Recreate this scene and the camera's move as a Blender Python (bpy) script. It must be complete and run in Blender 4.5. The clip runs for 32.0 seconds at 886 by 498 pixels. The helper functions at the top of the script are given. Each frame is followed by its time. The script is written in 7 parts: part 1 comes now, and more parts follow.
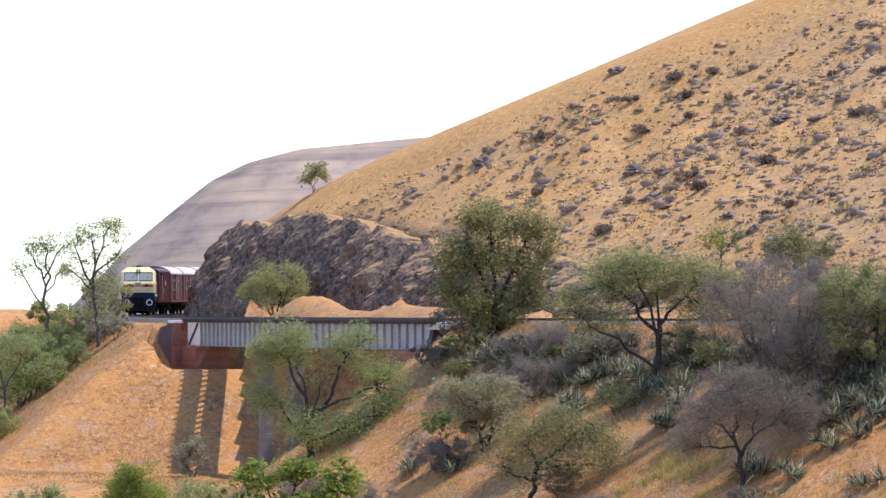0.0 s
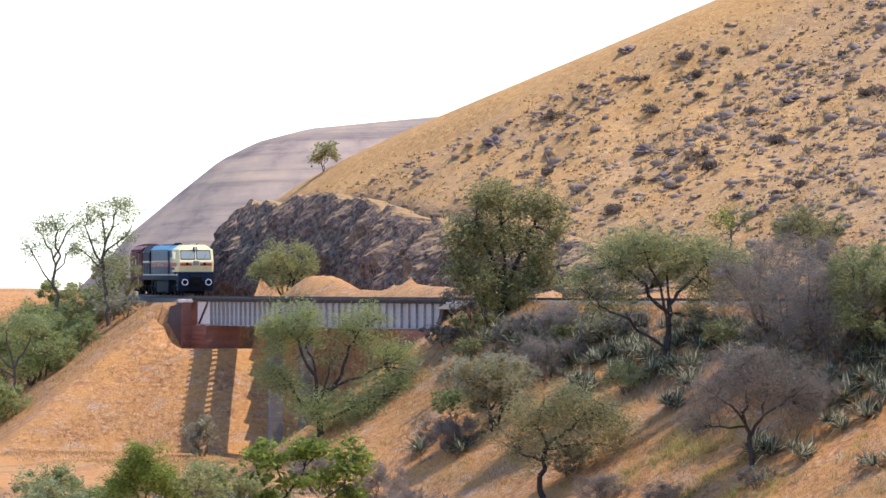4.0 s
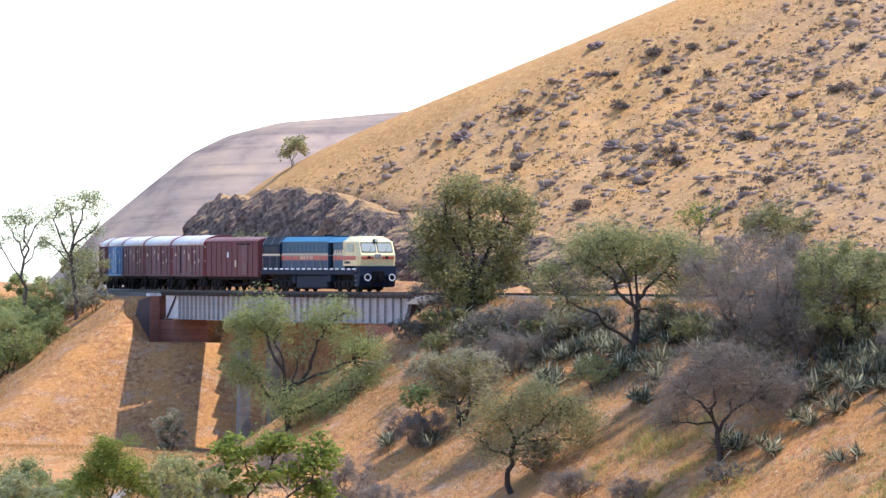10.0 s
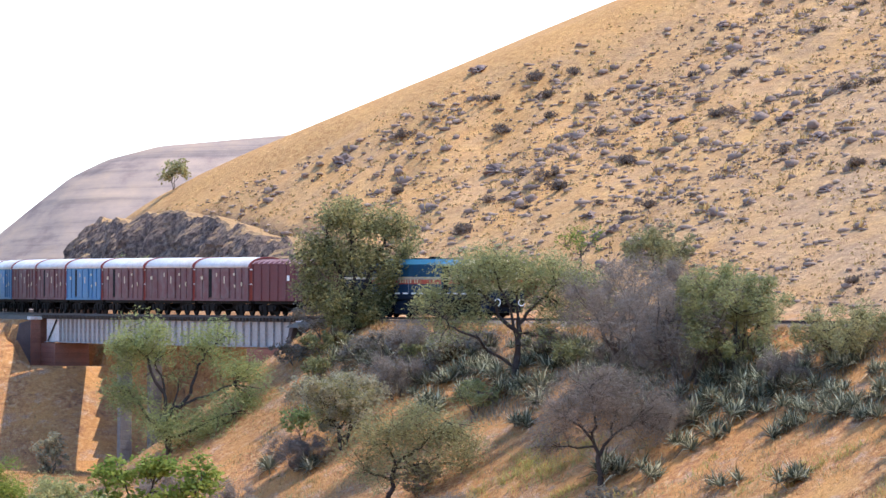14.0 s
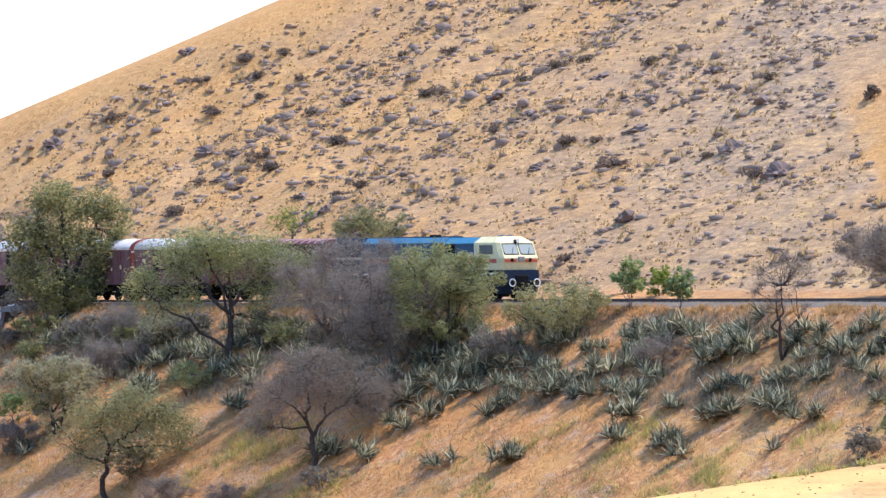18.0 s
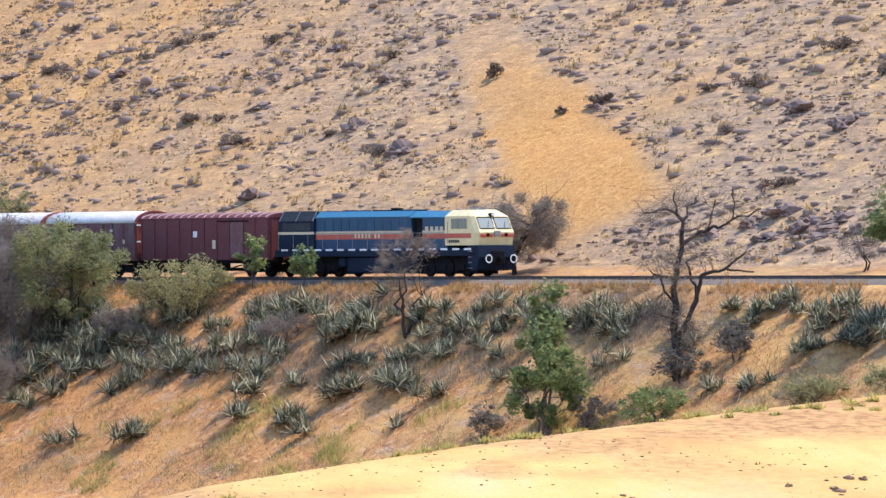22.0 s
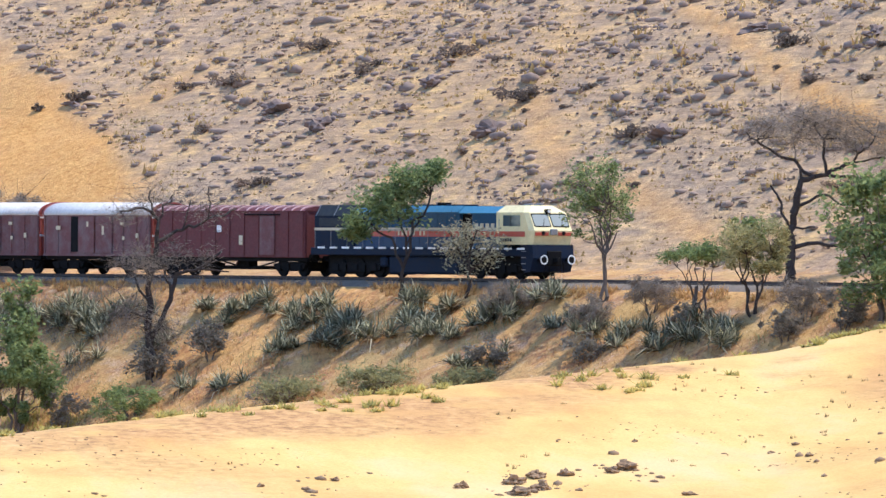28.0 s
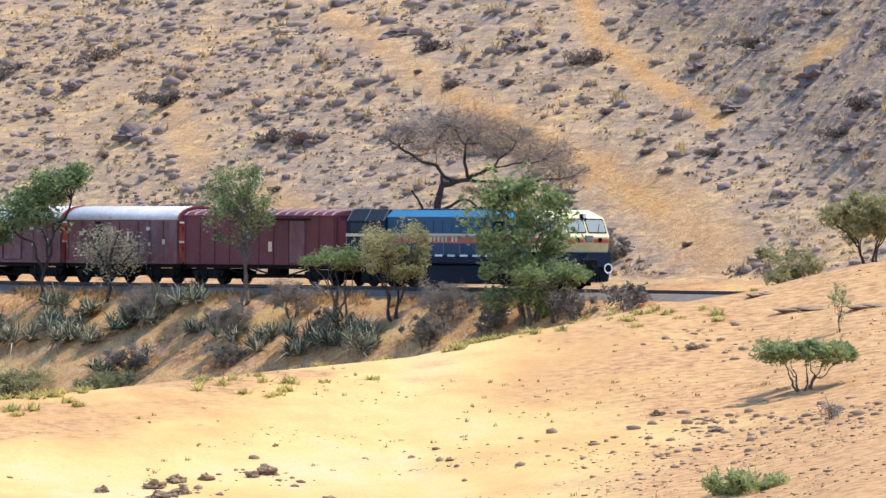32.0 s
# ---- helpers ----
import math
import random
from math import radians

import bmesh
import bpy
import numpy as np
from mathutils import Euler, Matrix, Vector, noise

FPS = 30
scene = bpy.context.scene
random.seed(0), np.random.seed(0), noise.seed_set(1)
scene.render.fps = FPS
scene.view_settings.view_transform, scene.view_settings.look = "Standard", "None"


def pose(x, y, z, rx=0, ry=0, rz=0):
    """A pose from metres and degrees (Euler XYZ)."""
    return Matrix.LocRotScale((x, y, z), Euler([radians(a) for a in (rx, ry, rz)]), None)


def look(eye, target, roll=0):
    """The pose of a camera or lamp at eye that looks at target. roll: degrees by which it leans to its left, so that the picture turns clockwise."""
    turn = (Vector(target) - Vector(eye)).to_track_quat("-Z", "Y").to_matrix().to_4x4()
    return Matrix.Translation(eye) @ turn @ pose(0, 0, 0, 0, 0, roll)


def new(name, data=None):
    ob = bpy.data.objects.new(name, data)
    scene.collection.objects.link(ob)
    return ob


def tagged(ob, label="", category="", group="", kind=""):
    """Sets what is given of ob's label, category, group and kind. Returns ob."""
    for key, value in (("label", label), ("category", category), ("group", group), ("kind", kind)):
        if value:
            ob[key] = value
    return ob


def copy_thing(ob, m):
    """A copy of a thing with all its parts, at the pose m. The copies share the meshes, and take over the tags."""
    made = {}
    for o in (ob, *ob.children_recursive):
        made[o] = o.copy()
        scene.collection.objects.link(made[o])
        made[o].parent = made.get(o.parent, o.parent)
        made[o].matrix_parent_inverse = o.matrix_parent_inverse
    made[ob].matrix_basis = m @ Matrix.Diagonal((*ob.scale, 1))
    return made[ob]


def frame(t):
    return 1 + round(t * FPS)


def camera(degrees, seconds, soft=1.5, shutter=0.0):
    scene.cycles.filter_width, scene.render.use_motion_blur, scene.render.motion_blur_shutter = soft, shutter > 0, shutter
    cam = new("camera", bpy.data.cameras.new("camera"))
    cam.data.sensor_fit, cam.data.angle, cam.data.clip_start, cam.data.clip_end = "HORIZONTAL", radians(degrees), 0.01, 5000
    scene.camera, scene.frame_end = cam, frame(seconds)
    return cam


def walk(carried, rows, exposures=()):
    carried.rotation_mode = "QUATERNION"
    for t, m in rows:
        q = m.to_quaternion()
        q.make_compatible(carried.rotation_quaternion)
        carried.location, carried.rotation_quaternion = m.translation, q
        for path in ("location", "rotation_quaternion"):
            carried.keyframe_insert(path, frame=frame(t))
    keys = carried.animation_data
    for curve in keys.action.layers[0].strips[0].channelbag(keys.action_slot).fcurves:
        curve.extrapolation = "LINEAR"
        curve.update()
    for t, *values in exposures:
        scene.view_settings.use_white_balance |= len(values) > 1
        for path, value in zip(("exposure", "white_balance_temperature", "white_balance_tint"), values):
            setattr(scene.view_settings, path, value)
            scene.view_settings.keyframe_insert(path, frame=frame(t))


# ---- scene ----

# ---------------------------------------------------------------- camera
# A long lens on a fixed stand that pans to the right with the train.
EYE = (0.0, 0.0, 1.8)
cam = camera(6.4104, 32.0, soft=1.5)


def aim(pan, lift, lean):
    return Matrix.Translation(EYE) @ pose(0, 0, 0, 90 + lift, 0, -pan) @ pose(0, 0, 0, 0, 0, lean)


# seconds, pan to the right, lift over the horizon, lean (degrees)
PAN = [
    (0, -0.0002, 0.3232, -0.16), (0.5, -0.0831, 0.2069, 0.02), (1, -0.1343, 0.2116, 0.15), (1.5, -0.1046, 0.1792, 0.07),
    (2, -0.1064, 0.1468, 0.04), (2.5, -0.0980, 0.1756, -0.02), (3, -0.0597, 0.1657, -0.25), (3.5, -0.0771, 0.1643, -0.19),
    (5.5, 0.0065, 0.2370, 0.08), (6, -0.0259, 0.1818, -0.02), (6.5, -0.1016, 0.1772, 0.06), (7, -0.0947, 0.1022, 0.05),
    (7.5, -0.0635, -0.0360, -0.07), (8, -0.0320, -0.1301, -0.12), (8.5, 0.0093, -0.0748, -0.34), (9, 0.0713, 0.0147, -0.25),
    (9.5, 0.0971, 0.0497, -0.18), (10, 0.1552, 0.1384, 0.12), (10.5, 0.2146, 0.1571, -0.01), (11, 0.3415, 0.1780, 0.06),
    (11.5, 0.5173, 0.2047, 0.20), (12, 0.4358, 0.3099, 0.16), (12.5, 0.4421, 0.3602, 0.08), (13, 0.5270, 0.3018, 0.15),
    (13.5, 0.8227, 0.1958, 0.05), (14, 1.0153, 0.3135, 0.22), (14.5, 1.2703, 0.3201, 0.12), (16.5, 2.2695, 0.3138, -0.32),
    (17, 2.4867, 0.1987, -0.40), (17.5, 2.8018, 0.1436, -0.17), (18, 3.1023, 0.1710, -0.41), (18.5, 3.3648, 0.2132, -0.55),
    (19, 3.6670, 0.2151, -0.42), (19.5, 3.9385, 0.0873, -0.36), (20, 4.1520, 0.0418, -0.41), (20.5, 4.5694, 0.0066, -0.34),
    (21, 5.0692, -0.0125, -0.40), (21.5, 5.4778, -0.0396, -0.55), (22, 5.8299, -0.0083, -0.41), (22.5, 6.1066, 0.0244, -0.18),
    (23, 6.2741, 0.0452, -0.06), (23.5, 6.7996, 0.0258, -0.10), (24, 7.0938, 0.0584, -0.05), (24.5, 7.3175, 0.0560, -0.09),
    (26.5, 8.4275, -0.0352, 0.22), (27, 8.7643, -0.0195, 0.32), (27.5, 9.1521, 0.1342, 0.31), (28, 9.6306, -0.0162, 0.36),
    (28.5, 10.1912, -0.0130, 0.29), (29, 10.5477, -0.0293, 0.37), (29.5, 10.8587, -0.0143, 0.53), (30, 11.1072, -0.0458, 0.61),
    (30.5, 11.3683, -0.0823, 0.69), (31, 11.6863, -0.0624, 0.49), (31.5, 11.9879, 0.0638, 0.59), (32, 12.2298, 0.0355, 0.49),
]
walk(cam, [(t, aim(a, b, c)) for t, a, b, c in PAN], exposures=[(0, 1.16, 5650, 10), (6, 1.16, 5650, 10), (10, 1.34, 5500, 10), (18, 1.38, 5450, 9), (24, 1.30, 5750, 11), (28, 1.30, 5550, 8), (32, 1.30, 5550, 8)])

# ---------------------------------------------------------------- light
SUN_HIGH, SUN_FROM = 63.0, 86.0   # degrees above the horizon; bearing clockwise from +y
world = bpy.data.worlds.new("sky")
scene.world = world
world.use_nodes = True
wn = world.node_tree.nodes
sky = wn.new("ShaderNodeTexSky")
sky.sky_type, sky.sun_disc = "NISHITA", False
sky.sun_elevation, sky.sun_rotation = radians(SUN_HIGH), radians(SUN_FROM)
sky.air_density, sky.dust_density, sky.ozone_density, sky.altitude = 1.0, 0.5, 2.5, 500
wn["Background"].inputs["Strength"].default_value = 0.15
world.node_tree.links.new(sky.outputs[0], wn["Background"].inputs[0])
lamp = bpy.data.lights.new("sun", "SUN")
lamp.energy, lamp.angle, lamp.color = 2.45, radians(0.53), (1.0, 0.87, 0.68)
sun = new("sun", lamp)
_d = Vector((math.sin(radians(SUN_FROM)) * math.cos(radians(SUN_HIGH)), math.cos(radians(SUN_FROM)) * math.cos(radians(SUN_HIGH)), math.sin(radians(SUN_HIGH))))
sun.matrix_world = look(_d * 900, (0, 0, 0))

# ---------------------------------------------------------------- materials
def material(name, rough=0.8, metal=0.0, spec=0.3):
    m = bpy.data.materials.new(name)
    m.use_nodes = True
    b = m.node_tree.nodes["Principled BSDF"]
    b.inputs["Roughness"].default_value, b.inputs["Metallic"].default_value = rough, metal
    b.inputs["Specular IOR Level"].default_value = spec
    return m, m.node_tree.nodes, m.node_tree.links, b


def tex_noise(nodes, links, scale, detail=5.0, rough=0.6, coord=None, kind="ShaderNodeTexNoise"):
    t = nodes.new(kind)
    t.inputs["Scale"].default_value = scale
    if kind == "ShaderNodeTexNoise":
        t.inputs["Detail"].default_value, t.inputs["Roughness"].default_value = detail, rough
    if coord is None:
        c = nodes.new("ShaderNodeTexCoord")
        coord = c.outputs["Object"]
    links.new(coord, t.inputs["Vector"])
    return t


def ramp(nodes, links, fac, stops):
    r = nodes.new("ShaderNodeValToRGB")
    e = r.color_ramp.elements
    while len(e) < len(stops):
        e.new(0.5)
    for k, (p, c) in zip(e, stops):
        k.position, k.color = p, (*c, 1) if len(c) == 3 else c
    links.new(fac, r.inputs[0])
    return r


def mix(nodes, links, fac, a, b, kind="MIX"):
    m = nodes.new("ShaderNodeMix")
    m.data_type, m.blend_type = "RGBA", kind
    for sock, v in ((m.inputs[0], fac), (m.inputs[6], a), (m.inputs[7], b)):
        if isinstance(v, (int, float)):
            sock.default_value = v
        elif isinstance(v, tuple):
            sock.default_value = (*v, 1)
        else:
            links.new(v, sock)
    return m.outputs[2]


def bump(nodes, links, b, height, strength, distance):
    n = nodes.new("ShaderNodeBump")
    n.inputs["Strength"].default_value, n.inputs["Distance"].default_value = strength, distance
    links.new(height, n.inputs["Height"])
    links.new(n.outputs[0], b.inputs["Normal"])


def coat(name, colour, worn, rough=0.6, metal=0.0, scale=3.0, dirt=0.5, spec=0.4):
    """Paint, metal or masonry with stains at two scales and a little unevenness from piece to piece."""
    m, nodes, links, b = material(name, rough, metal, spec)
    big = tex_noise(nodes, links, scale, 4)
    small = tex_noise(nodes, links, scale * 9, 4)
    r = ramp(nodes, links, big.outputs[0], [(0.42, (0, 0, 0)), (0.70, (dirt, dirt, dirt))])
    c = mix(nodes, links, r.outputs[0], colour, worn)
    f = ramp(nodes, links, small.outputs[0], [(0.3, (0.82, 0.82, 0.82)), (0.7, (1.12, 1.12, 1.12))])
    c = mix(nodes, links, 1.0, c, f.outputs[0], "MULTIPLY")
    info = nodes.new("ShaderNodeObjectInfo")
    v = ramp(nodes, links, info.outputs["Random"], [(0.0, (0.9, 0.9, 0.9)), (1.0, (1.08, 1.08, 1.08))])
    c = mix(nodes, links, 1.0, c, v.outputs[0], "MULTIPLY")
    links.new(c, b.inputs["Base Color"])
    bump(nodes, links, b, small.outputs[0], 0.25, 0.02)
    return m


def leafage(name, light, dark, scale=0.6):
    """Leaves: a tint that shifts over the crown and from leaf to leaf, a little light through them."""
    m, nodes, links, b = material(name, 0.75, 0, 0.15)
    geo = nodes.new("ShaderNodeNewGeometry")
    n = tex_noise(nodes, links, scale, 3)
    r = ramp(nodes, links, geo.outputs["Random Per Island"], [(0.0, dark), (1.0, light)])
    s = ramp(nodes, links, n.outputs[0], [(0.3, (0.75, 0.8, 0.8)), (0.7, (1.2, 1.12, 1.0))])
    c = mix(nodes, links, 1.0, r.outputs[0], s.outputs[0], "MULTIPLY")
    info = nodes.new("ShaderNodeObjectInfo")
    v = ramp(nodes, links, info.outputs["Random"], [(0.0, (0.88, 0.9, 0.9)), (1.0, (1.12, 1.08, 1.0))])
    c = mix(nodes, links, 1.0, c, v.outputs[0], "MULTIPLY")
    links.new(c, b.inputs["Base Color"])
    t = nodes.new("ShaderNodeBsdfTranslucent")
    links.new(c, t.inputs["Color"])
    mx = nodes.new("ShaderNodeMixShader")
    mx.inputs[0].default_value = 0.48
    links.new(b.outputs[0], mx.inputs[1])
    links.new(t.outputs[0], mx.inputs[2])
    links.new(mx.outputs[0], nodes["Material Output"].inputs[0])
    return m


def ground_material():
    m, nodes, links, b = material("dry_ground", 0.95, 0, 0.05)
    c = nodes.new("ShaderNodeTexCoord")
    co = c.outputs["Object"]
    big = tex_noise(nodes, links, 0.045, 5, 0.6, co)
    mid = tex_noise(nodes, links, 0.33, 6, 0.65, co)
    fine = tex_noise(nodes, links, 2.2, 6, 0.7, co)
    tiny = tex_noise(nodes, links, 9.0, 4, 0.7, co)

    def soil(key):
        a = nodes.new("ShaderNodeAttribute")
        a.attribute_name = key
        return a.outputs["Fac"]
    # dry grass over stony earth on the hill
    grass = ramp(nodes, links, mid.outputs[0], [(0.34, (0.39, 0.245, 0.14)), (0.52, (0.54, 0.345, 0.165)), (0.68, (0.66, 0.44, 0.19))])
    stony = ramp(nodes, links, fine.outputs[0], [(0.36, (0.28, 0.205, 0.152)), (0.50, (0.465, 0.333, 0.222)), (0.66, (0.60, 0.438, 0.272))])
    f = ramp(nodes, links, big.outputs[0], [(0.38, (0.75, 0.75, 0.75)), (0.62, (0.25, 0.25, 0.25))])
    hill = mix(nodes, links, f.outputs[0], grass.outputs[0], stony.outputs[0])
    warm = ramp(nodes, links, mid.outputs[0], [(0.35, (0.98, 0.97, 1.0)), (0.65, (1.1, 1.03, 0.9))])
    hill = mix(nodes, links, 1.0, hill, warm.outputs[0], "MULTIPLY")
    # low dark tufts and half-buried stones that lie along the contours
    mp = nodes.new("ShaderNodeMapping")
    mp.inputs["Scale"].default_value = (0.62, 0.62, 2.1)
    links.new(co, mp.inputs["Vector"])
    lie = tex_noise(nodes, links, 1.0, 4, 0.62, mp.outputs[0])
    spots = ramp(nodes, links, lie.outputs[0], [(0.42, (0, 0, 0)), (0.53, (0.5, 0.5, 0.5)), (0.70, (0.85, 0.85, 0.85))])
    patch = ramp(nodes, links, big.outputs[0], [(0.36, (1, 1, 1)), (0.62, (0.68, 0.68, 0.68))])
    hill = mix(nodes, links, mix(nodes, links, 1.0, spots.outputs[0], patch.outputs[0], "MULTIPLY"), hill, (0.275, 0.20, 0.148))
    cm = nodes.new("ShaderNodeMapping")
    cm.inputs["Scale"].default_value = (0.45, 0.45, 5.0)
    links.new(co, cm.inputs["Vector"])
    trod = tex_noise(nodes, links, 1.0, 5, 0.7, cm.outputs[0])
    tread = ramp(nodes, links, trod.outputs[0], [(0.36, (0.70, 0.69, 0.70)), (0.5, (0.98, 0.97, 0.96)), (0.64, (1.16, 1.13, 1.06))])
    hill = mix(nodes, links, 1.0, hill, tread.outputs[0], "MULTIPLY")
    scree_f = ramp(nodes, links, fine.outputs[0], [(0.42, (1, 1, 1)), (0.62, (0.1, 0.1, 0.1))])
    hill = mix(nodes, links, mix(nodes, links, 1.0, scree_f.outputs[0], soil("scree"), "MULTIPLY"), hill, (0.15, 0.115, 0.105))
    gold = ramp(nodes, links, fine.outputs[0], [(0.3, (0.42, 0.195, 0.064)), (0.5, (0.545, 0.28, 0.092)), (0.7, (0.67, 0.385, 0.135))])
    hill = mix(nodes, links, soil("gold"), hill, gold.outputs[0])
    # red earth with straw on the banks
    red = ramp(nodes, links, fine.outputs[0], [(0.34, (0.14, 0.078, 0.056)), (0.46, (0.39, 0.175, 0.075)), (0.57, (0.52, 0.27, 0.108)), (0.70, (0.63, 0.45, 0.28))])
    straw = ramp(nodes, links, mid.outputs[0], [(0.38, (0.05, 0.05, 0.05)), (0.62, (0.85, 0.85, 0.85))])
    red2 = mix(nodes, links, straw.outputs[0], red.outputs[0], mix(nodes, links, soil("straw"), (0.55, 0.265, 0.085), (0.60, 0.375, 0.14)))
    worn = ramp(nodes, links, big.outputs[0], [(0.40, (0.80, 0.84, 0.92)), (0.58, (1.06, 1.03, 1.0))])
    red2 = mix(nodes, links, 1.0, red2, worn.outputs[0], "MULTIPLY")
    # stony patches and trodden litter on the banks
    pm = nodes.new("ShaderNodeMapping")
    pm.inputs["Location"].default_value = (31.0, 17.0, 5.0)
    pm.inputs["Scale"].default_value = (0.5, 0.5, 0.9)
    links.new(co, pm.inputs["Vector"])
    litter = tex_noise(nodes, links, 1.0, 6, 0.68, pm.outputs[0])
    stony_f = ramp(nodes, links, litter.outputs[0], [(0.53, (0, 0, 0)), (0.66, (0.6, 0.6, 0.6))])
    pebbly = ramp(nodes, links, tiny.outputs[0], [(0.35, (0.20, 0.13, 0.10)), (0.5, (0.42, 0.28, 0.195)), (0.66, (0.62, 0.46, 0.34))])
    red2 = mix(nodes, links, stony_f.outputs[0], red2, pebbly.outputs[0])
    hill = mix(nodes, links, soil("earth"), hill, red2)
    # pale sand of the rise
    sand = ramp(nodes, links, mid.outputs[0], [(0.30, (0.47, 0.26, 0.09)), (0.46, (0.57, 0.355, 0.12)), (0.62, (0.60, 0.395, 0.15)), (0.75, (0.62, 0.43, 0.205))])
    dm = nodes.new("ShaderNodeMapping")
    dm.inputs["Scale"].default_value = (0.16, 0.05, 0.16)
    links.new(co, dm.inputs["Vector"])
    lay = tex_noise(nodes, links, 1.0, 6, 0.62, dm.outputs[0])
    drift = ramp(nodes, links, lay.outputs[0], [(0.36, (0.45, 0.23, 0.09)), (0.46, (0.56, 0.335, 0.115)), (0.56, (0.61, 0.41, 0.15)), (0.68, (0.63, 0.44, 0.23))])
    sand_tint = mix(nodes, links, 0.7, sand.outputs[0], drift.outputs[0])
    grit = ramp(nodes, links, tiny.outputs[0], [(0.3, (0.9, 0.89, 0.88)), (0.55, (1.02, 1.02, 1.02))])
    sand2 = mix(nodes, links, 1.0, sand_tint, grit.outputs[0], "MULTIPLY")
    dirt = ramp(nodes, links, fine.outputs[0], [(0.34, (0.22, 0.115, 0.058)), (0.5, (0.44, 0.24, 0.10)), (0.66, (0.56, 0.34, 0.15))])
    sand2 = mix(nodes, links, soil("dirt"), sand2, dirt.outputs[0])
    hill = mix(nodes, links, soil("sand"), hill, sand2)
    # dark rock
    rock = ramp(nodes, links, fine.outputs[0], [(0.3, (0.07, 0.048, 0.038)), (0.55, (0.19, 0.125, 0.085)), (0.75, (0.40, 0.25, 0.14))])
    hill = mix(nodes, links, soil("rock"), hill, rock.outputs[0])
    g2 = ramp(nodes, links, tiny.outputs[0], [(0.3, (0.72, 0.72, 0.72)), (0.65, (1.15, 1.15, 1.15))])
    soft = nodes.new("ShaderNodeMapRange")
    soft.inputs["To Min"].default_value, soft.inputs["To Max"].default_value = 1.0, 0.2
    links.new(soil("sand"), soft.inputs["Value"])
    hill = mix(nodes, links, soft.outputs[0], hill, g2.outputs[0], "MULTIPLY")
    # far hill: grey scree
    fm = nodes.new("ShaderNodeMapping")
    fm.inputs["Scale"].default_value = (0.11, 0.013, 0.16)
    links.new(co, fm.inputs["Vector"])
    scree = tex_noise(nodes, links, 1.0, 5, 0.65, fm.outputs[0])
    grey = ramp(nodes, links, scree.outputs[0], [(0.33, (0.225, 0.16, 0.135)), (0.5, (0.335, 0.245, 0.19)), (0.68, (0.42, 0.295, 0.205))])
    sm = nodes.new("ShaderNodeMapping")
    sm.inputs["Scale"].default_value = (0.012, 0.004, 0.42)
    links.new(co, sm.inputs["Vector"])
    strata = tex_noise(nodes, links, 1.0, 5, 0.7, sm.outputs[0])
    bed = ramp(nodes, links, strata.outputs[0], [(0.38, (0.72, 0.72, 0.74)), (0.5, (0.98, 0.97, 0.96)), (0.66, (1.16, 1.12, 1.06))])
    far_hill = mix(nodes, links, 1.0, grey.outputs[0], bed.outputs[0], "MULTIPLY")
    hill = mix(nodes, links, soil("far"), hill, far_hill)
    links.new(hill, b.inputs["Base Color"])
    bump(nodes, links, b, fine.outputs[0], 0.6, 0.35)
    calm = nodes.new("ShaderNodeMapRange")
    calm.inputs["To Min"].default_value, calm.inputs["To Max"].default_value = 0.6, 0.02
    links.new(soil("sand"), calm.inputs["Value"])
    links.new(calm.outputs[0], [n for n in nodes if n.bl_idname == "ShaderNodeBump"][0].inputs["Strength"])
    return m


GROUND = ground_material()
BLUE = coat("blue_engine_paint", (0.013, 0.062, 0.122), (0.018, 0.048, 0.08), 0.5, dirt=0.6, spec=0.25)
SKYBLUE = coat("light_blue_roof_paint", (0.05, 0.185, 0.29), (0.10, 0.23, 0.32), 0.4)
NAVY = coat("navy_engine_paint", (0.009, 0.017, 0.038), (0.02, 0.021, 0.027), 0.65, spec=0.12)
CREAM = coat("cream_engine_paint", (0.75, 0.62, 0.31), (0.5, 0.39, 0.2), 0.5, dirt=0.4)
ORANGE = coat("orange_band_paint", (0.45, 0.07, 0.034), (0.30, 0.09, 0.06), 0.5, dirt=0.8)
BLACK = coat("sooty_steel", (0.007, 0.007, 0.008), (0.02, 0.016, 0.014), 0.8, spec=0.1)
MAROON = coat("maroon_wagon_paint", (0.155, 0.066, 0.064), (0.19, 0.135, 0.13), 0.7, scale=1.2, dirt=0.8, spec=0.2)
REDBROWN = coat("red_oxide_wagon_paint", (0.135, 0.038, 0.038), (0.12, 0.055, 0.056), 0.65, scale=1.0, spec=0.2)
WAGONBLUE = coat("faded_blue_wagon_paint", (0.05, 0.17, 0.34), (0.1, 0.16, 0.24), 0.6, scale=1.2)
ROOFWHITE = coat("whitewashed_steel_roof", (0.66, 0.60, 0.545), (0.42, 0.36, 0.325), 0.6, scale=0.8)
WHITE = coat("white_paint", (0.8, 0.8, 0.78), (0.6, 0.58, 0.55), 0.6)

# ---------------------------------------------------------------- the line of the track
# Heading in degrees from -y towards +x, at metres run from where the engine stands at the start.
HEAD_AT = [-260, -160, -100, -60, 0, 30, 60, 90, 120, 160, 210, 260, 330, 520]
HEADING = [-70, -40, -16.5, -7, 3.31, 10.64, 16.21, 21.8, 28.2, 29.94, 31.69, 27.12, 17.09, 5.0]
RUN = np.arange(-260.0, 520.0, 1.0)
_psi = np.radians(np.interp(RUN, HEAD_AT, HEADING))
_psi = np.convolve(np.pad(_psi, 7, "edge"), np.ones(15) / 15, "valid")
_x, _y = np.cumsum(np.sin(_psi)), -np.cumsum(np.cos(_psi))
TX, TY = -26.4 + _x - _x[260], 687.82 + _y - _y[260]


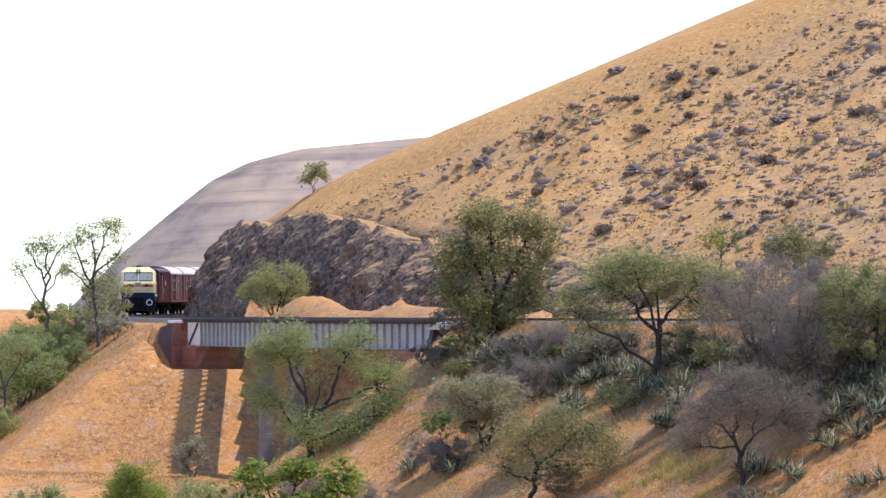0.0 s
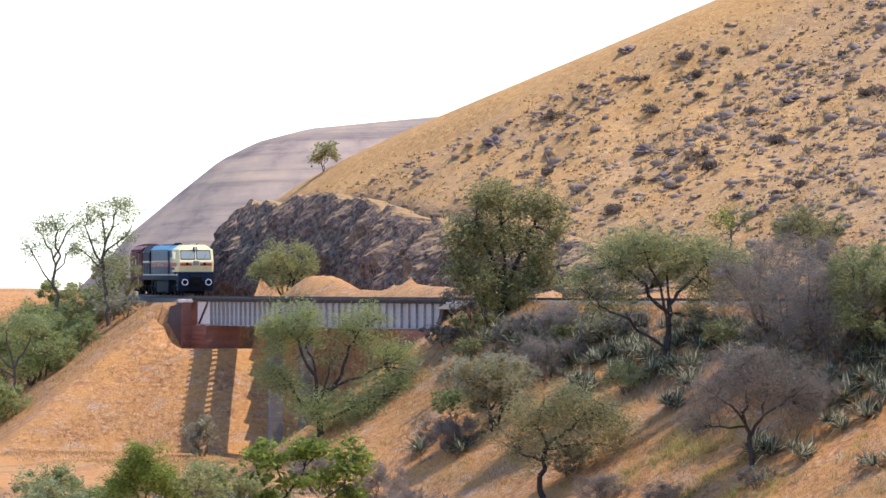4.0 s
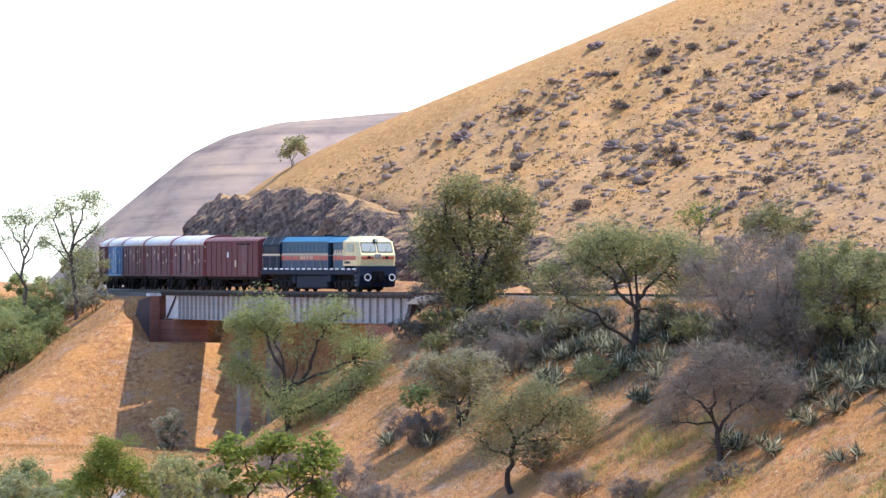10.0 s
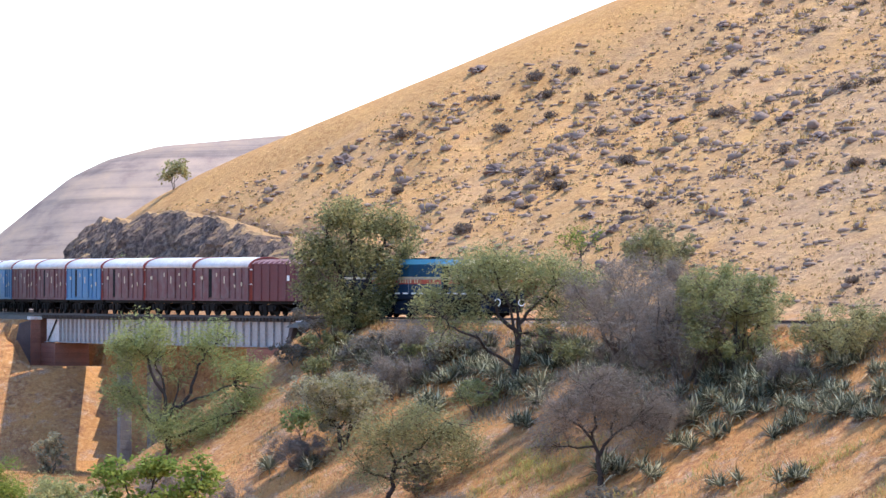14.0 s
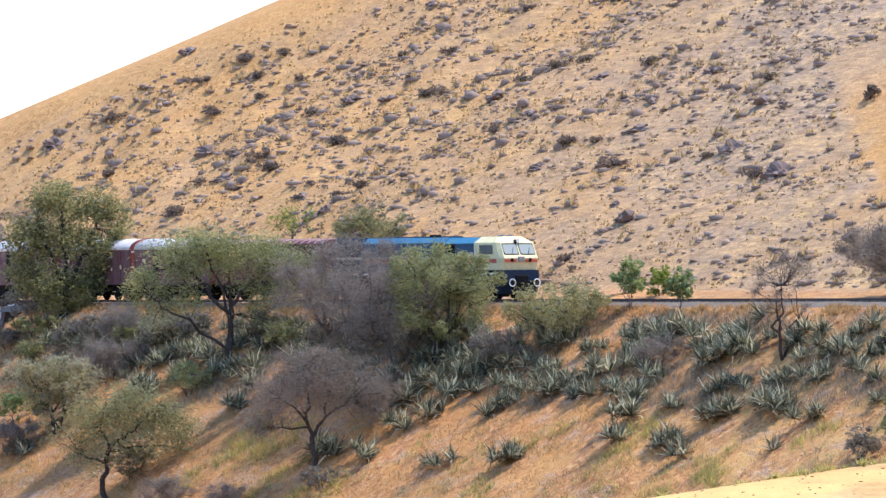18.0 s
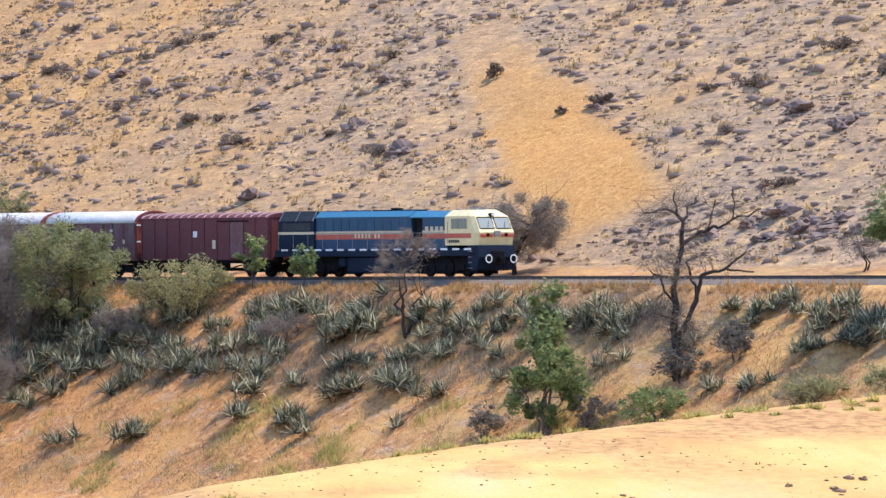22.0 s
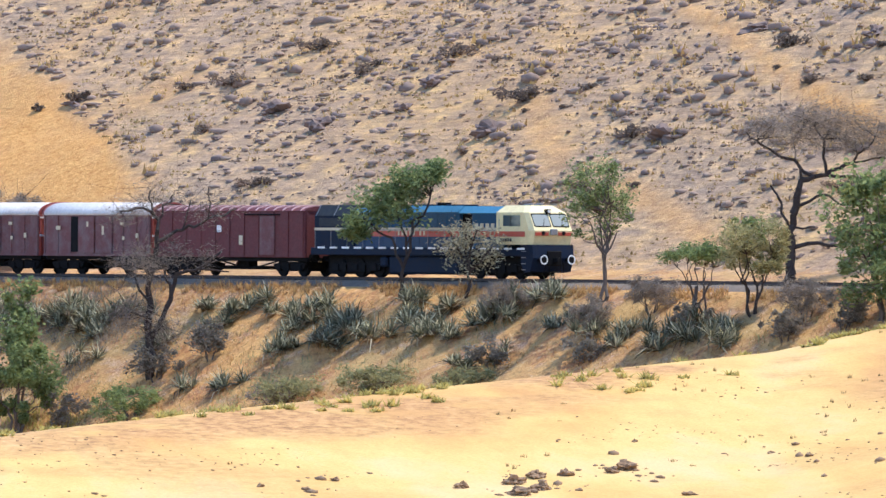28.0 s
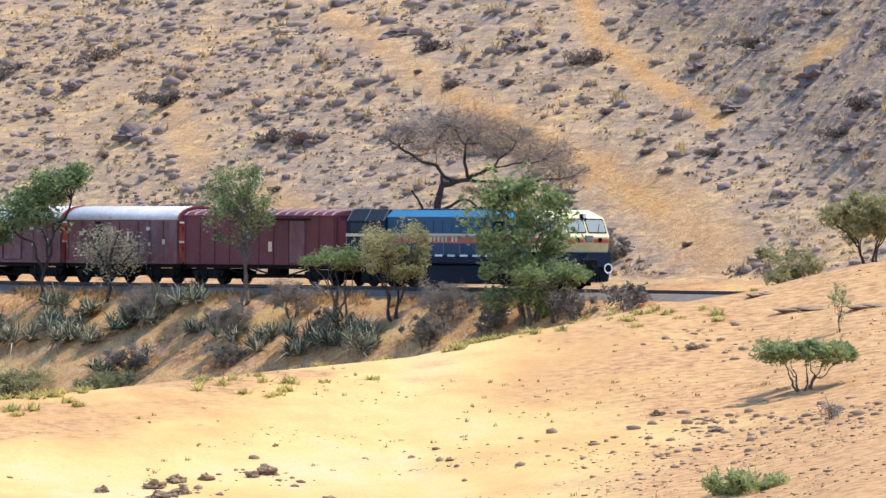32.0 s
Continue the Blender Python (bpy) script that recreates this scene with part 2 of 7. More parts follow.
def track_at(s, n=0.0):
    """x, y and heading of a point s metres along the track and n metres to its near side."""
    p = np.interp(s, RUN, _psi)
    return np.interp(s, RUN, TX) - n * np.cos(p), np.interp(s, RUN, TY) - n * np.sin(p), p


def track_coords(x, y):
    """Metres along the track and metres to its near side, for arrays of points."""
    x, y = np.atleast_1d(x).ravel(), np.atleast_1d(y).ravel()
    s, n = np.empty_like(x), np.empty_like(x)
    for i in range(0, len(x), 20000):
        a, b = x[i:i + 20000, None], y[i:i + 20000, None]
        k = np.argmin((a - TX[None, ::4]) ** 2 + (b - TY[None, ::4]) ** 2, 1) * 4
        hx, hy = np.sin(_psi[k]), -np.cos(_psi[k])
        ds = (a[:, 0] - TX[k]) * hx + (b[:, 0] - TY[k]) * hy
        nn = (a[:, 0] - TX[k]) * hy - (b[:, 0] - TY[k]) * hx
        s[i:i + 20000], n[i:i + 20000] = RUN[k] + np.clip(ds, -40, 40), nn
    return s, n


# ---------------------------------------------------------------- the lie of the land
def soft_min(a, b, k):
    h = np.clip(0.5 + 0.5 * (b - a) / k, 0, 1)
    return b + (a - b) * h - k * h * (1 - h)


def soft_max(a, b, k):
    return -soft_min(-a, -b, k)


def step(a, b, x):
    t = np.clip((x - a) / (b - a), 0, 1)
    return t * t * (3 - 2 * t)


def value_noise(x, y, size, seed):
    """Smooth noise in -1..1 over the plan."""
    x, y = x / size, y / size
    i, j = np.floor(x), np.floor(y)
    u, v = x - i, y - j
    u, v = u * u * (3 - 2 * u), v * v * (3 - 2 * v)

    def h(a, b):
        q = np.sin(a * 127.1 + b * 311.7 + seed * 74.7) * 43758.5453
        return 2 * (q - np.floor(q)) - 1
    return (h(i, j) * (1 - u) + h(i + 1, j) * u) * (1 - v) + (h(i, j + 1) * (1 - u) + h(i + 1, j + 1) * u) * v


def land(x, y):
    """Height of the ground at arrays x, y, and the soils on it."""
    x, y = np.asarray(x, float).ravel(), np.asarray(y, float).ravel()
    d = np.hypot(x, y)
    bear = np.degrees(np.arctan2(x, y))
    s, n = track_coords(x, y)
    n1, n2, n3, n4 = (value_noise(x, y, k, i) for k, i in ((37, 1), (11, 2), (3.7, 3), (1.3, 4)))
    # sandy rise between the eye and the railway
    crest_d = np.interp(bear, [0, 4, 15, 22], [235, 250, 300, 305])
    crest = np.interp(bear, [-20, -4, 0, 4.1, 6, 9.3, 12.0, 13.65, 14.4, 15.2, 17, 24], [-14, -12.5, -9.4, -5.7, -4.7, -3.25, -1.95, -0.2, 0.45, 1.5, 3.0, 4])
    down = np.hypot(np.maximum(crest_d - d, 0), 5.0) - 5.0
    front = crest - 8.0 * (1 - np.exp(-down / 48)) + 0.02 * n2 + 0.006 * n3 + 0.04 * n1
    near_eye = 0.2 - 0.05 * d
    front = near_eye + (np.minimum(front, -3) - near_eye) * step(30, 130, d) + (front - np.minimum(front, -3)) * step(130, 190, d)
    floor = np.interp(bear, [-180, -8, -0.7, 1.2, 4, 6, 10, 13, 14.6, 17, 180], [-13, -13, -13, -17, -17.5, -15, -10, -6, -1.2, -0.4, 0]) + 0.5 * n1 + 0.15 * n2
    back = soft_max(crest - 0.30 * (np.hypot(np.maximum(d - crest_d, 0), 5.0) - 5.0), floor, 1.5)
    base = np.where(d < crest_d, front, back)
    # low red rise beyond the western bend
    base = np.maximum(base, -14 + (14.0 + 0.4 * n2) * step(692, 722, d) * (1 - step(820, 880, d)) * step(-2.25, -2.75, bear))
    # embankment on the near side
    bank = -0.55 - 0.655 * np.maximum(n - 3.4, 0) + 0.22 * n2 * step(4, 8, n) + 0.12 * n3 * step(4, 6, n)
    for s0, wide, deep in ((262, 1.5, 0.7), (279, 1.4, 1.0), (287, 1.2, 0.8), (244, 1.6, 0.6), (214, 1.4, 0.5)):
        bank = bank - deep * np.exp(-((s - s0 - 0.6 * n3) / wide) ** 2) * step(5.0, 7.5, n)
    out = soft_max(base, bank, 1.0)
    flat = -0.55 + 0 * n
    # hill on the far side, with a rock cutting round its nose
    cut = step(-150, -60, s) * (1 - step(96, 128, s))
    up = np.maximum(-n - 6.5 - 1.2 * n2 - 4.5 * step(28, 50, s) - 1.0 * step(62, 84, s), 0)
    crag = 1 - np.abs(value_noise(x, y, 2.1, 6)) * 2 + 0.6 * value_noise(x, y, 0.9, 7)
    face = step(0, 2.6, up + 0.5 * n3 + 0.55 * crag) * (np.interp(s, [-20, 10, 30, 41, 50, 57, 65, 69, 72, 93, 97, 118], [7.0, 7.6, 8.1, 8.3, 7.7, 7.2, 6.5, 6.1, 5.7, 4.9, 4.4, 2.6]) + 0.35 * n2 + 0.3 * n3) * cut
    foot = np.maximum(-n - 5.5 + 3 * (1 - cut), 0)
    slope = (0.54 + 0.2 * (1 - step(40, 90, s))) * np.maximum(up - 2.6, 0) * cut + (1 - cut) * (0.16 * np.minimum(foot, 7) + 0.56 * np.maximum(foot - 7, 0))
    rough = (0.9 * n1 + 0.30 * n2 + 0.14 * n3 + 0.06 * n4) * step(3, 12, up)
    hill = -0.55 + face + slope + rough
    # small terraces trodden across the slope
    hill = hill + 0.13 * np.sin(hill * 4.6 + 2.2 * n2 + 1.2 * n3) * step(6, 12, up) * (0.6 + 0.4 * n1)
    # gullies down the hill
    for s0, wide, deep, lean in ((232, 6.0, 1.2, -0.6), (283, 5.0, 1.0, -1.0)):
        g = s + lean * n - s0
        hill = hill - deep * np.exp(-(g / wide) ** 2) * step(10, 60, up)
    # a steeper spur on the east side
    hill = hill + 0.40 * np.clip(x - 111 - 1.5 * n3, 0, 26) * step(-10, -22, n)
    # the flank that falls to the west
    flank = 7.6 + 0.418 * (x + 17.5) + 0.5 * n1 + 0.25 * n2
    hill = soft_min(hill, flank, 1.5)
    hill = np.minimum(hill, 75 + n1)
    out = np.where(n < 0, np.maximum(np.where(n < -4.5, hill, flat), flat), out)
    # gully under the bridge
    gap = np.minimum(s - 47.0 + 4 * step(0, 12, n), 110.0 + 1.05 * np.clip(n, 0, 22) - s)
    dip = -0.55 - 0.62 * np.clip(gap, 0, 19) + 0.25 * n2 * step(1, 4, gap)
    dip = dip + (-0.5 - dip) * step(3.0, 6.5, -n)
    out = np.where((gap > -3) & (n > -6.5) & (n < 70), soft_min(out, np.maximum(dip, floor) + 0.6 * step(0, -3, gap), 0.6), out)
    # earth held back by the western wing walls
    held = step(42.5, 43.1, s + 0.55 * np.maximum(n - 2.2, 0)) * (1 - step(60, 66, s)) * (1 - step(4.0, 5.0, n)) * (n > -2.6)
    out = out + (np.minimum(out, -4.25) - out) * held
    # mound of spoil behind the bridge
    heap = np.interp(s, [40, 48, 54, 60, 67, 74, 82, 92, 102], [0, 0.9, 2.2, 2.3, 1.4, 1.2, 1.8, 1.3, 0])
    pile = -0.75 + heap * (1 + 0.12 * n3) * np.exp(-((n + 6.2) / 2.2) ** 2)
    out = np.where((n < -3.2) & (n > -11) & (heap > 0), np.maximum(out, pile), out)
    # far hill and the plain
    far = np.interp(bear, [-9, -3.1, -2.33, -1.98, -1.69, -1.41, -1.04, -0.2, 3, 12, 30], [-16, -14, 9.5, 17, 23, 26.5, 29, 31, 38, 60, 20])
    away = step(950, 1500, d) * (1 - step(1800, 2600, d))
    out = np.where(d > 900, np.maximum(out * (1 - step(900, 1000, d)) - 16 * step(900, 1000, d), -16 + (far + 16) * away + n1 * away), out)
    wild = (d > 1000) | (np.abs(bear) > 60)
    out = np.where(np.abs(bear) > 60, np.where(d < 130, 0.2 - 0.02 * d, -2.4 - 0 * d), out)
    sand = (d < crest_d + 6) * 1.0
    rock = np.clip(cut * step(0.2, 1.2, up) * (1 - step(2.6, 4.2, up + 0.8 * n3)), 0, 1) * (n < 0)
    earth = ((n > 0) & (d > crest_d + 6)) * 1.0 + ((n <= 0) & (n > -9 - 4.5 * cut * step(60, 84, s))) * 0.8
    return out, s, n, sand, rock, earth


def land_z(x, y):
    return float(land(np.array([x]), np.array([y]))[0][0])

# ---------------------------------------------------------------- ground sheet
def part(name, bm, mat, parent=None, label=""):
    me = bpy.data.meshes.new(name)
    bm.to_mesh(me)
    bm.free()
    me.materials.append(mat)
    ob = new(name, me)
    if parent is not None:
        ob.parent = parent
    if label:
        ob["label"] = label
    return ob


def smooth(ob):
    ob.data.polygons.foreach_set("use_smooth", [True] * len(ob.data.polygons))
    return ob


# worn ways and bare runs on the eastern hill: points, half width, strength
WAYS = [
    ([(111.8, 479.0), (110.2, 468.8), (109.1, 460.9), (109.9, 454.5), (110.1, 447.0), (110.5, 436.2)], 0.5, 1.0),
    ([(98.4, 490.0), (99.2, 483.9), (101.1, 464.3)], 0.6, 0.6),
    ([(101.1, 464.3), (103.0, 449.3), (104.5, 438.2), (105.2, 426.7)], 1.0, 0.9),
    ([(104.7, 436.0), (105.4, 426.7), (105.4, 415.5)], 2.0, 0.6),
    ([(89.8, 465.4), (91.2, 455.3), (91.9, 447.0)], 0.9, 0.55),
    ([(88.4, 486.0), (87.8, 478.8), (87.4, 473.2)], 0.9, 0.45),
    ([(115.6, 434.4), (116.9, 433.3)], 0.9, 0.9),
]


def sheet():
    az = np.concatenate([np.arange(-180, -20, 8.0), np.arange(-20, -6, 0.5), np.arange(-6, 18.4, 0.064), np.arange(18.4, 30, 0.6), np.arange(30, 180, 8.0)])
    rg = np.concatenate([[0.01, 4, 10, 20, 35, 55, 80, 110], np.arange(140, 220, 4.0), np.arange(220, 312, 0.7), np.arange(312, 360, 1.2), np.arange(360, 740, 1.0), np.arange(740, 900, 6.0), np.arange(900, 2000, 25.0), [2200, 2500, 3000, 3800, 4900]])
    a, r = np.meshgrid(np.radians(az), rg, indexing="ij")
    x, y = (r * np.sin(a)).ravel(), (r * np.cos(a)).ravel()
    na, nr = a.shape
    z, s, n, sand, rock, earth = land(x, y)
    i = np.arange(na)[:, None] * nr + np.arange(nr - 1)[None]
    j = ((np.arange(na) + 1) % na)[:, None] * nr + np.arange(nr - 1)[None]
    quads = np.stack([i, i + 1, j + 1, j], -1).reshape(-1, 4)
    # the ground under the eye: the innermost ring closes on itself
    x[np.arange(na) * nr], y[np.arange(na) * nr] = 0.0, 0.0
    me = bpy.data.meshes.new("ground")
    me.vertices.add(len(x))
    me.vertices.foreach_set("co", np.stack([x, y, z], 1).astype(np.float32).ravel())
    me.loops.add(quads.size)
    me.loops.foreach_set("vertex_index", quads.ravel().astype(np.int32))
    me.polygons.add(len(quads))
    me.polygons.foreach_set("loop_start", np.arange(0, quads.size, 4, dtype=np.int32))
    me.update()
    d = np.hypot(x, y)
    m = value_noise(x, y, 5.0, 9)
    m2 = value_noise(x, y, 1.7, 10)
    # bare golden chute on the hill, two worn paths, and the sunny grass along the western crest
    wide = (557 - y) * 0.085
    gold = step(56.8, 59.0, x + 0.8 * m + 0.5 * m2) * (1 - step(61.2 + wide, 63.6 + wide, x + 1.0 * m + 0.6 * m2)) * step(503, 509, y) * (1 - step(548, 568, y + 3 * m)) * (0.95 - 0.38 * step(526, 558, y + 3 * m2) + 0.12 * m2)
    for way, w, k in WAYS:
        near = np.full_like(x, 99.0)
        for (ax, ay), (bx, by) in zip(way, way[1:]):
            u = np.clip(((x - ax) * (bx - ax) + (y - ay) * (by - ay)) / ((bx - ax) ** 2 + (by - ay) ** 2), 0, 1)
            near = np.minimum(near, np.hypot(x - ax - u * (bx - ax), y - ay - u * (by - ay)))
        gold = np.maximum(gold, k * np.exp(-((near + 0.45 * w * m2) / w) ** 2))
    gold = np.maximum(gold, 0.8 * step(-6.5, -0.5, z - (7.6 + 0.418 * (x + 17.5)) + 1.6 * m + 0.6 * m2) * (n < -9) * (x < 30))
    gold = np.maximum(gold, 0.55 * step(0.2, 0.9, value_noise(x, y, 21.0, 12) + 0.4 * m) * (n < -9))
    gold = np.maximum(gold, 0.85 * (1 - step(16, 66, x + 6 * m)) * (n < -9) * (0.75 + 0.25 * m2))
    gold = gold * (d < 800)
    # footpath along the foot of the western bank
    bearing = np.degrees(np.arctan2(x, y))
    gold = np.maximum(gold, 0.9 * np.exp(-((d - 600 - 2 * m) / 3.0) ** 2) * (bearing < -2.2) * (bearing > -7))
    # stony brown earth on the upper right and near parts of the rise
    b = np.degrees(np.arctan2(x, y))
    dirt = np.clip(step(12.6, 14.6, b + 0.5 * m + 0.2 * m2 + (d - 275) * 0.03) + step(13.0, 14.0, b + 0.3 * m) * (1 - step(246, 258, d + 3 * m)) + 0.25 * step(0.3, 0.8, m) + 0.8 * step(0.0, 0.5, 0.7 * m + 0.5 * m2) * np.exp(-((np.interp(b, [0, 4, 15, 22], [235, 250, 300, 305]) - 4 - d) / 9) ** 2), 0, 0.95)
    for key, v in (("sand", sand), ("rock", rock), ("earth", earth * (1 - 0.8 * np.exp(-((d - 600 - 2 * m) / 3.0) ** 2) * (bearing < -2.2))), ("gold", np.clip(gold, 0, 1)), ("far", (d > 930) * 1.0), ("dirt", dirt), ("scree", step(111.3, 113.5, x + 0.8 * m) * (n < -10) * (0.35 + 0.5 * step(-0.3, 0.4, m2)) * (1 - np.clip(gold, 0, 1))), ("straw", step(185, 245, s + 8 * m))):
        me.attributes.new(key, "FLOAT", "POINT").data.foreach_set("value", v.astype(np.float32))
    me.materials.append(GROUND)
    me.validate()
    return smooth(tagged(new("ground", me), "dry grassy hillside, red earth banks and pale sand", "ground", kind="structure"))


sheet()

# ---------------------------------------------------------------- track and bridge
def box(bm, x0, x1, y0, y1, z0, z1, bevel=0.0):
    m = Matrix.Translation(((x0 + x1) / 2, (y0 + y1) / 2, (z0 + z1) / 2)) @ Matrix.Diagonal((x1 - x0, y1 - y0, z1 - z0, 1))
    vs = bmesh.ops.create_cube(bm, size=1.0, matrix=m)["verts"]
    if bevel:
        es = {e for v in vs for e in v.link_edges}
        bmesh.ops.bevel(bm, geom=list(es), offset=bevel, segments=1, affect="EDGES")
    return vs


def tube(bm, a, b, r0, r1=None, sides=6):
    """A tapered rod from a to b."""
    a, b = Vector(a), Vector(b)
    r1 = r0 if r1 is None else r1
    q = (b - a).to_track_quat("Z", "Y")
    lo, hi = [], []
    for i in range(sides):
        w = Vector((math.cos(2 * math.pi * i / sides), math.sin(2 * math.pi * i / sides), 0))
        lo.append(bm.verts.new(a + q @ (w * r0)))
        hi.append(bm.verts.new(b + q @ (w * r1)))
    for i in range(sides):
        bm.faces.new((lo[i], lo[(i + 1) % sides], hi[(i + 1) % sides], hi[i]))
    bm.faces.new(lo[::-1])
    bm.faces.new(hi)


def ribbon(bm, section, s0, s1, ds=2.0):
    """Sweeps a closed section of (n, z) along the track."""
    rings = []
    for s in np.arange(s0, s1 + 1e-6, ds):
        x, y, p = track_at(s)
        rings.append([bm.verts.new((x - n * math.cos(p), y - n * math.sin(p), z)) for n, z in section])
    k = len(section)
    for a, b in zip(rings, rings[1:]):
        for i in range(k):
            bm.faces.new((a[i], a[(i + 1) % k], b[(i + 1) % k], b[i]))
    bm.faces.new(rings[0][::-1])
    bm.faces.new(rings[-1])
    bmesh.ops.recalc_face_normals(bm, faces=bm.faces)


def on_track(s, n=0.0, z=0.0, turn=0.0):
    x, y, p = track_at(s, n)
    return pose(x, y, z, 0, 0, math.degrees(p) - 90 + turn)


RAILSTEEL = coat("rusty_rail_steel", (0.05, 0.03, 0.022), (0.085, 0.045, 0.028), 0.7, 0.15)
BALLAST = coat("grey_ballast_stone", (0.20, 0.158, 0.122), (0.11, 0.084, 0.066), 0.95, scale=2.0, spec=0.1)
TIMBER = coat("tarred_timber", (0.045, 0.033, 0.026), (0.08, 0.06, 0.045), 0.85)
GIRDER = coat("grey_girder_paint", (0.37, 0.345, 0.33), (0.26, 0.225, 0.205), 0.6, scale=0.7)
MASONRY = coat("red_brown_masonry", (0.29, 0.125, 0.085), (0.17, 0.10, 0.08), 0.9, scale=1.5, spec=0.1)
# wing wall stone, its colour darkened to stand in for the shade there
SHADESTONE = coat("shade_dark_wing_stone", (0.105, 0.078, 0.072), (0.15, 0.105, 0.09), 0.95, scale=1.5, spec=0.1)
CAPSTONE = coat("limewashed_coping", (0.72, 0.66, 0.6), (0.5, 0.25, 0.2), 0.85)
CONCRETE = coat("weathered_concrete", (0.27, 0.225, 0.19), (0.18, 0.14, 0.12), 0.9, scale=1.0, spec=0.1)

S_WEST, S_EAST = 43.5, 108.5
track = tagged(new("track"), "single railway track on grey ballast", "railway track", kind="structure")
for n in (-0.87, 0.87):
    bm = bmesh.new()
    ribbon(bm, [(n - 0.07, -0.17), (n + 0.07, -0.17), (n + 0.035, -0.03), (n + 0.036, 0), (n - 0.036, 0), (n - 0.035, -0.03)], -240, 500)
    part("rail", bm, RAILSTEEL, track, "rusty steel rail with a worn top")
for a, b in ((-240, S_WEST), (S_EAST, 500)):
    bm = bmesh.new()
    wide = [(2.3, -0.42), (3.2, -0.85)] if a > 0 else [(2.2, -0.7)]
    ribbon(bm, [(-2.6, -0.8), (-1.7, -0.2), (0, -0.22), (1.7, -0.2)] + wide, a, b)
    for v in bm.verts:
        v.co.z += 0.05 * noise.noise(v.co * 1.7)
    part("ballast_bed", bm, BALLAST, track, "grey crushed stone ballast")


def sleepers():
    bm = bmesh.new()
    box(bm, -0.12, 0.12, -1.37, 1.37, -0.12, 0.12, 0.02)
    me = bpy.data.meshes.new("sleeper")
    bm.to_mesh(me)
    bm.free()
    me.materials.append(TIMBER)
    i = 0
    for s in list(np.arange(S_WEST, S_EAST, 0.62)) + list(np.arange(172, 300, 0.68)):
        o = new("sleeper", me)
        o.parent = track
        deck = S_WEST - 0.1 < s < S_EAST
        o.matrix_basis = on_track(s, 0.03 * math.sin(i * 2.7), -0.285 if deck else -0.27)
        i += 1


bridge = tagged(new("girder_bridge"), "grey plate girder railway bridge with red-brown masonry piers", "bridge")
for n, near in ((1.0, True), (-1.0, False)):
    bm = bmesh.new()
    ribbon(bm, [(n - 0.015, -2.32), (n + 0.015, -2.32), (n + 0.015, -0.42), (n - 0.015, -0.42)], S_WEST + 0.4, S_EAST - 0.6, 1.3)
    part("girder_web", bm, GIRDER, bridge, "grey painted steel plate")
    for z0, z1 in ((-2.36, -2.32), (-0.46, -0.42)):
        bm = bmesh.new()
        ribbon(bm, [(n - 0.22, z0), (n + 0.22, z0), (n + 0.22, z1), (n - 0.22, z1)], S_WEST + 0.4, S_EAST - 0.6, 1.3)
        part("flange", bm, GIRDER if z0 < -1 else TIMBER, bridge)


def stiffeners():
    bm = bmesh.new()
    box(bm, -0.05, 0.05, 0.0, 0.19, -2.31, -0.47, 0.01)
    me = bpy.data.meshes.new("stiffener")
    bm.to_mesh(me)
    bm.free()
    me.materials.append(GIRDER)
    for s in np.arange(S_WEST + 6.0, S_EAST - 1.0, 1.42):
        for n, turn in ((1.016, 180), (-1.016, 0)):
            o = new("stiffener", me)
            o.parent = bridge
            o.matrix_basis = on_track(s, n, 0, turn)


for s in np.arange(S_WEST + 3, S_EAST - 2, 8.0):
    bm = bmesh.new()
    tube(bm, (0, 0.95, -2.2), (2.4, -0.95, -2.2), 0.06)
    tube(bm, (0, 0.95, -0.6), (0, -0.95, -2.2), 0.05)
    o = part("cross_brace", bm, GIRDER, bridge)
    o.matrix_basis = on_track(s)
bm = bmesh.new()
tube(bm, (1.4, -1.12, -2.25), (4.9, -1.12, -0.55), 0.07, sides=5)
part("end_strut", bm, TIMBER, bridge).matrix_basis = on_track(S_WEST)
# first girder panel: the pale coping colour stands in for sun on it
bm = bmesh.new()
ribbon(bm, [(1.02, -2.30), (1.05, -2.30), (1.05, -0.48), (1.02, -0.48)], S_WEST + 0.5, S_WEST + 5.7, 1.3)
part("end_plate", bm, CAPSTONE, bridge, "plain end plate, sunlight put in its pale colour")


def masonry_block(name, x0, x1, y0, y1, z0, z1, m, parent, batter=0.0, label=""):
    """A block of masonry in courses, each a little uneven, widening downwards by the batter."""
    core = slab_of(name, x0 + 0.03, x1 - 0.03, y0 + 0.03, y1 - 0.03, z0, z1 - 0.02, m, parent, label)
    z, k = z1, 0
    while z > z0 + 0.1:
        g = batter * (z1 - z) + 0.015 * math.sin(k * 12.9)
        slab_of("stone_course", x0 - g, x1 + g, y0 - g, y1 + g, max(z - 0.355, z0), z, m, core)
        z -= 0.38
        k += 1
    return core


def slab_of(name, x0, x1, y0, y1, z0, z1, m, parent, label=""):
    bm = bmesh.new()
    box(bm, x0, x1, y0, y1, z0, z1, 0.02)
    return part(name, bm, m, parent, label)


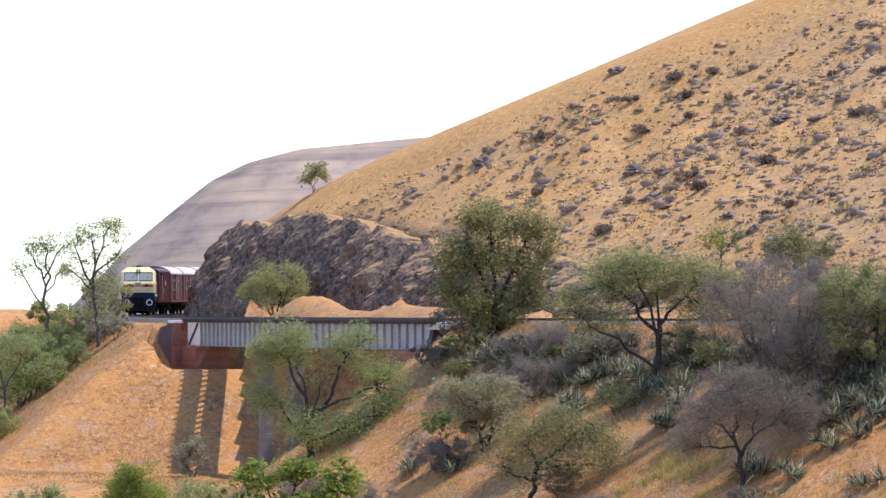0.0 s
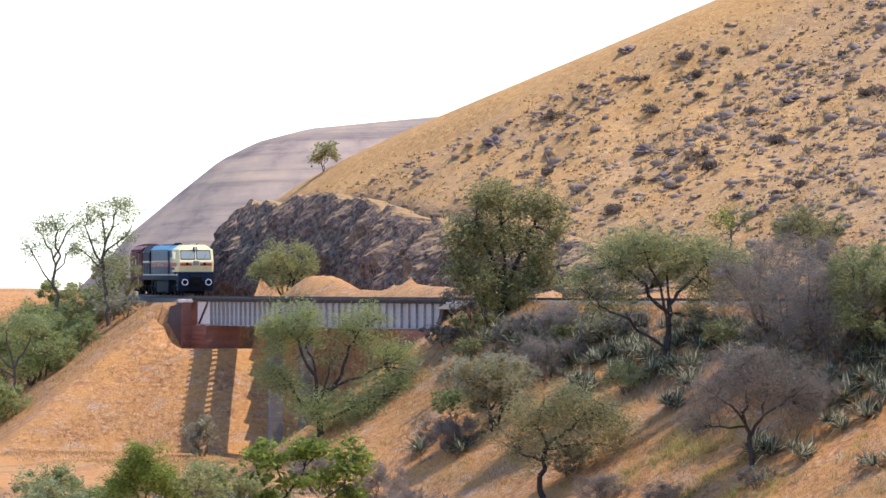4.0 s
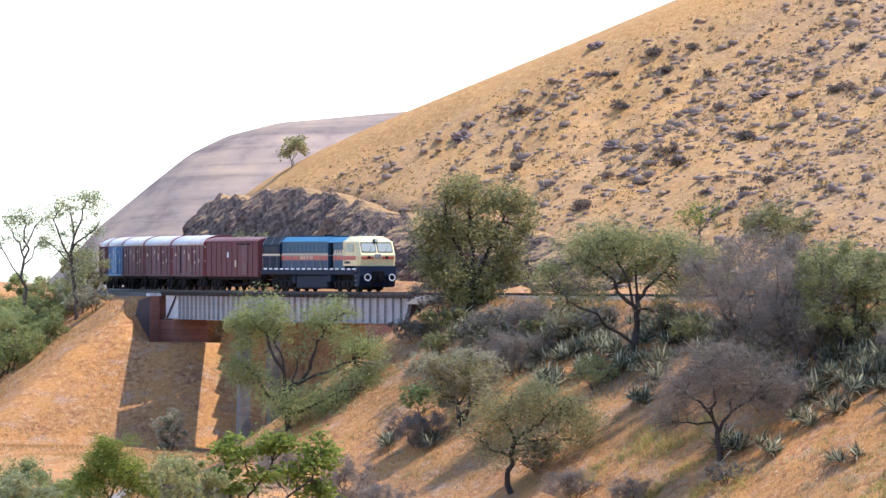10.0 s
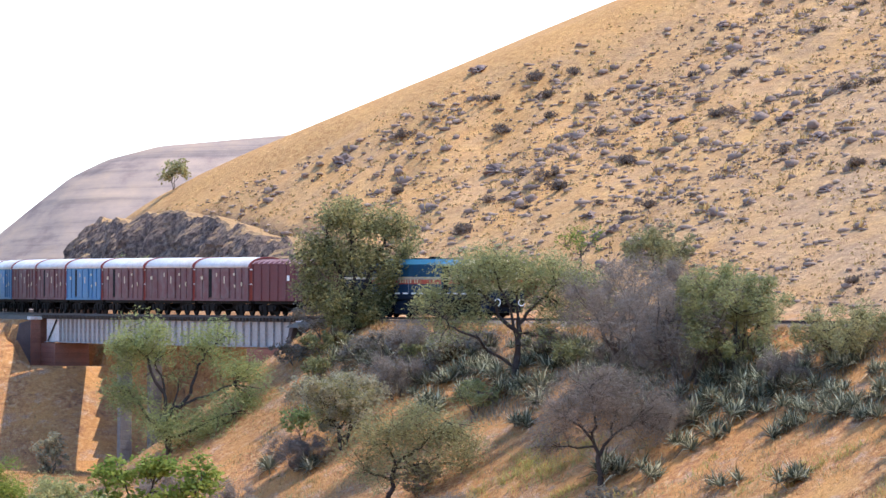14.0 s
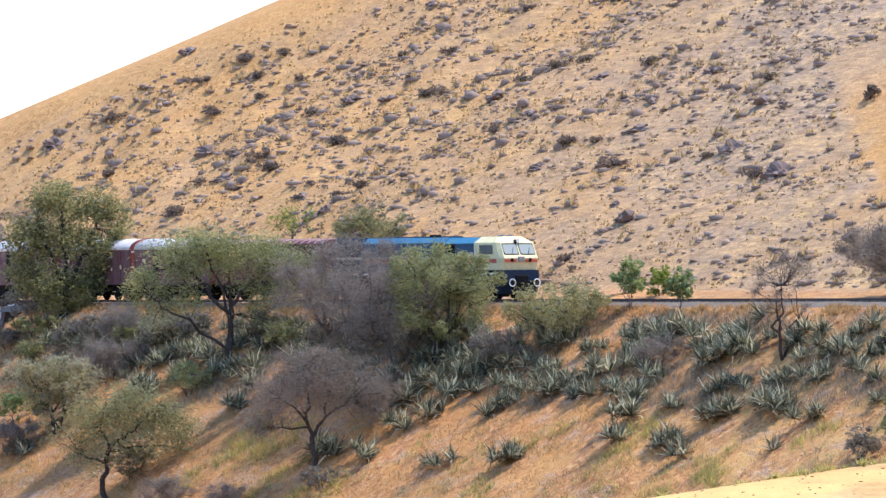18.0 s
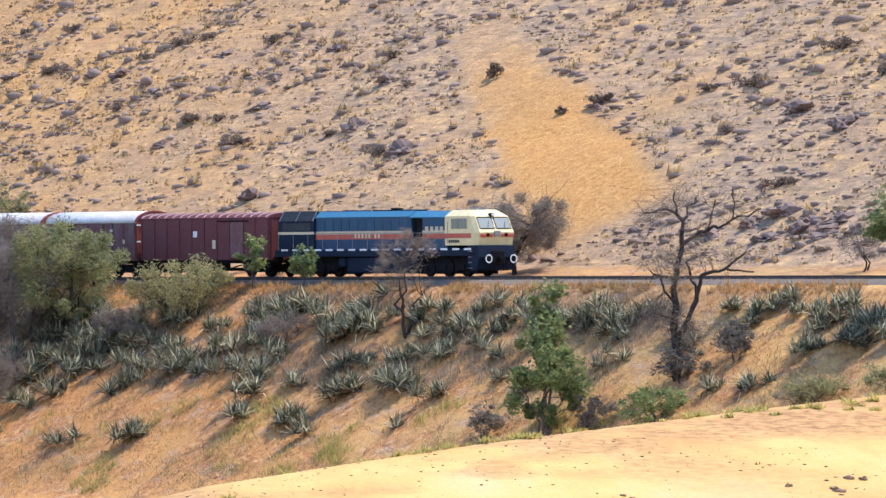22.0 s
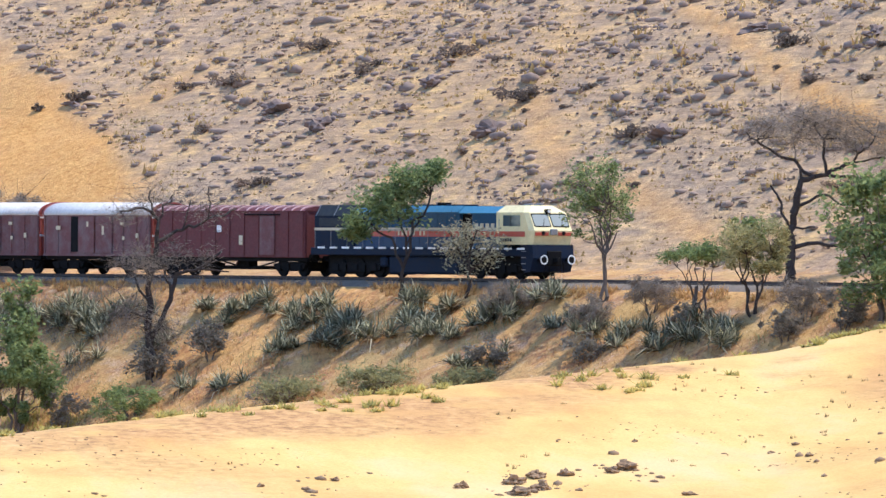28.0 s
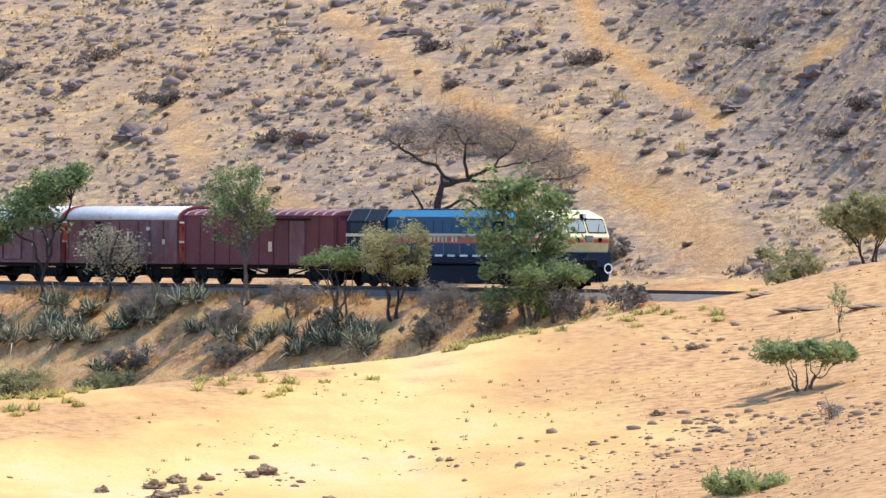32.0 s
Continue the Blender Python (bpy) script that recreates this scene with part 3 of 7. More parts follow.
for s, turn in ((S_WEST - 0.7, 0), (S_EAST + 0.6, 180)):
    flare = 1.3 if turn == 0 else 0.15
    ab = tagged(new("abutment"), "red-brown masonry bridge abutment with white coping", "abutment")
    ab.matrix_basis = on_track(s, 0, 0, turn)
    masonry_block("wall", -0.6, 6.4 if turn == 0 else 11.0, -1.4, 1.4, -6.5, -2.45, MASONRY, ab, 0.03)
    masonry_block("backwall", -0.6, 0.2, -1.4, 1.4, -2.45, -0.45, MASONRY, ab)
    for sy in (-1, 1):
        y0, y1 = sorted((sy * 1.42, sy * 2.22))
        masonry_block("pilaster", -0.5, 0.55, y0, y1, -4.8, -0.55, MASONRY, ab, 0.01, "red-brown stone pilaster")
        bm = bmesh.new()
        box(bm, -0.65, 0.7, y0 - 0.1, y1 + 0.1, -0.55, -0.3, 0.03)
        part("coping", bm, CAPSTONE, ab, "limewashed coping stone")
        bm = bmesh.new()
        w = sy * 2.2
        pts = [(0.45, w, -0.62), (0.45 - flare * 0.45, w + sy * 0.75, -0.85), (0.45 - flare, w + sy * 1.7, -4.6), (0.45, w, -5.2)]
        a = [bm.verts.new(p) for p in pts]
        b = [bm.verts.new((p[0] - 0.6, p[1], p[2])) for p in pts]
        for i in range(4):
            bm.faces.new((a[i], a[(i + 1) % 4], b[(i + 1) % 4], b[i]))
        bm.faces.new(a[::-1])
        bm.faces.new(b)
        bmesh.ops.recalc_face_normals(bm, faces=bm.faces)
        part("wing_wall", bm, SHADESTONE, ab, "sloping masonry wing wall, shade put in its dark colour")

pier = tagged(new("bridge_pier"), "tall grey concrete pier under the girders", "pier")
pier.matrix_basis = on_track(70.0)
for y0 in (-1.7, 0.75):
    masonry_block("shaft", -0.45, 0.45, y0, y0 + 0.95, -14.0, -3.0, CONCRETE, pier, 0.0)
masonry_block("pier_cap", -0.6, 0.6, -1.9, 1.9, -3.0, -2.42, CONCRETE, pier, 0.0, "concrete bed block")


def low_wall(ax, ay, bx, by):
    """A knee-high wall of rough stones with a flat mortared top."""
    ob = tagged(new("stone_wall"), "low rough stone channel wall by the stream", "wall", "walls by the stream")
    long = math.hypot(bx - ax, by - ay)
    turn = math.degrees(math.atan2(by - ay, bx - ax))
    z = min(land_z(ax, ay), land_z(bx, by))
    ob.matrix_basis = pose(ax, ay, z, 0, math.degrees(math.atan2(land_z(ax, ay) - land_z(bx, by), long)), turn)
    k = int(long / 0.7)
    for row in range(2):
        for i in range(k):
            slab_of("stone", i * long / k + 0.02, (i + 1) * long / k - 0.02, -0.3 + 0.03 * math.sin(i * 5.1 + row), 0.3, row * 0.34 - 0.2, row * 0.34 + 0.12, CONCRETE, ob)
    slab_of("coping", 0.0, long, -0.36, 0.36, 0.47, 0.56, CONCRETE, ob, "grey mortared coping")
    return ob


low_wall(-18.9, 510.9, -19.9, 443.3)
low_wall(-26.7, 490.5, -19.8, 488.4)


def rock_face():
    """The blasted face of the cutting round the nose of the hill."""
    ss, rows = np.arange(-45.0, 116.0, 0.3), 34
    back = 4.5 * step(28, 50, ss) + 1.0 * step(62, 84, ss)
    tx, ty, _ = track_at(ss, -(9.6 + back))
    top = land(tx, ty)[0]
    bm = bmesh.new()
    grid = []
    for i, s in enumerate(ss):
        col = []
        for k in range(rows):
            v = k / (rows - 1)
            f, lip = min(1.0, v / 0.84), max(0.0, v - 0.84) / 0.16
            n = 4.3 + back[i] + 3.3 * f ** 1.6 + 2.5 * lip
            x, y, p = track_at(s, -n)
            z = -0.9 + (top[i] + 0.85) * f
            q = Vector((float(x) * 0.62, float(y) * 0.62, z * 0.22))
            crack = abs(noise.noise(q * 0.45)) * 2.4 + abs(noise.noise(q)) * 1.7 + abs(noise.noise(q * 2.3)) * 1.0 + abs(noise.noise(q * 5.1)) * 0.5
            ledge = 0.14 * math.sin(z * 2.4 + 3 * noise.noise(q * 0.7))
            push = 0.75 * (crack + ledge - 1.3) * (0.35 + 0.65 * math.sin(math.pi * f)) * (1 - lip)
            z += (0.8 * noise.noise(Vector((s * 0.33, 4.0, 0))) + 0.4 * noise.noise(Vector((s * 1.1, 9.0, 0)))) * f * (1 - lip) - 0.25 * lip
            col.append(bm.verts.new((float(x) - push * math.cos(p), float(y) - push * math.sin(p), z)))
        grid.append(col)
    for a, b in zip(grid, grid[1:]):
        for k in range(rows - 1):
            bm.faces.new((a[k], a[k + 1], b[k + 1], b[k]))
    bmesh.ops.recalc_face_normals(bm, faces=bm.faces)
    m, nodes, links, b = material("cutting_rock", 0.95, 0, 0.08)
    big, fine = tex_noise(nodes, links, 0.35, 5), tex_noise(nodes, links, 2.6, 6, 0.7)
    c = ramp(nodes, links, fine.outputs[0], [(0.34, (0.05, 0.036, 0.032)), (0.5, (0.165, 0.113, 0.09)), (0.68, (0.36, 0.245, 0.17))])
    w = ramp(nodes, links, big.outputs[0], [(0.52, (0, 0, 0)), (0.75, (0.6, 0.6, 0.6))])
    up = nodes.new("ShaderNodeSeparateXYZ")
    links.new(nodes.new("ShaderNodeNewGeometry").outputs["Normal"], up.inputs[0])
    ledges = ramp(nodes, links, up.outputs["Z"], [(0.62, (0, 0, 0)), (0.88, (0.7, 0.7, 0.7))])
    stone = mix(nodes, links, w.outputs[0], c.outputs[0], (0.36, 0.23, 0.13))
    links.new(mix(nodes, links, ledges.outputs[0], stone, (0.52, 0.31, 0.13)), b.inputs["Base Color"])
    bump(nodes, links, b, fine.outputs[0], 0.9, 0.25)
    return tagged(part("rock_cutting", bm, m), "rough brown rock face of the railway cutting", "rock face", kind="structure")


rock_face()

# ---------------------------------------------------------------- rolling stock
NAVY2 = coat("dark_blue_engine_paint", (0.013, 0.042, 0.10), (0.022, 0.036, 0.06), 0.5, spec=0.25)
GLASS, _n, _l, _b = material("dark_window_glass", 0.08, 0, 0.6)
_b.inputs["Base Color"].default_value = (0.05, 0.07, 0.08, 1)
# tinted glass; its pale base colour stands in for reflected sky
SCREEN, _n, _l, _b = material("sky_pale_tinted_windscreen", 0.35, 0, 0.4)
_b.inputs["Base Color"].default_value = (0.25, 0.265, 0.24, 1)
LENS, _n, _l, _b = material("lamp_glass", 0.1, 0, 0.6)
_b.inputs["Base Color"].default_value = (0.75, 0.75, 0.7, 1)
GRILLE = coat("dark_radiator_mesh", (0.02, 0.025, 0.03), (0.06, 0.055, 0.05), 0.8)
STEEL = coat("bare_grey_steel", (0.28, 0.27, 0.26), (0.16, 0.13, 0.11), 0.5, 0.3)
STRAW = coat("pale_stripe_paint", (0.62, 0.52, 0.33), (0.45, 0.38, 0.28), 0.55)
# roof ribs: sunlight on them is put into this paler red
RIB = coat("sunlit_rib_paint", (0.58, 0.36, 0.33), (0.4, 0.2, 0.18), 0.6)
MAROON2 = coat("dull_red_end_paint", (0.30, 0.06, 0.045), (0.2, 0.06, 0.05), 0.65)


def prism(bm, outline, y0, y1):
    """Extrudes an outline of (x, z) from y0 to y1."""
    a = [bm.verts.new((x, y0, z)) for x, z in outline]
    b = [bm.verts.new((x, y1, z)) for x, z in outline]
    k = len(outline)
    for i in range(k):
        bm.faces.new((a[i], a[(i + 1) % k], b[(i + 1) % k], b[i]))
    bm.faces.new(a[::-1])
    bm.faces.new(b)
    bmesh.ops.recalc_face_normals(bm, faces=bm.faces)


def hull(bm, outline, x0, x1):
    """Extrudes a cross section of (y, z) from x0 to x1."""
    a = [bm.verts.new((x0, y, z)) for y, z in outline]
    b = [bm.verts.new((x1, y, z)) for y, z in outline]
    k = len(outline)
    for i in range(k):
        bm.faces.new((a[i], a[(i + 1) % k], b[(i + 1) % k], b[i]))
    bm.faces.new(a[::-1])
    bm.faces.new(b)
    bmesh.ops.recalc_face_normals(bm, faces=bm.faces)


def slab(name, x0, x1, y0, y1, z0, z1, m, parent, label="", bevel=0.0):
    bm = bmesh.new()
    box(bm, x0, x1, y0, y1, z0, z1, bevel)
    return part(name, bm, m, parent, label)


def disc(bm, c, r, w, axis="Y", sides=18):
    c = Vector(c)
    d = Vector((0, w / 2, 0)) if axis == "Y" else Vector((w / 2, 0, 0))
    tube(bm, c - d, c + d, r, sides=sides)


def bogie(parent, x, axles, wheel_r, m=None):
    b = new("bogie")
    b.parent = parent
    b.location = (x, 0, 0)
    span = axles[-1] - axles[0]
    for y in (-1.06, 1.06):
        bm = bmesh.new()
        prism(bm, [(-span / 2 - 0.55, 0.72), (-span / 2 - 0.4, 0.42), (-span / 2 + 0.3, 0.42), (-span / 2 + 0.55, 0.3), (span / 2 - 0.55, 0.3), (span / 2 - 0.3, 0.42), (span / 2 + 0.4, 0.42), (span / 2 + 0.55, 0.72), (span / 2 - 0.2, 0.84), (-span / 2 + 0.2, 0.84)], y - 0.09, y + 0.09)
        for a in axles:
            box(bm, a - 0.2, a + 0.2, y - 0.17, y + 0.17, wheel_r - 0.18, wheel_r + 0.2, 0.03)
        part("side_frame", bm, BLACK, b)
        for a in axles[:-1]:
            bm = bmesh.new()
            for k in range(3):
                disc(bm, (a + span / (len(axles) - 1) / 2, y * 1.06, 0.42 + 0.12 * k), 0.13, 0.09, "X", 8)
            part("spring", bm, BLACK, b)
    for a in axles:
        for y in (-0.84, 0.84):
            bm = bmesh.new()
            disc(bm, (a, y, wheel_r), wheel_r, 0.11, "Y", 22)
            disc(bm, (a, y * 0.93, wheel_r), wheel_r + 0.028, 0.03, "Y", 22)
            part("wheel", bm, BLACK, b)
        bm = bmesh.new()
        disc(bm, (a, 0, wheel_r), 0.09, 1.7, "Y", 8)
        part("axle", bm, BLACK, b)
    return b


def buffers(parent, x, sign, plate):
    for y in (-0.978, 0.978):
        bm = bmesh.new()
        disc(bm, (x + sign * 0.2, y, 1.1), 0.11, 0.45, "X", 12)
        disc(bm, (x + sign * 0.44, y, 1.1), 0.27, 0.06, "X", 20)
        b = part("buffer", bm, BLACK, parent, "round steel buffer")
        if plate is not None:
            bm = bmesh.new()
            for k in range(20):
                a0, a1 = 2 * math.pi * k / 20, 2 * math.pi * (k + 1) / 20
                q = [(r * math.cos(a), r * math.sin(a)) for a, r in ((a0, 0.205), (a1, 0.205), (a1, 0.272), (a0, 0.272))]
                bm.faces.new([bm.verts.new((x + sign * 0.475, y + u, 1.1 + v)) for u, v in q])
            part("rim", bm, plate, b, "white painted buffer rim")
    bm = bmesh.new()
    box(bm, min(x, x + sign * 0.6), max(x, x + sign * 0.6), -0.13, 0.13, 0.92, 1.22, 0.03)
    part("coupler", bm, BLACK, parent)


def engine():
    """Six-axle diesel engine: cab in front, long hood with a walkway, radiators at the back."""
    e = tagged(new("diesel_engine"), "blue diesel engine with cream cab and orange band", "locomotive")
    H = 10.65
    slab("underframe", -H, H - 0.55, -1.45, 1.45, 1.28, 1.72, NAVY, e, "navy underframe with white edge dashes", 0.03)
    for y in (-1.0, 1.0):
        yy = 1.452 * y
        dashes = new("edge_marks")
        dashes.parent = e
        dashes["label"] = "row of white dashes on the walkway edge"
        for k in range(17):
            x = -H + 0.7 + k * 1.18
            slab("dash", x, x + 0.7, min(yy, yy + 0.012 * y), max(yy, yy + 0.012 * y), 1.66, 1.77, WHITE, dashes)
    # long hood
    w = 1.28
    sec = [(-w, 1.72), (w, 1.72), (w, 3.78), (w - 0.34, 4.12), (-w + 0.34, 4.12), (-w, 3.78)]
    bm = bmesh.new()
    hull(bm, sec, -6.5, 3.4)
    hood = part("hood", bm, BLUE, e, "blue engine hood with doors")
    for y in (-1, 1):
        bm = bmesh.new()
        a = [(y * (w + 0.02), 3.76), (y * (w + 0.05), 3.80), (y * (w - 0.33), 4.17), (y * (w - 0.36), 4.12)]
        hull(bm, a, -6.5, 3.4)
        part("roof_edge", bm, SKYBLUE, e, "light blue sloping roof edge")
        yy = y * (w + 0.004)
        s0, s1 = sorted((yy, yy + y * 0.014))
        slab("stripe", -6.5, 3.4, s0, s1, 2.70, 2.90, STRAW, hood, "pale stripe")
        slab("band", -6.5, 3.4, s0, s1, 2.38, 2.70, ORANGE, hood, "orange-red band")
        slab("lower_side", -6.5, 3.4, s0, s1, 1.73, 2.38, NAVY2, hood, "dark blue lower hood side")
        for k in range(11):
            x = -6.3 + k * 0.86
            slab("hood_door", x, x + 0.78, min(yy, yy + 0.025 * y), max(yy, yy + 0.025 * y), 1.86, 2.36, NAVY2, hood)
            slab("upper_door", x, x + 0.78, min(yy, yy + 0.025 * y), max(yy, yy + 0.025 * y), 2.93, 3.6, BLUE, hood)
        for k in range(7):
            x = -2.4 + k * 0.36 + (0.25 if k > 4 else 0)
            slab("lettering_bar", x, x + 0.17, min(yy, yy + 0.03 * y), max(yy, yy + 0.03 * y), 2.45, 2.76, STRAW, hood)
    slab("roof", -6.5, 3.4, -w + 0.36, w - 0.36, 4.10, 4.16, SKYBLUE, e, "light blue roof panels")
    for x in (-4.6, -1.5, 1.2):
        slab("roof_hatch", x, x + 1.5, -0.6, 0.6, 4.16, 4.25, NAVY, e, "", 0.03)
    slab("exhaust_stack", 0.0, 0.6, -0.28, 0.28, 4.16, 4.36, BLACK, e, "", 0.02)
    # radiator end
    bm = bmesh.new()
    hull(bm, [(-1.42, 1.72), (1.42, 1.72), (1.42, 3.55), (1.02, 4.2), (-1.02, 4.2), (-1.42, 3.55)], -H + 0.35, -6.5)
    rad = part("radiator_housing", bm, NAVY, e, "dark radiator housing with mesh panels")
    for y in (-1, 1):
        bm = bmesh.new()
        a = [(y * 1.43, 3.58), (y * 1.46, 3.58), (y * 1.06, 4.22), (y * 1.03, 4.22)]
        hull(bm, a, -H + 0.5, -6.65)
        part("radiator_grille", bm, GRILLE, rad, "sloping black radiator mesh")
        for k in range(3):
            x = -H + 0.5 + k * 1.75
            bm = bmesh.new()
            hull(bm, [(y * 1.44, 3.58), (y * 1.475, 3.58), (y * 1.075, 4.225), (y * 1.04, 4.225)], x, x + 0.06)
            part("slat", bm, STEEL, rad)
        s0, s1 = sorted((y * 1.424, y * 1.436))
        slab("stripe", -H + 0.36, -6.5, s0, s1, 2.72, 2.88, STRAW, rad, "pale stripe")
        slab("side_grille", -H + 0.8, -6.9, s0, s1, 2.96, 3.45, GRILLE, rad)
    # recess and equipment bay behind the cab
    bm = bmesh.new()
    hull(bm, [(-1.05, 1.72), (1.05, 1.72), (1.05, 3.9), (-1.05, 3.9)], 3.4, 4.6)
    part("air_intake_recess", bm, BLACK, e, "dark air intake recess")
    bm = bmesh.new()
    hull(bm, [(-1.32, 1.72), (1.32, 1.72), (1.32, 3.72), (0.9, 4.08), (-0.9, 4.08), (-1.32, 3.72)], 4.6, 7.1)
    bay = part("equipment_bay", bm, BLUE, e, "blue equipment bay")
    for y in (-1, 1):
        bm = bmesh.new()
        hull(bm, [(y * 1.33, 3.70), (y * 1.37, 3.74), (y * 0.92, 4.13), (y * 0.88, 4.08)], 3.4, 7.1)
        part("roof_edge", bm, SKYBLUE, e, "light blue sloping roof edge")
        s0, s1 = sorted((y * 1.324, y * 1.336))
        slab("stripe", 4.6, 7.1, s0, s1, 2.70, 2.90, STRAW, bay)
        slab("band", 4.6, 7.1, s0, s1, 2.38, 2.70, ORANGE, bay)
        for k in range(4):
            slab("lettering_bar", 4.9 + k * 0.5, 5.2 + k * 0.5, min(s0, s0 + y * 0.02), max(s1, s1 + y * 0.02), 2.9, 3.15, STRAW, bay)
    slab("bay_roof", 3.4, 7.1, -0.9, 0.9, 4.04, 4.10, NAVY, e)
    # cab
    cab = new("cab")
    cab.parent = e
    cab["label"] = "cream driving cab with two front windows"
    bm = bmesh.new()
    lo = [(7.1, -1.5), (10.0, -1.5), (10.25, -1.32), (10.25, 1.32), (10.0, 1.5), (7.1, 1.5)]
    mid = [(7.1, -1.52), (10.1, -1.52), (10.4, -1.34), (10.4, 1.34), (10.1, 1.52), (7.1, 1.52)]
    top = [(7.1, -1.5), (9.6, -1.5), (9.85, -1.3), (9.85, 1.3), (9.6, 1.5), (7.1, 1.5)]
    cap = [(7.2, -0.95), (9.0, -0.95), (9.3, -0.75), (9.3, 0.75), (9.0, 0.95), (7.2, 0.95)]
    rings = [[bm.verts.new((x, y, z)) for x, y in ring] for ring, z in ((lo, 1.95), (mid, 2.75), (top, 3.78), (cap, 4.18))]
    for a, b in zip(rings, rings[1:]):
        for i in range(6):
            bm.faces.new((a[i], a[(i + 1) % 6], b[(i + 1) % 6], b[i]))
    bm.faces.new(rings[0][::-1])
    bm.faces.new(rings[-1])
    bmesh.ops.recalc_face_normals(bm, faces=bm.faces)
    part("cab_shell", bm, CREAM, cab, "cream painted steel")

    def on_front(z, out=0.0):
        return 10.4 + (9.85 - 10.4) * (z - 2.75) / 1.03 + out

    def pane(name, y0, y1, z0, z1, m, out, label=""):
        bm = bmesh.new()
        q = [(y0 + 0.05, z0), (y1 - 0.05, z0), (y1, z0 + 0.06), (y1, z1 - 0.06), (y1 - 0.06, z1), (y0 + 0.06, z1), (y0, z1 - 0.06), (y0, z0 + 0.06)]
        a = [bm.verts.new((on_front(z, out), y, z)) for y, z in q]
        b = [bm.verts.new((on_front(z, out - 0.05), y, z)) for y, z in q]
        bm.faces.new(a)
        for i in range(8):
            bm.faces.new((a[i], b[i], b[(i + 1) % 8], a[(i + 1) % 8]))
        bmesh.ops.recalc_face_normals(bm, faces=bm.faces)
        return part(name, bm, m, cab, label)
    for y0, y1 in ((-1.2, -0.1), (0.1, 1.2)):
        pane("window_gasket", y0 - 0.05, y1 + 0.05, 2.95, 3.73, BLACK, 0.012)
        pane("windscreen", y0, y1, 3.02, 3.66, SCREEN, 0.026, "grey-green windscreen pane, reflected sky put in its colour")
        bm = bmesh.new()
        tube(bm, (on_front(3.0, 0.05), (y0 + y1) / 2, 3.0), (on_front(3.45, 0.05), (y0 + y1) / 2 + 0.25, 3.45), 0.015, sides=4)
        part("wiper", bm, BLACK, cab)
    bm = bmesh.new()
    box(bm, 9.72, 9.98, -0.16, 0.16, 3.72, 3.98, 0.04)
    part("headlight_box", bm, BLACK, cab, "twin headlight box over the windows")
    bm = bmesh.new()
    disc(bm, (10.0, -0.0, 3.85), 0.1, 0.05, "X", 14)
    part("headlight", bm, LENS, cab)
    bm = bmesh.new()
    box(bm, 10.38, 10.5, -0.24, 0.24, 2.5, 2.86, 0.03)
    part("number_box", bm, STEEL, cab, "grey box below the windows")
    for y in (-1, 1):
        y0, y1 = sorted((y * 0.34, y * 1.3))
        bm = bmesh.new()
        box(bm, 10.385, 10.415, y0, y1, 2.46, 2.66, 0.01)
        part("front_band", bm, ORANGE, cab, "orange band across the nose")
        bm = bmesh.new()
        disc(bm, (10.41, y * 0.72, 2.6), 0.12, 0.06, "X", 14)
        part("marker_lamp", bm, BLACK, cab)
        s0, s1 = sorted((y * 1.522, y * 1.535))
        slab("side_band", 7.1, 9.75, s0, s1, 2.40, 2.70, ORANGE, cab, "orange band")
        slab("side_window", 7.75, 9.3, s0, s1, 3.0, 3.62, GLASS, cab, "dark side window")
        slab("window_post", 8.4, 8.48, s0, s1 + 0.01, 2.98, 3.64, BLACK, cab)
        slab("door_handle", 7.35, 7.39, s0, s1 + 0.03, 2.1, 3.4, STEEL, cab)
        for k in range(5):
            slab("number_bar", 7.5 + 0.22 * k, 7.64 + 0.22 * k, s0, s1, 2.12, 2.3, NAVY, cab)
    bm = bmesh.new()
    for y in (-0.35, 0.35):
        tube(bm, (8.2, y, 4.2), (8.9, y, 4.26), 0.07, sides=8)
    part("horn", bm, STEEL, cab)
    # nose below the cab
    bm = bmesh.new()
    prism(bm, [(9.3, 1.95), (10.35, 1.95), (10.42, 1.2), (10.15, 0.42), (9.6, 0.35), (9.3, 0.9)], -1.45, 1.45)
    part("nose_plate", bm, NAVY, e, "navy lower nose and pilot")
    bm = bmesh.new()
    box(bm, 10.42, 10.55, -0.5, 0.5, 0.75, 1.6, 0.04)
    part("hose_rack", bm, BLACK, e)
    for y in (-0.62, -0.4, 0.4, 0.62):
        bm = bmesh.new()
        tube(bm, (10.5, y, 0.95), (10.56, y, 0.35), 0.03, sides=5)
        part("air_hose", bm, BLACK, e)
    buffers(e, 10.35, 1, WHITE)
    buffers(e, -H, -1, None)
    # added black blocks stand in for the shaded gaps under the engine
    slab("motor_gear", -9.7, -3.5, -0.8, 0.8, 0.16, 1.28, BLACK, e, "black block added to darken the gap between the wheels")
    slab("motor_gear", 3.5, 9.5, -0.8, 0.8, 0.16, 1.28, BLACK, e, "black block added to darken the gap between the wheels")
    slab("fuel_tank", -3.3, 3.3, -1.3, 1.3, 0.2, 1.28, NAVY, e, "", 0.12)
    slab("battery_box", 3.4, 4.2, -1.4, 1.4, 0.75, 1.28, NAVY, e, "", 0.05)
    slab("air_tank", -4.1, -3.4, -1.35, 1.35, 0.6, 1.2, NAVY, e, "", 0.1)
    bogie(e, 6.6, (-1.85, 0.0, 1.85), 0.545)
    bogie(e, -6.6, (-1.85, 0.0, 1.85), 0.545)
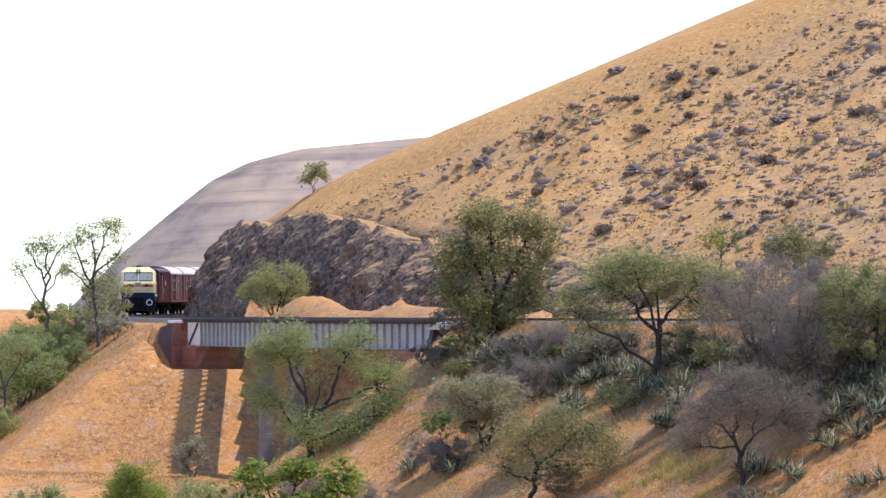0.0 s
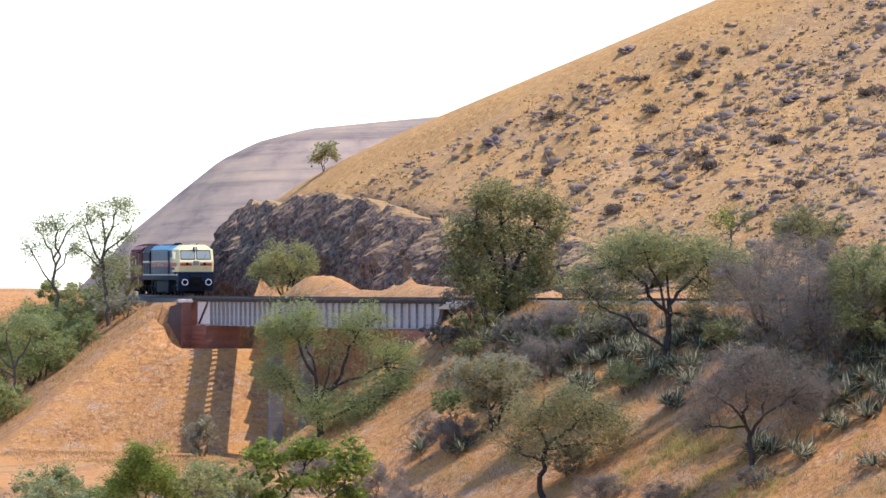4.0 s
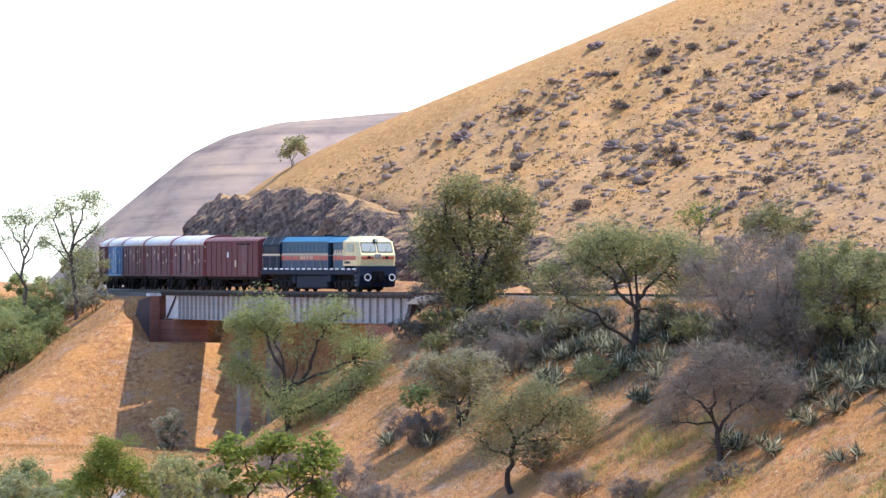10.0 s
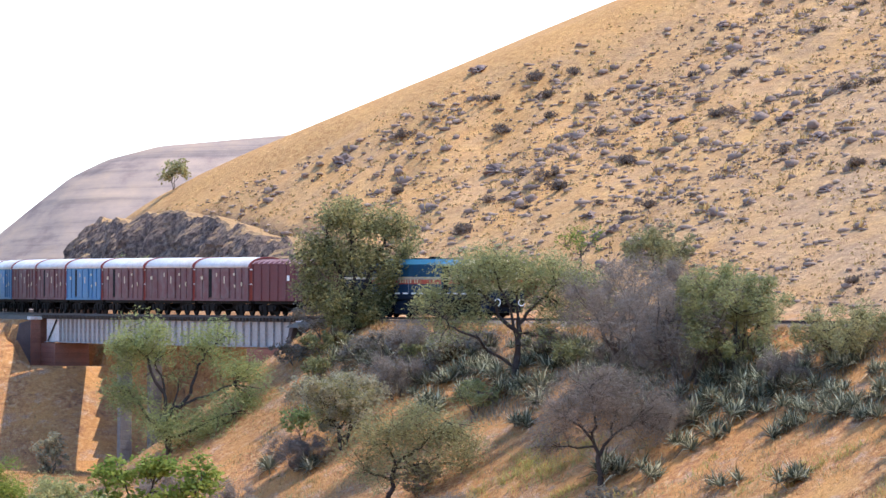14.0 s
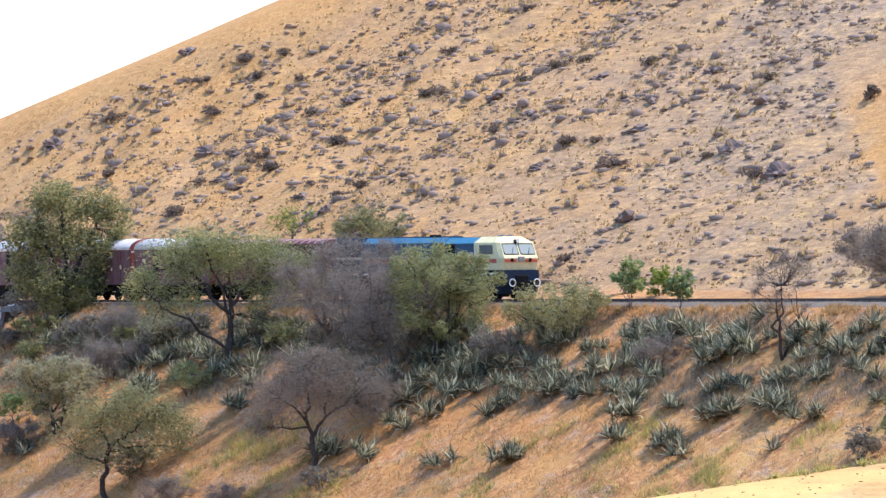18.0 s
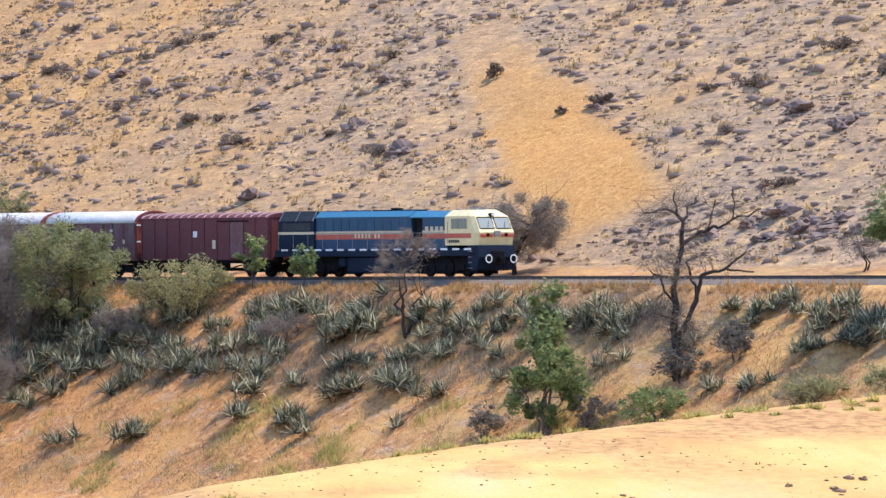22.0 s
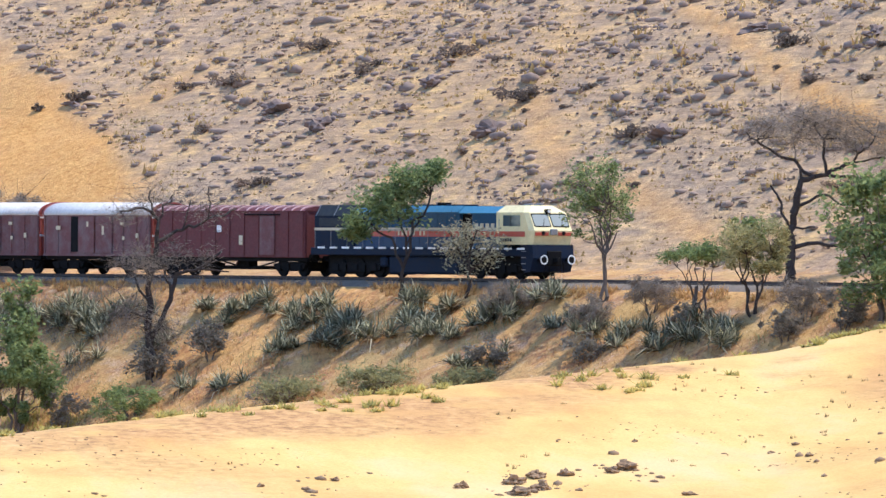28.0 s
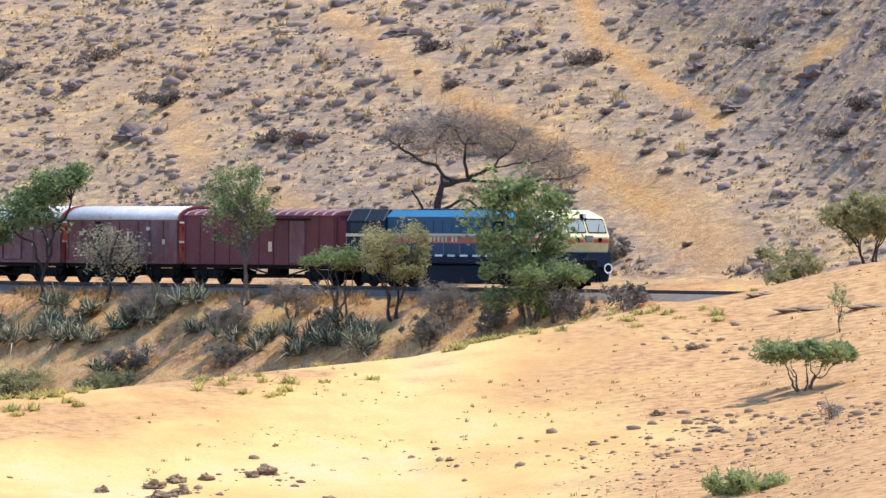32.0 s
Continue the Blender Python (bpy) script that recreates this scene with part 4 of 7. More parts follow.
    for y in (-1.42, 1.42):
        rail = new("handrail")
        rail.parent = e
        bm = bmesh.new()
        tube(bm, (-H + 0.3, y, 2.75), (6.9, y, 2.75), 0.02, sides=4)
        part("rail_bar", bm, STEEL, rail)
        for k in range(12):
            bm = bmesh.new()
            x = -H + 0.4 + k * 1.55
            tube(bm, (x, y, 1.7), (x, y, 2.75), 0.018, sides=4)
            part("stanchion", bm, STEEL, rail)
        for k in range(4):
            slab("step", 9.35, 9.75, min(y, y * 1.03), max(y, y * 1.03), 0.5 + 0.35 * k, 0.54 + 0.35 * k, STEEL, e)
    return e


def wheels_and_ends(w, half):
    for x in (-half + 1.9, half - 1.9):
        bogie(w, x, (-1.0, 1.0), 0.5)
    slab("underframe", -half, half, -1.3, 1.3, 0.88, 1.12, BLACK, w, "", 0.02)
    slab("brake_cylinder", -0.8, 0.4, -0.35, 0.35, 0.55, 0.88, BLACK, w, "", 0.05)
    slab("brake_beam", -half + 3.1, half - 3.1, -0.12, 0.12, 0.42, 0.6, BLACK, w, "", 0.02)
    for y in (-0.9, 0.9):
        for x in (-half + 3.3, half - 3.3):
            bm = bmesh.new()
            tube(bm, (x, y, 0.9), (0.35 * x, y, 0.42), 0.05, sides=6)
            part("truss_rod", bm, BLACK, w)
        bm = bmesh.new()
        tube(bm, (-0.35 * (half - 3.3), y, 0.42), (0.35 * (half - 3.3), y, 0.42), 0.05, sides=6)
        part("truss_rod", bm, BLACK, w)
    # added black blocks keep the gaps inside the bogies as dark as shade
    for x in (-half + 1.9, half - 1.9):
        slab("bogie_bolster", x - 1.1, x + 1.1, -0.7, 0.7, 0.3, 0.86, BLACK, w, "black block added to darken the gap between the wheels", 0.04)
    buffers(w, half, 1, None)
    buffers(w, -half, -1, None)


def box_van():
    """Long red-oxide van with a ribbed roof that is next to the engine."""
    w = tagged(new("covered_van"), "long red-brown covered van with a ribbed roof", "rail wagon")
    half = 7.35
    wheels_and_ends(w, half)
    slab("body", -half, half, -1.5, 1.5, 1.1, 3.86, REDBROWN, w, "red-brown steel body", 0.03)
    bm = bmesh.new()
    hull(bm, [(-1.56, 3.86), (1.56, 3.86), (1.3, 4.02), (0.7, 4.14), (-0.7, 4.14), (-1.3, 4.02)], -half - 0.05, half + 0.05)
    roof = part("roof", bm, REDBROWN, w, "shallow red-brown roof with lighter ribs")
    for k in range(17):
        x = -half + 0.2 + k * (2 * half - 0.5) / 16
        bm = bmesh.new()
        hull(bm, [(-1.57, 3.87), (-1.3, 4.03), (-0.7, 4.15), (0.7, 4.15), (1.3, 4.03), (1.57, 3.87), (1.57, 3.92), (1.3, 4.09), (0.7, 4.21), (-0.7, 4.21), (-1.3, 4.09), (-1.57, 3.92)], x, x + 0.12)
        part("rib", bm, RIB, roof, "raised roof rib")
    for y in (-1, 1):
        s0, s1 = sorted((y * 1.502, y * 1.545))
        for k in range(11):
            x = -half + 0.1 + k * (2 * half - 0.3) / 10
            slab("side_post", x, x + 0.1, s0, s1, 1.12, 3.84, REDBROWN, w)
        door = slab("sliding_door", 3.1, 4.5, min(s0, s0 + y * 0.05), max(s1, s1 + y * 0.05), 1.25, 3.55, MAROON, w, "closed sliding door")
        slab("door_rail", 1.6, 5.0, min(s0, s0 + y * 0.08), max(s1, s1 + y * 0.08), 3.6, 3.68, BLACK, w)
        d0, d1 = sorted((y * 1.548, y * 1.556))
        slab("label_patch", -1.2, -0.75, d0, d1, 2.6, 3.0, WHITE, w, "white data patch")
        slab("label_patch", 1.0, 1.35, d0, d1, 1.85, 2.4, STRAW, w)
    for x in (-half - 0.04, half + 0.0):
        for k in range(4):
            slab("end_post", x, x + 0.05, -1.35 + k * 0.85, -1.25 + k * 0.85, 1.15, 3.85, REDBROWN, w)
    return w


def round_van(side, label, open_side):
    """Shorter van with a white barrel roof, side posts and a pair of doors."""
    w = tagged(new("covered_wagon"), label, "rail wagon", "vans of the train")
    half = 5.2
    wheels_and_ends(w, half)
    bm = bmesh.new()
    arc = [(1.5 * math.cos(a), 3.66 + 0.66 * math.sin(a)) for a in np.linspace(0, math.pi, 13)]
    hull(bm, [(-1.5, 1.1), (1.5, 1.1)] + arc, -half, half)
    part("body", bm, side, w, "painted steel body")
    bm = bmesh.new()
    outer = [(1.56 * math.cos(a), 3.62 + 0.76 * math.sin(a)) for a in np.linspace(-0.05, math.pi + 0.05, 15)]
    inner = [(1.5 * math.cos(a), 3.62 + 0.70 * math.sin(a)) for a in np.linspace(math.pi + 0.05, -0.05, 15)]
    hull(bm, outer + inner, -half - 0.12, half + 0.12)
    roof = smooth(part("roof", bm, ROOFWHITE, w, "whitewashed barrel roof"))
    for x in (-half - 0.14, half + 0.02):
        bm = bmesh.new()
        o = [(1.58 * math.cos(a), 3.62 + 0.79 * math.sin(a)) for a in np.linspace(0, math.pi, 15)]
        i = [(1.46 * math.cos(a), 3.62 + 0.68 * math.sin(a)) for a in np.linspace(math.pi, 0, 15)]
        hull(bm, o + i, x, x + 0.12)
        part("roof_hoop", bm, MAROON2, roof, "dull red end hoop")
    for y in (-1, 1):
        s0, s1 = sorted((y * 1.502, y * 1.56))
        for k in range(9):
            x = -half + 0.02 + k * (2 * half - 0.14) / 8
            slab("side_post", x, x + 0.1, s0, s1, 1.12, 3.6, side, w)
        if open_side:
            # the body is closed: a black plate stands in for the unlit inside
            slab("door_opening", -2.5, -1.75, min(s0, s0 + y * 0.006), max(s1, s1 + y * 0.006), 1.35, 3.5, BLACK, w, "black plate for the unlit gap of the half-open door")
        slab("sliding_door", -1.72, -0.2, min(s0, s0 + y * 0.05), max(s1, s1 + y * 0.05), 1.3, 3.5, side, w)
        slab("sliding_door", 0.0, 1.55, min(s0, s0 + y * 0.05), max(s1, s1 + y * 0.05), 1.3, 3.5, side, w)
        d0, d1 = sorted((y * 1.56, y * 1.57))
        for x, z, a, b in ((-3.9, 2.7, 0.6, 0.4), (0.6, 2.4, 0.28, 0.9), (2.6, 2.1, 0.3, 0.35), (2.4, 3.0, 0.5, 0.3), (3.9, 2.2, 0.35, 0.5), (-0.9, 2.9, 0.25, 0.5)):
            slab("stencil_patch", x, x + a * 0.7, d0 + y * 0.05, d1 + y * 0.05, z, z + b * 0.6, STRAW, w)
        slab("sill", -half, half, min(s0, s0 + y * 0.03), max(s1, s1 + y * 0.03), 1.1, 1.24, side, w)
    for x, sx in ((-half, -1), (half, 1)):
        for k in range(4):
            a, b = sorted((x + sx * 0.002, x + sx * 0.07))
            slab("end_post", a, b, -1.4 + k * 0.9, -1.28 + k * 0.9, 1.12, 3.9, MAROON2, w)
        a, b = sorted((x + sx * 0.002, x + sx * 0.012))
        slab("end_panel", a, b, -1.48, 1.48, 1.12, 3.64, MAROON2, w, "dull red end wall")
        for z in (2.3, 3.4):
            a, b = sorted((x + sx * 0.07, x + sx * 0.10))
            slab("end_bar", a, b, -1.45, 1.45, z, z + 0.1, WHITE, w, "white end rail")
    return w


def build_train():
    cars = [(engine(), 11.3, 6.8)]
    cars[0][0].scale = (1.03, 1, 1)
    back = 22.55
    v = box_van()
    cars.append((v, back + 7.6, 5.4))
    back += 15.25
    brown = round_van(MAROON, "maroon covered wagon with a white barrel roof", True)
    blue = None
    shut = None
    for k in range(10):
        if k in (3, 6) and blue:
            w = copy_thing(blue, pose(0, 0, 0))
        elif k == 3:
            w = blue = round_van(WAGONBLUE, "faded blue covered wagon with a white barrel roof", True)
        elif k == 0:
            w = brown
        elif k == 1:
            w = shut = round_van(MAROON, "weathered maroon covered wagon with shut doors", False)
        else:
            w = copy_thing(brown if k % 2 == 0 else shut, pose(0, 0, 0))
        cars.append((w, back + 5.68, 3.4))
        w.scale = (1.03, 1, 1)
        back += 11.35
    return cars


CARS = build_train()

# ---------------------------------------------------------------- plants
BARK = coat("grey_brown_bark", (0.115, 0.088, 0.072), (0.18, 0.145, 0.12), 0.95, scale=4, spec=0.05)
DARKBARK = coat("dark_bark", (0.055, 0.043, 0.038), (0.10, 0.08, 0.066), 0.95, scale=4, spec=0.05)
LEAF_DARK = leafage("dark_olive_leaves", (0.42, 0.38, 0.18), (0.14, 0.15, 0.075))
LEAF_PALE = leafage("pale_sparse_leaves", (0.50, 0.50, 0.27), (0.28, 0.29, 0.15))
LEAF_BRIGHT = leafage("bright_green_leaves", (0.34, 0.37, 0.085), (0.12, 0.18, 0.035))
LEAF_GREEN = leafage("green_leaves", (0.34, 0.385, 0.16), (0.13, 0.175, 0.075))
LEAF_THORN = leafage("olive_thorn_leaves", (0.45, 0.41, 0.205), (0.25, 0.23, 0.115))
LEAF_FRESH = leafage("fresh_thorn_leaves", (0.44, 0.46, 0.20), (0.22, 0.25, 0.10))
LEAF_HAZE = leafage("dusty_green_leaves", (0.46, 0.44, 0.20), (0.25, 0.25, 0.115))
LEAF_GREY = leafage("grey_green_leaves", (0.50, 0.45, 0.31), (0.29, 0.26, 0.185))
TWIG = leafage("dry_twigs", (0.36, 0.30, 0.262), (0.20, 0.165, 0.146))
AGAVE = leafage("grey_agave_leaves", (0.86, 0.80, 0.60), (0.06, 0.062, 0.042))
_r = [n for n in AGAVE.node_tree.nodes if n.bl_idname == "ShaderNodeValToRGB"][0].color_ramp.elements.new(0.55)
_r.color = (0.235, 0.23, 0.16, 1)
AGAVE.node_tree.nodes["Principled BSDF"].inputs["Roughness"].default_value = 0.6
BRUSH = leafage("dark_brushwood", (0.32, 0.275, 0.235), (0.15, 0.132, 0.115))
AGAVE_DRY = leafage("withered_agave_leaves", (0.34, 0.25, 0.16), (0.14, 0.10, 0.07))
STRAW_GRASS = leafage("straw_grass", (0.52, 0.38, 0.17), (0.26, 0.17, 0.08), 0.1)
STRAW_BANK = leafage("golden_bank_grass", (0.56, 0.37, 0.17), (0.30, 0.18, 0.085), 0.1)
WEED = leafage("yellow_green_weeds", (0.56, 0.47, 0.16), (0.30, 0.26, 0.09))
rng = np.random.default_rng(7)


def mesh_from(name, verts, faces, mat, parent=None, label=""):
    me = bpy.data.meshes.new(name)
    me.from_pydata(verts, [], faces)
    me.materials.append(mat)
    ob = new(name, me)
    if parent is not None:
        ob.parent = parent
    if label:
        ob["label"] = label
    return ob


def leaf_mesh(name, centres, radii, count, long, wide, mat, parent, flat=0.55, tall=0.75):
    """Many single leaves round the ends of the twigs."""
    k = rng.integers(0, len(centres), count)
    off = rng.normal(size=(count, 3))
    off /= np.linalg.norm(off, axis=1)[:, None]
    off *= (rng.random(count) ** 0.45)[:, None] * radii[k][:, None] * np.array([1, 1, tall])
    c = centres[k] + off
    u = rng.normal(size=(count, 3))
    u[:, 2] *= flat
    u /= np.linalg.norm(u, axis=1)[:, None]
    v = np.cross(u, rng.normal(size=(count, 3)))
    v /= np.linalg.norm(v, axis=1)[:, None]
    f = (0.6 + 0.8 * rng.random(count))[:, None]
    k = 4
    q = np.stack([c - u * long * f / 2, c + v * wide * f / 2, c + u * long * f / 2, c - v * wide * f / 2], 1)
    if wide < 0.08:
        k = 3
        q = np.stack([c - u * long * f / 2 - v * wide * f * 0.7, c - u * long * f / 2 + v * wide * f * 0.7, c + u * long * f / 2], 1)
    q = q.reshape(-1, 3)
    me = bpy.data.meshes.new(name)
    me.vertices.add(len(q))
    me.vertices.foreach_set("co", q.astype(np.float32).ravel())
    me.loops.add(len(q))
    me.loops.foreach_set("vertex_index", np.arange(len(q), dtype=np.int32))
    me.polygons.add(count)
    me.polygons.foreach_set("loop_start", np.arange(0, len(q), k, dtype=np.int32))
    me.update()
    me.validate()
    me.materials.append(mat)
    ob = new(name, me)
    ob.parent = parent
    return ob


def limb(bm, a, b, r0, r1, sag=0.12, steps=4, sides=5):
    """A crooked, tapering branch."""
    a, b = Vector(a), Vector(b)
    d = (b - a).length
    last = a
    for i in range(1, steps + 1):
        f = i / steps
        p = a.lerp(b, f)
        if i < steps:
            p += Vector(rng.normal(size=3)) * d * sag * 0.5 + Vector((0, 0, -d * sag * (1 - f)))
        tube(bm, last, p, r0 + (r1 - r0) * (i - 1) / steps, r0 + (r1 - r0) * f, sides)
        last = p
    return last


STYLES = {
    # leaves, leaf length and width, leaves per square metre of outline, clusters, clear stem, stems, flatness
    "pale": (LEAF_PALE, 0.17, 0.085, 95, 60, 0.2, 2, 1.0),
    "green": (LEAF_GREEN, 0.32, 0.17, 100, 34, 0.2, 2, 1.0),
    "shrub": (LEAF_GREEN, 0.27, 0.12, 150, 30, 0.0, 5, 1.0),
    "feather": (LEAF_BRIGHT, 0.28, 0.055, 330, 44, 0.0, 5, 0.8),
    "thorn": (LEAF_THORN, 0.24, 0.05, 360, 60, 0.08, 4, 0.95),
    "grey": (LEAF_GREY, 0.26, 0.07, 190, 40, 0.05, 4, 1.0),
    "dry": (TWIG, 0.42, 0.018, 420, 64, 0.02, 4, 0.95),
    "umbrella": (TWIG, 0.5, 0.016, 420, 60, 0.30, 1, 0.8),
    "bare": (TWIG, 0.45, 0.018, 90, 34, 0.2, 2, 0.95),
}


def tree(name, label, category, style, x, y, height, width, lean=0.0, leaf=None, group="", clear=None, flat=None, stout=1.0, more=1.0, shift=0.0):
    mat, long, wide, dens, clusters, clear0, stems, flat0 = STYLES[style]
    clear, flat = clear0 if clear is None else clear, flat0 if flat is None else flat
    mat = leaf or mat
    t = tagged(new(name), label, category, group)
    t.location = (x, y, land_z(x, y) - 0.12)
    t.rotation_euler = (0, 0, rng.random() * 0.4)
    z0 = height * clear
    ch = (height - z0) / 2
    mid = z0 + ch
    n = max(10, int(clusters * min(1.4, 0.45 + width / 12)))
    c = rng.normal(size=(n, 3))
    c /= np.linalg.norm(c, axis=1)[:, None]
    if flat < 0.7:
        c[:, 2] = np.abs(c[:, 2]) * 0.8 - 0.1
    r = rng.random(n) ** 0.4
    rad = (0.3 + 0.7 * rng.random(n) ** 1.5) * (0.11 * width + 0.05 * height)
    if style == "green":
        rad = rad * 1.3
    c = c * (r * (0.8 + 0.2 * rng.random(n)))[:, None] * np.array([width / 2, width / 2, ch]) * 0.92
    if flat < 0.7:
        c[:, 2] = c[:, 2] * 0.8 + ch * 0.25
    c[:, 0] += lean * (c[:, 2] + ch) + shift
    c[:, 2] += mid
    bm = bmesh.new()
    girth = stout * (0.008 * height + 0.007 * width)
    if style in ("umbrella", "bare"):
        girth *= 1.25
    arch = -0.06 if style == "umbrella" else 0.13
    tops = []
    for k in range(stems):
        a = 6.28 * (k + 0.6 * rng.random()) / stems
        foot = (0.03 * width * math.cos(a) * (stems > 1), 0.03 * width * math.sin(a) * (stems > 1), -0.1)
        reach = 0.10 * width if stems > 1 else 0.05 * width
        tops.append(limb(bm, foot, (reach * math.cos(a) + lean * height * 0.4, reach * math.sin(a), max(z0, 0.22 * height)), girth, girth * 0.75, 0.10, 4, 7))
    # main boughs, then a branch to each cluster of leaves
    boughs = []
    airy = style == "umbrella"
    for p in c[rng.permutation(n)[:max(5, n // (11 if airy else 5))]]:
        q = min(tops, key=lambda e: (Vector(p) - e).length)
        e = q.lerp(Vector(p), 0.6)
        boughs.append(limb(bm, q, e, girth * 0.6, girth * 0.3, arch, 4, 5))
    fine = style in ("bare", "umbrella", "dry", "thorn")
    for p in c:
        q = min(boughs, key=lambda e: (Vector(p) - e).length)
        e = limb(bm, q, p, girth * (0.15 if airy else 0.28), girth * (0.05 if airy else 0.09), 0.14, 3, 4)
        for _ in range(5 if style == "bare" else 3):
            d = Vector(rng.normal(size=3)) * 0.09 * width + Vector((0, 0, 0.04 * height))
            limb(bm, e, e + d, girth * 0.08, girth * 0.03, 0.1, 2, 3)
            if fine:
                limb(bm, e + d * 0.5, e + d * 0.5 + Vector(rng.normal(size=3)) * 0.07 * width, girth * 0.05, girth * 0.02, 0.1, 2, 3)
    part("trunk", bm, DARKBARK if style in ("bare", "umbrella", "thorn") else BARK, t, "branching stems and limbs")
    count = int(min(26000, more * dens * width * (height - z0) * 0.85))
    crown = leaf_mesh("crown", c, rad, max(count, 80), long, wide, mat, t, 0.6, min(1.0, 0.5 + flat / 2))
    return t


def limb_tree(name, label, category, x, y, limbs, pads, leaf, long, wide, dens, bark=None, group="", twig=0.5, loose=1.35):
    """A tree with its own limbs (start and end, sideways and up, and girth) and masses of foliage (place, half width and height, fullness)."""
    t = tagged(new(name), label, category, group)
    t.location = (x, y, land_z(x, y) - 0.1)
    bm = bmesh.new()
    nodes = []
    for x0, z0, x1, z1, g in limbs:
        a = Vector((x0, 0, z0))
        if nodes:
            a = min(nodes, key=lambda p: (p.x - x0) ** 2 + (p.z - z0) ** 2 + 0.02 * p.y ** 2)
        run = math.hypot(x1 - x0, z1 - z0)
        b = Vector((x1, a.y + 0.45 * rng.normal() * abs(x1 - x0), z1))
        last = a
        for k in range(1, 5):
            p = a.lerp(b, k / 4)
            if k < 4:
                p += Vector(rng.normal(size=3)) * run * 0.045
            tube(bm, last, p, g * (1 - 0.09 * (k - 1)), g * (1 - 0.09 * k), 7)
            nodes.append(p)
            last = p
    cs, rs = [], []
    for px, pz, rx, rz, full in pads:
        rx, rz = rx * loose, rz * loose
        near = min(nodes, key=lambda p: (p.x - px) ** 2 + (p.z - pz) ** 2)
        m = max(6, int(3.2 * rx * rz * (0.6 + full) + 4))
        for _ in range(m):
            d = Vector(rng.normal(size=3)).normalized() * rng.random() ** 0.45
            p = Vector((px + d.x * rx * 0.85, 0.5 * near.y + d.y * rx * 0.75, pz + d.z * rz * 0.85))
            q = min(nodes, key=lambda e: (p - e).length)
            e = limb(bm, q, p, 0.012 + 0.009 * (p - q).length, 0.008, -0.05, 3, 4)
            for _ in range(4):
                v = Vector(rng.normal(size=3)) * 0.35 * rx + Vector((0, 0, 0.1))
                limb(bm, e, e + v * twig, 0.009, 0.004, 0.06, 2, 3)
            k = max(1, round(full * 5))
            for _ in range(k):
                cs.append((p.x, p.y, p.z))
                rs.append((0.2 + 0.26 * rng.random()) * (rx + rz))
    part("trunk", bm, bark or DARKBARK, t, "branching stems and limbs")
    area = sum(3.1 * rx * rz * full for _, _, rx, rz, full in pads)
    leaf_mesh("crown", np.array(cs), np.array(rs), int(min(42000, dens * area)), long, wide, leaf, t, 0.6, 0.7)
    return t


# trees with limbs of their own
limb_tree("slender_tree", "slender half-bare tree with pale sparse leaves", "tree", -28.7, 654.4,
    [(0.2, 0.0, 0.0, 2.4, 0.2), (0.0, 2.4, -0.2, 4.9, 0.17), (-0.2, 4.9, -1.5, 8.0, 0.1), (-0.2, 4.9, -0.3, 8.9, 0.12), (-0.3, 7.0, 0.9, 9.8, 0.09), (-0.2, 5.4, 2.1, 8.4, 0.09), (-0.3, 4.7, -2.2, 6.6, 0.07), (-1.5, 8.0, -1.6, 9.8, 0.05), (0.9, 9.8, 1.6, 10.5, 0.05)],
    [(-1.5, 9.3, 1.0, 1.0, 0.5), (-0.3, 10.1, 1.2, 0.8, 0.6), (1.2, 10.2, 1.1, 0.8, 0.6), (2.2, 9.3, 0.8, 0.9, 0.5), (0.4, 8.2, 1.2, 0.9, 0.35), (2.1, 7.5, 0.9, 0.7, 0.4), (-1.9, 7.0, 1.1, 0.8, 0.4), (-1.0, 5.6, 1.1, 0.9, 0.4), (0.8, 6.0, 1.2, 0.9, 0.4), (0.4, 4.2, 1.2, 0.9, 0.4)],
    LEAF_PALE, 0.19, 0.09, 380, BARK, "trees west of the bridge")
limb_tree("slender_tree", "slender leaning tree with thin pale leaves", "tree", -33.3, 661.1,
    [(0.3, 0.0, 0.1, 4.0, 0.2), (0.1, 4.0, 0.1, 7.5, 0.16), (0.1, 7.5, -0.9, 9.8, 0.09), (0.1, 7.5, 0.3, 10.5, 0.1), (0.1, 8.4, 1.6, 10.8, 0.08), (0.1, 6.0, -2.0, 8.9, 0.07), (0.3, 10.5, -0.2, 11.5, 0.05), (0.1, 6.6, 1.4, 8.9, 0.07)],
    [(-0.9, 10.4, 1.2, 0.9, 0.45), (0.3, 11.2, 1.2, 0.8, 0.5), (1.6, 10.8, 0.9, 1.0, 0.5), (-2.0, 9.1, 0.9, 0.8, 0.45), (-0.2, 9.4, 1.4, 0.9, 0.25), (1.7, 9.1, 0.8, 0.9, 0.35)],
    LEAF_PALE, 0.19, 0.09, 380, BARK, "trees west of the bridge")
